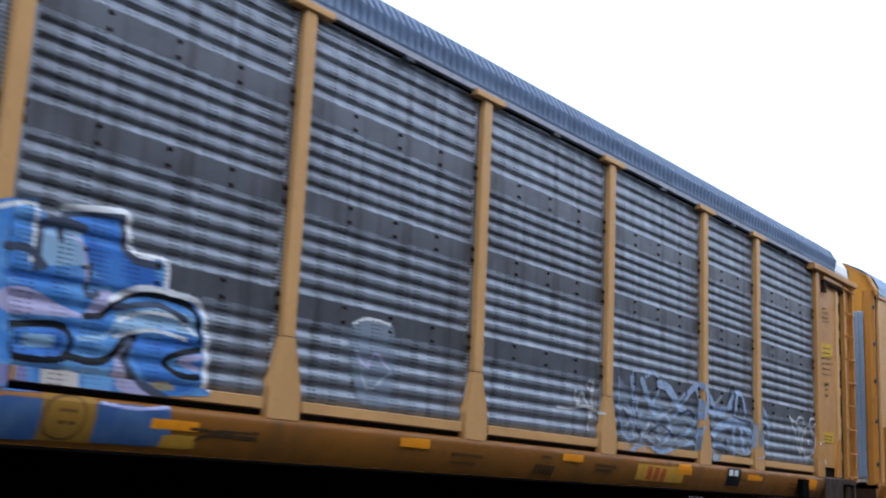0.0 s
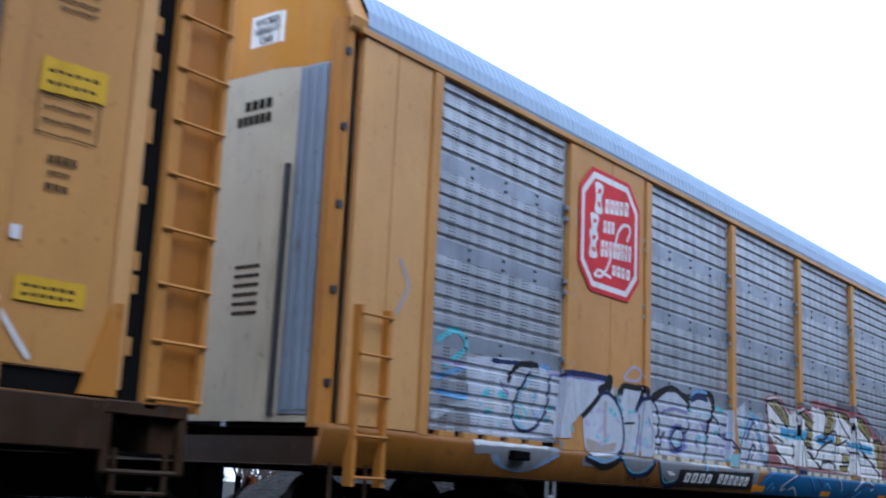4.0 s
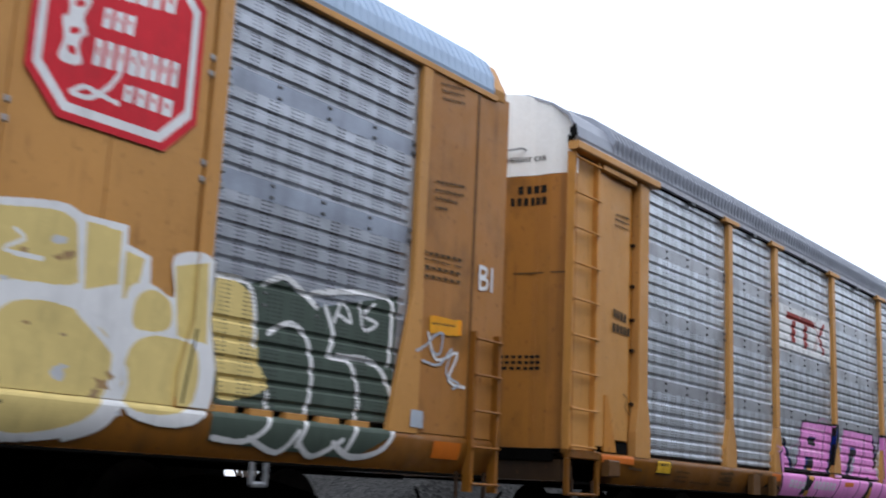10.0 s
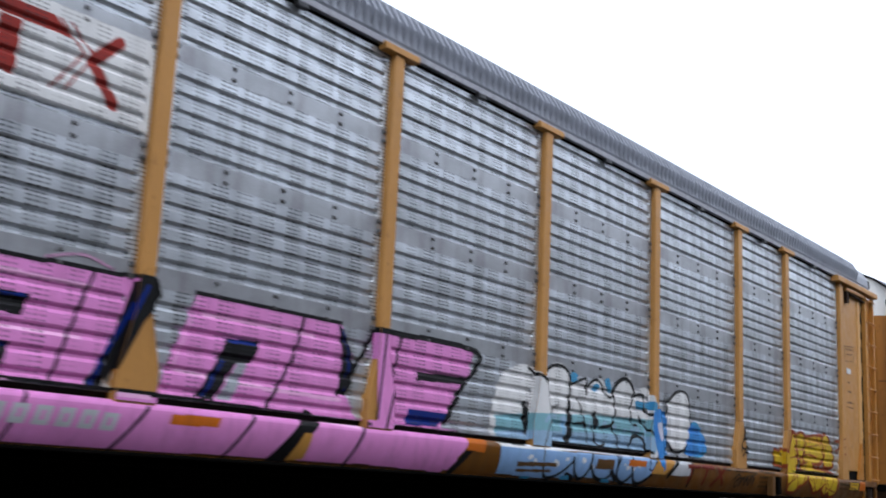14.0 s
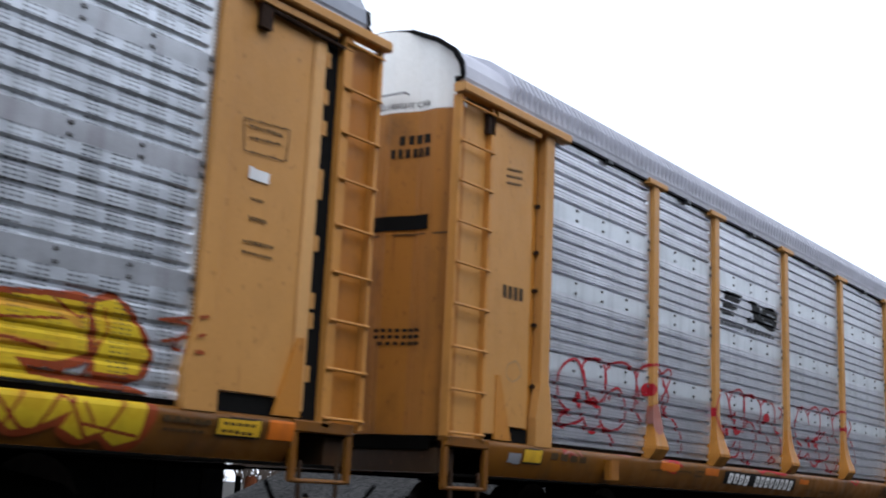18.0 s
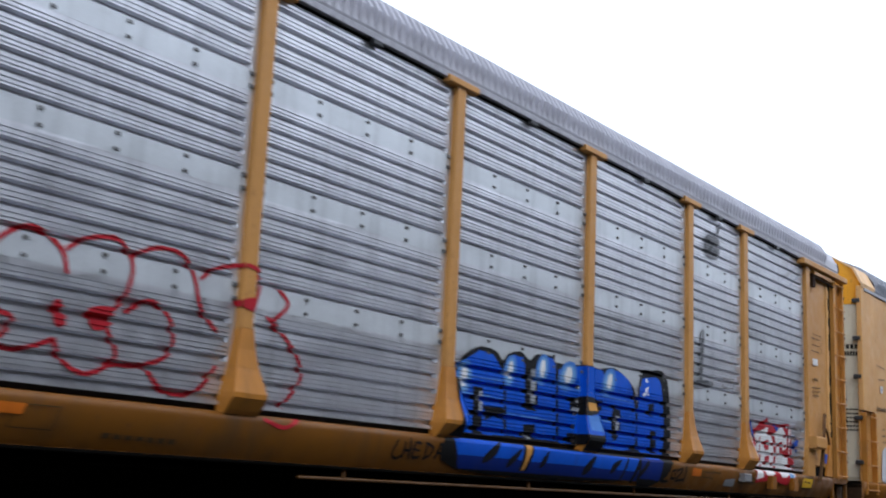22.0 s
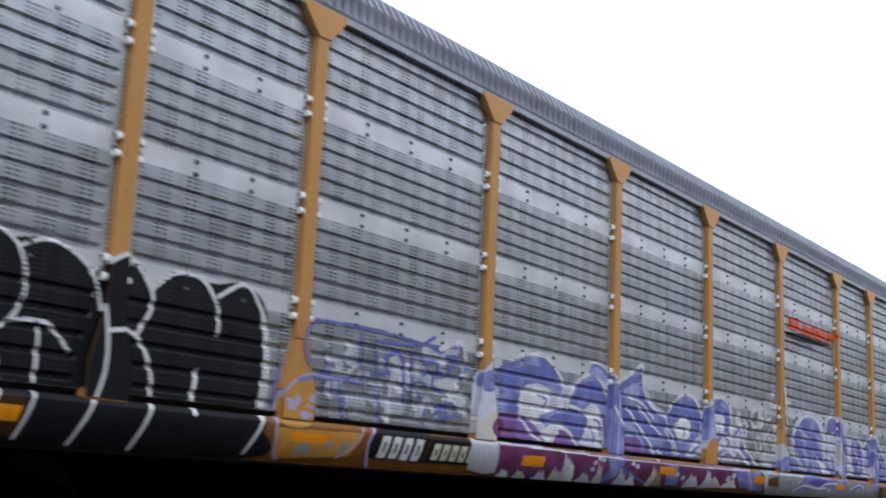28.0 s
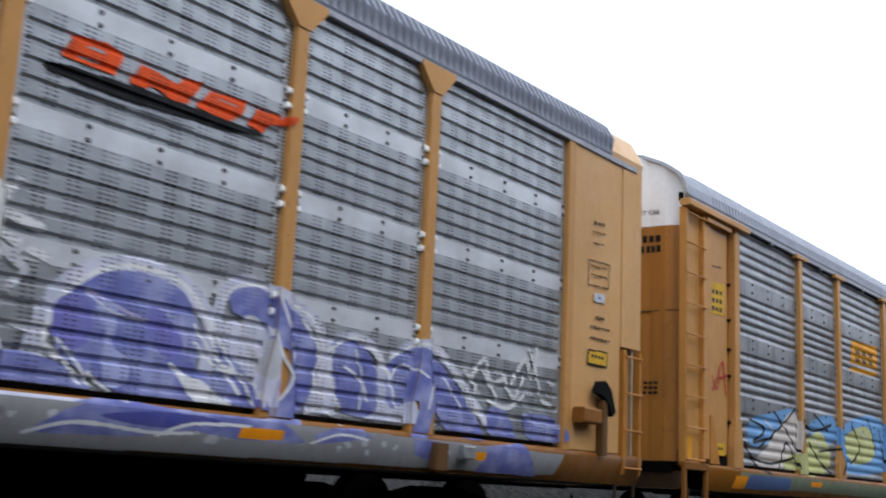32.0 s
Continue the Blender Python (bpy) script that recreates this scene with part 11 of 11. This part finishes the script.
art.fill("label", 0, (-12.31, 0.83), (-12.01, 0.83), (-12.03, 0.65), (-12.32, 0.65))
art.line("crimson", 0.018, (-13.53, 1.03), (-13.27, 1.03), (-13.29, 0.84), (-13.52, 0.86), (-13.53, 1.03))
art.line("crimson", 0.018, (-13.47, 0.86), (-13.32, 1.02))

art = Art(5, "graffiti", "blue and pale-yellow graffiti with black strokes")
art.fill("skyblue", 1, (-11.38, 1.13), (-11.07, 1.35), (-10.4, 1.47), (-9.44, 1.6), (-9.5, 1.25), (-10.41, 1), (-11.19, 0.89))
art.fill("skyblue", 1, (-8.67, 1.4), (-7.55, 1.65), (-7.14, 1.3), (-8.15, 1.06))
art.fill("skyblue", 1, (-7.13, 1.41), (-5.36, 1.82), (-4.11, 1.62), (-4.19, 0.84), (-6.43, 0.65), (-7.02, 0.93))
art.fill("creamwash", 1, (-11.2, 0.64), (-10.64, 0.88), (-10.06, 1.26), (-9.44, 1.57), (-9.1, 1.28), (-9.34, 0.82), (-10.2, 0.59))
art.fill("pastel", 1, (-9.01, 0.97), (-8.14, 1.33), (-7.55, 0.91), (-8.05, 0.56), (-9.02, 0.64))
art.fill("pastel", 1, (-6.68, 1.34), (-5.38, 1.58), (-5.02, 1.03), (-6.35, 0.85))
art.fill("pastel", 1, (-9.71, 0.8), (-8.7, 0.89), (-8.45, 0.54), (-9.72, 0.58))
art.line("black", 0.050, (-11.25, 1.3), (-10.64, 1.18), (-11.13, 0.96), (-10.37, 1.07))
art.line("black", 0.045, (-10.28, 1.5), (-9.7, 1.22), (-9.22, 0.9))
art.line("black", 0.045, (-11.26, 0.72), (-10.42, 0.66), (-9.42, 0.8))
art.line("black", 0.040, (-10.91, 0.89), (-9.94, 1.29), (-9.31, 1.63))
art.line("black", 0.050, (-9.06, 1.45), (-8.41, 1.31), (-7.51, 1.48))
art.line("black", 0.050, (-8.69, 1.11), (-8.12, 0.79), (-7.57, 0.62))
art.line("black", 0.040, (-8.4, 1.61), (-7.69, 1.36))
art.line("black", 0.060, (-7.03, 1.52), (-6.87, 0.94), (-7.1, 0.62))
art.line("black", 0.050, (-6.36, 1.55), (-5.88, 1.17), (-6.41, 0.84))
art.line("black", 0.050, (-5.36, 1.74), (-4.87, 1.12))
art.line("black", 0.050, (-11.47, 0.94), (-11.09, 0.63), (-10.61, 0.5))
art.line("black", 0.045, (-10.08, 0.59), (-9.7, 1.04), (-9.23, 0.63))
art.line("black", 0.050, (-4.69, 1.58), (-4.4, 0.96))
art.line("black", 0.040, (-8.16, 0.97), (-7.16, 1.07))
art.line("whitefade", 0.040, (-10.63, 1.35), (-10.29, 1.2))
art.line("whitefade", 0.040, (-9.45, 1.35), (-9.34, 1))
art.line("whitefade", 0.040, (-8.42, 1.19), (-8.02, 1.02))
art.line("whitefade", 0.040, (-5.88, 1.5), (-5.4, 1.32))
art.fill("greenfade", 0, (-11.81, 0.48), (-1.55, 0.47), (-1.59, 0.23), (-11.81, 0.28))
art.fill("bluesill", 0, (-11.48, 0.45), (-9.71, 0.45), (-9.72, 0.25), (-11.55, 0.24))
art.fill("orange", 0, (-11.97, 0.42), (-11.5, 0.43), (-11.55, 0.23), (-12.02, 0.23))
art.fill("orange", 0, (-8.76, 0.44), (-8.22, 0.44), (-8.26, 0.35), (-8.79, 0.35))

art = Art(5, "painted_emblem", "amber block emblem")
art.fill("orangelabel", 0, (-6.2, 3.2), (-4.63, 3.25), (-4.68, 2.79), (-6.3, 2.75))
art.fill("orangelabel", 0, (-6.31, 2.68), (-4.68, 2.73), (-4.69, 2.64), (-6.32, 2.6))
art.bars("dirt", 0.088, 3, (-6.01, 3), (-4.8, 3.03))
art.bars("dirt", 0.088, 3, (-6.03, 2.85), (-4.82, 2.88))

art = Art(5, "stencilling", "yellow notice, label and red scrawl on the panel")
art.fill("label", 0, (-12.75, 3.23), (-12.22, 3.26), (-12.26, 2.77), (-12.79, 2.75))
art.bars("dirt", 0.068, 3, (-12.69, 3.09), (-12.28, 3.11))
art.bars("dirt", 0.068, 3, (-12.69, 2.96), (-12.28, 2.98))
art.bars("dirt", 0.068, 3, (-12.69, 2.84), (-12.28, 2.85))
art.line("crimson", 0.025, (-12.76, 1.95), (-12.52, 1.64), (-12.41, 1.99))
art.line("crimson", 0.025, (-12.62, 1.63), (-12.31, 2.08), (-12.21, 1.67))
art.line("crimson", 0.034, (-12.41, 1.82), (-12.14, 1.89))
art.line("crimson", 0.033, (-12.76, 1.87), (-12.68, 1.63))
art.line("crimson", 0.033, (-12.31, 2.04), (-12.19, 1.59))
art.fill("label", 0, (-12.72, 0.87), (-12.22, 0.87), (-12.24, 0.69), (-12.76, 0.69))
art.bars("dirt", 0.033, 4, (-12.66, 0.79), (-12.28, 0.79))
art.bars("dirt", 0.026, 6, (-12.75, 3.47), (-12.34, 3.5))

art = Art(5, "reflector", "orange reflector strip")
art.fill("orangelabel", 0, (-13.51, 0.92), (-13.37, 0.92), (-13.38, 0.57), (-13.53, 0.57))

art = Art(2, "graffiti", "black scrawls on the post foot and sill")
art.line("black", 0.025, (7.06, 0.79), (7.11, 0.94), (7.29, 1), (7.35, 0.91), (7.2, 0.82), (7.07, 0.87), (7.16, 0.99), (7.3, 1.18))
art.line("black", 0.023, (7.09, 0.71), (7.21, 0.78), (7.37, 0.78), (7.43, 0.85), (7.34, 0.88))
art.line("black", 0.025, (7.15, 1.05), (7.24, 0.98), (7.36, 1.01))
art.line("black", 0.022, (6.77, 0.36), (6.94, 0.44), (7.03, 0.36), (6.91, 0.25), (6.85, 0.32), (6.99, 0.39))
art.line("black", 0.023, (7.01, 0.26), (7.14, 0.4), (7.2, 0.29), (7.26, 0.41), (7.35, 0.29), (7.43, 0.42), (7.55, 0.39), (7.49, 0.27))
art.bars("dirt", 0.034, 7, (7.77, 0.43), (8.35, 0.44))
art.bars("dirt", 0.034, 6, (7.79, 0.36), (8.3, 0.37))
art.bars("dirt", 0.034, 7, (7.77, 0.29), (8.34, 0.29))
art.line("rustpaint", 0.025, (9.57, 1.21), (9.49, 0.88), (9.4, 0.6))
art.line("rustpaint", 0.026, (10, 1.17), (9.88, 0.82), (9.7, 0.59))
art.line("rustpaint", 0.027, (10.77, 1.21), (10.91, 0.91), (10.77, 0.64))
art.line("rustpaint", 0.026, (9.68, 0.8), (10.07, 0.89), (10.49, 0.85))
art.line("rustpaint", 0.020, (9.06, 0.79), (9.38, 0.82))
art.line("rustpaint", 0.024, (8.98, 0.28), (9.31, 0.55), (9.48, 0.29), (9.79, 0.56))
art.line("rustpaint", 0.026, (10.02, 0.57), (10.39, 0.26), (10.62, 0.54), (10.91, 0.23), (11.16, 0.54))
art.line("rustpaint", 0.023, (11.44, 1.19), (11.87, 1.27))
art.line("rustpaint", 0.024, (11.5, 1.03), (11.85, 1.12))
art.bars("dirt", 0.040, 5, (11.51, 0.45), (12.03, 0.44))

art = Art(3, "graffiti", "bright scratches on the zinc sheets")
art.line("ghostw", 0.017, (11.2, 3.7), (11.56, 3.91), (11.86, 4.11))
art.line("ghostw", 0.016, (11.01, 1.94), (11.38, 2.09), (11.79, 2.25))


art = Art(4, "graffiti", "loose white sprayed letters over the sheets and post")
art.line("white", 0.070, (3.16, 1.47), (3.05, 1.4), (3.04, 1.26), (3.12, 1.17), (3.23, 1.21))
art.line("white", 0.060, (3.3, 1.53), (3.33, 1.19))
art.line("white", 0.060, (3.31, 1.52), (3.47, 1.49), (3.37, 1.37), (3.55, 1.33), (3.35, 1.19))
art.line("white", 0.060, (3.56, 1.6), (3.64, 1.34), (3.83, 1.38))
art.line("whitefade", 0.060, (3.73, 1.76), (3.71, 1.58))
art.line("whitefade", 0.060, (3.63, 1.71), (3.69, 1.52))
art.line("whitefade", 0.055, (3.65, 1.6), (3.74, 1.64))
art.line("white", 0.070, (4.03, 1.81), (3.87, 1.74), (3.87, 1.57), (4.08, 1.59))
art.line("white", 0.070, (4.28, 1.9), (4.34, 1.58))
art.line("white", 0.075, (4.5, 1.98), (4.33, 1.77), (4.7, 1.68))
art.line("white", 0.070, (3.27, 1.04), (3.19, 0.96), (3.25, 0.82), (3.39, 0.87), (3.39, 1.01), (3.28, 1.04))
art.line("white", 0.060, (3.47, 1.09), (3.56, 1), (3.62, 1.13))
art.line("white", 0.060, (3.56, 1), (3.56, 0.72))
art.line("white", 0.060, (3.71, 0.98), (3.76, 1.2), (3.89, 0.9))
art.line("white", 0.055, (3.73, 1.04), (3.85, 1.02))
art.line("white", 0.060, (3.89, 1.22), (4.06, 1.27))
art.line("white", 0.060, (3.97, 1.24), (4.02, 0.95))
art.line("whitefade", 0.070, (4.33, 1.46), (4.43, 1.11))
art.line("whitefade", 0.060, (4.6, 1.55), (4.49, 1.43), (4.61, 1.37), (4.49, 1.22))
art.line("whitefade", 0.050, (3.1, 0.78), (3.32, 0.72), (3.52, 0.69))
art.line("whitefade", 0.050, (3.57, 0.6), (3.89, 0.73), (4.16, 0.87))


def octagon(cx, cz, r, c):
    return [(cx + s * a, cz + b) for s, a, b in ((1, r - c, r), (1, r, r - c), (1, r, c - r), (1, r - c, -r), (-1, r - c, -r), (-1, r, c - r), (-1, r, r - c), (-1, r - c, r))]


for cx in (-8.12, 8.12):
    art = Art(1, "painted_emblem", "red octagon emblem with a white rim and white shapes")
    art.fill("emblem", 0, *octagon(cx, 3.28, 0.79, 0.3))
    art.fill("white", 0, *octagon(cx, 3.28, 0.73, 0.28))
    art.fill("emblem", 0, *octagon(cx, 3.28, 0.66, 0.25))
    # a large slanted block opens each line, and narrow bars of uneven width follow it
    for lead, big, a, b, small, n in (
            ((-0.31, 0.42), 0.41, (-0.15, 0.35), (0.49, 0.44), 0.19, 5),
            ((-0.41, 0.03), 0.35, (-0.19, 0.08), (0.12, 0.11), 0.16, 3),
            ((-0.43, -0.19), 0.36, (-0.24, -0.21), (0.59, -0.14), 0.21, 8),
            (None, 0, (0.06, -0.44), (0.55, -0.43), 0.14, 4)):
        if lead:
            x, z = cx + lead[0], 3.28 + lead[1]
            art.fill("white", 1, (x - 0.1, z - big * 0.42), (x - 0.02, z - big * 0.52), (x + 0.1, z - big * 0.4), (x + 0.06, z - big * 0.05), (x + 0.11, z + big * 0.38), (x + 0.02, z + big * 0.5), (x - 0.1, z + big * 0.42), (x - 0.07, z))
            art.fill("emblem", 1, (x - 0.02, z + big * 0.12), (x + 0.05, z + big * 0.2), (x + 0.05, z + big * 0.3), (x - 0.02, z + big * 0.26))
            art.fill("emblem", 1, (x - 0.02, z - big * 0.26), (x + 0.04, z - big * 0.28), (x + 0.03, z - big * 0.12), (x - 0.03, z - big * 0.14))
        pick = random.Random(n)
        for k in range(n):
            f0, f1 = k / n, (k + pick.uniform(0.66, 0.86)) / n
            (x0, z0), (x1, z1) = [(cx + a[0] + (b[0] - a[0]) * v, 3.28 + a[1] + (b[1] - a[1]) * v) for v in (f0, f1)]
            art.fill("white", 0, (x0, z0 - small / 2), (x1, z1 - small / 2), (x1 + 0.01, z1 + small / 2), (x0 + 0.01, z0 + small / 2))
            art.fill("emblem", 0, (x0 + (x1 - x0) * 0.38, z0 - small * pick.uniform(-0.1, 0.1)), (x0 + (x1 - x0) * 0.66, z0 - small * 0.1), (x0 + (x1 - x0) * 0.66, z0 + small * 0.24), (x0 + (x1 - x0) * 0.38, z0 + small * 0.22))
    if cx < 0:
        art.line("white", 0.045, (cx + 0.14, 3.28 - 0.08), (cx + 0.2, 3.28 + 0.07), (cx + 0.33, 3.28 + 0.19), (cx + 0.47, 3.28 + 0.22), (cx + 0.53, 3.28 + 0.16), (cx + 0.46, 3.28 + 0.02))
    art.line("white", 0.04, (cx - 0.39, 3.28 - 0.57), (cx - 0.28, 3.28 - 0.5), (cx - 0.15, 3.28 - 0.52), (cx + 0.02, 3.28 - 0.54))
    art.line("white", 0.04, (cx + 0.01, 3.28 - 0.31), (cx - 0.08, 3.28 - 0.45), (cx - 0.23, 3.28 - 0.57), (cx - 0.38, 3.28 - 0.58))
for art in Art.made:
    art.build()
GRAVEL = Nodes("grey_gravel")
_n = GRAVEL
_v = _n.tree.nodes.new("ShaderNodeTexVoronoi")
_n.put(_v.inputs["Vector"], _n.coord)
_v.inputs["Scale"].default_value = 11
# Stone tones held near black: the unlit look under the train is put in
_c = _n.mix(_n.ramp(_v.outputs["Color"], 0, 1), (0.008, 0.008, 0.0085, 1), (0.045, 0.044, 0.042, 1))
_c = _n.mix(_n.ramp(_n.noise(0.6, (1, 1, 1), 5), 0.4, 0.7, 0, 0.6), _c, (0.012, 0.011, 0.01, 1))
_n.bump(_v.outputs["Distance"], 0.8, 0.05)
GRAVEL = _n.done(_c, 0.95, 0.0, 0.1)
SOIL = plain("dark_gravelly_ground", (0.045, 0.041, 0.036, 1), 0.95, 0, 0.4, 0.4, 0.1)
# Dark tone of the added light-blocking wall
BLOCKWALL = plain("light_block_dark", (0.022, 0.02, 0.018, 1), 0.95, 0, 0.4, 0.8, 0.05)
SLEEPER = plain("weathered_sleeper", (0.07, 0.055, 0.045, 1), 0.9, 0, 0.5, 5)
RAILSTEEL = plain("rail_steel", (0.14, 0.09, 0.06, 1), 0.5, 0.5, 0.4)

TRACK_Y = SIDE_Y + HALF_W
g = Mesh()
g.face((-3000, -3000, 0), (3000, -3000, 0), (3000, 3000, 0), (-3000, 3000, 0))
tagged(part("ground", g, SOIL, None), "flat dark gravelly ground reaching the horizon", "ground", kind="structure")


def ballast(name, y, top, x0, x1, half, seed, ramp=False):
    """A long bank of loose stone with an uneven surface."""
    rnd = random.Random(seed)
    m = Mesh()
    nx = int((x1 - x0) / 0.6)
    prof = [(-half - 1.6 * top, -0.05), (-half - 0.8 * top, top * 0.45), (-half, top), (-half * 0.3, top), (half * 0.3, top), (half, top), (half + 0.8 * top, top * 0.45), (half + 1.6 * top, -0.05)]
    for i in range(nx + 1):
        for a, b in prof:
            e = 0.05 if b > 0 else 0
            g = min(1.0, 0.15 + i * 0.6 / 5) if ramp else 1.0
            b, e = b * g, e * g
            m.v.append((x0 + (x1 - x0) * i / nx, y + a + rnd.uniform(-e, e), b + rnd.uniform(-e, e) * 0.7))
    n = len(prof)
    for i in range(nx):
        for j in range(n - 1):
            k = i * n + j
            m.f.append((k, k + n, k + n + 1, k + 1))
            m.m.append(0)
    return m


tagged(part("ballast_bed", ballast("ballast_bed", TRACK_Y, RAIL_Z - 0.2, -150, 190, 1.7, 3), GRAVEL, None),
       "grey crushed-stone ballast bed under the track", "ballast", kind="structure")
ties = Mesh()
for i in range(600):
    x = -145 + i * 0.55
    ties.box(x - 0.11, x + 0.11, TRACK_Y - 1.28, TRACK_Y + 1.28, RAIL_Z - 0.32, RAIL_Z - 0.165)
tagged(part("sleepers", ties, SLEEPER, None), "weathered timber sleepers in the ballast", "sleeper", kind="stuff")
for s in (-1, 1):
    y = TRACK_Y + s * 0.75
    r = Mesh().box(-148, 188, y - 0.036, y + 0.036, RAIL_Z - 0.04, RAIL_Z, 0.01).box(-148, 188, y - 0.01, y + 0.01, RAIL_Z - 0.14, RAIL_Z - 0.041)
    r.box(-148, 188, y - 0.07, y + 0.07, RAIL_Z - 0.16, RAIL_Z - 0.141)
    tagged(part("rail", r, RAILSTEEL, None), "rusty steel running rail spiked to timber sleepers", "rail", "running rails", "structure")


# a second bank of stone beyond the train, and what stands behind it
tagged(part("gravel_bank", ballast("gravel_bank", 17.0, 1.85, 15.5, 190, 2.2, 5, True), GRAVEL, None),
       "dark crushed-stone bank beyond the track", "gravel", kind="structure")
# Near-black tone: the unlit dark seen under the train is put into it
DARKWALL = plain("near_black_boards", (0.004, 0.004, 0.004, 1), 0.95, 0, 0.4, 3, 0.0)


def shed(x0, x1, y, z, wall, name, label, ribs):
    """A plain stand-in building with boarded walls and a low roof."""
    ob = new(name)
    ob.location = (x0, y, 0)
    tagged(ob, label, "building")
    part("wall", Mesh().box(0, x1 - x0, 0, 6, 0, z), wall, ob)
    # Deep forward eave, added only to shade the wall below it
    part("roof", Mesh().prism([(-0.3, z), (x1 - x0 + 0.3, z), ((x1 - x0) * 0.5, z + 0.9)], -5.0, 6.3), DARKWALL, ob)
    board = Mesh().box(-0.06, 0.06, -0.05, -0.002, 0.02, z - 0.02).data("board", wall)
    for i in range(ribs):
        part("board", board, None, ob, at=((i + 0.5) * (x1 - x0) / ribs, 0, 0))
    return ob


shed(-30, 27.8, 30.0, 3.0, DARKWALL, "storage_shed", "low black shed standing in for an unknown dark shape beyond the tracks", 30)
BARK = plain("grey_winter_bark", (0.09, 0.072, 0.06, 1), 0.9, 0, 0.4, 4, 0.1)


def bare_tree(seed, height):
    """A leafless tree: a tapered trunk and limbs that fork into twigs."""
    rnd = random.Random(seed)
    trunk, twigs = Mesh(), Mesh()

    def grow(p, way, length, r, depth):
        q = p + way * length
        m = trunk if depth < 2 else twigs
        m.tube(p, q, r, 6 if depth < 2 else 3)
        if depth == 4:
            return
        for _ in range(3 if depth else 5):
            turn = Vector((rnd.uniform(-1, 1), rnd.uniform(-1, 1), rnd.uniform(-0.2, 0.7)))
            grow(p + way * length * rnd.uniform(0.45, 1.0), (way + turn * 0.75).normalized(), length * rnd.uniform(0.55, 0.8), r * 0.55, depth + 1)

    grow(Vector((0, 0, -0.05)), Vector((0, 0, 1)), height * 0.34, height * 0.016, 0)
    ob = new("bare_tree")
    tagged(ob, "leafless grey-brown winter tree in a thicket", "tree", "lineside thicket")
    part("trunk", trunk, BARK, ob)
    part("crown", twigs, BARK, ob)
    return ob


saplings = [bare_tree(11, 5.0), bare_tree(12, 6.5), bare_tree(13, 4.0)]
rnd = random.Random(8)
for i in range(45):
    y = rnd.uniform(36, 70)
    x = y * rnd.uniform(0.9, 1.6)
    m = pose(x, y, 0, 0, 0, rnd.uniform(0, 360))
    if i < 3:
        saplings[i].matrix_basis = m
    else:
        copy_thing(saplings[i % 3], m)
# low scrub between the bank and the trees
rnd = random.Random(21)
scrub = Mesh()
for i in range(2600):
    y = rnd.uniform(29, 36)
    x = y * rnd.uniform(0.97, 1.7)
    h = rnd.uniform(0.9, 2.6)
    a = Vector((x, y, -0.02))
    b = a + Vector((rnd.uniform(-0.5, 0.5), rnd.uniform(-0.4, 0.4), h * 0.6))
    c = b + Vector((rnd.uniform(-0.5, 0.5), rnd.uniform(-0.4, 0.4), h * 0.4))
    scrub.tube(a, b, 0.022, 3).tube(b, c, 0.012, 3)
    scrub.tube(b, b + Vector((rnd.uniform(-0.6, 0.6), 0, h * 0.35)), 0.01, 3)
tagged(part("scrub", scrub, BARK, None), "leafless brown scrub beyond the stone bank", "scrub", kind="stuff")
POST_RUST = plain("rust_orange_post", lin(170, 92, 52), 0.8, 0, 0.3, 5)
for x, mat, w, label in ((26.2, DARKWALL, 0.1, "dark timber marker post beside the track"), (26.75, POST_RUST, 0.2, "rust-orange steel marker post beside the track"),
                         (27.75, DARKWALL, 0.22, "thick dark timber post beside the track")):
    m = Mesh().tube((0, 0, 0), (0, 0, 1.62), w, 10).tube((0, 0, 1.62), (0, 0, 1.68), w * 0.7, 10)
    tagged(part("marker_post", m, mat, None, at=(x, 27.6, 0)), label, "post", "marker posts")
# Unseen wall closes the place behind the lens, added to block low sky light
tagged(part("light_block_wall", Mesh().box(-160, 190, -9.4, -9.0, 0, 11.0), BLOCKWALL, None), "unseen dark wall behind the viewpoint, added to block light", "wall", kind="structure")


# ---- what moves ----
TRAVEL = (0.0, -4.085, -8.18, -12.192, -16.185, -20.15, -24.13, -28.158, -32.16, -36.132, -40.083, -44.064, -47.987, -51.901, -55.79, -59.668, -63.545,
          -67.422, -71.306, -75.159, -78.93, -82.653, -86.411, -90.181, -93.9, -97.586, -101.284, -104.974, -108.647, -112.293, -115.936, -119.545, -123.107)


def motions():
    for car, c in zip(cars, [c + d.shift for c, d in zip(CENTRES, designs)]):
        walk(car, [(t, pose(c + s, TRACK_Y, RAIL_Z)) for t, s in enumerate(TRAVEL)])


motions()
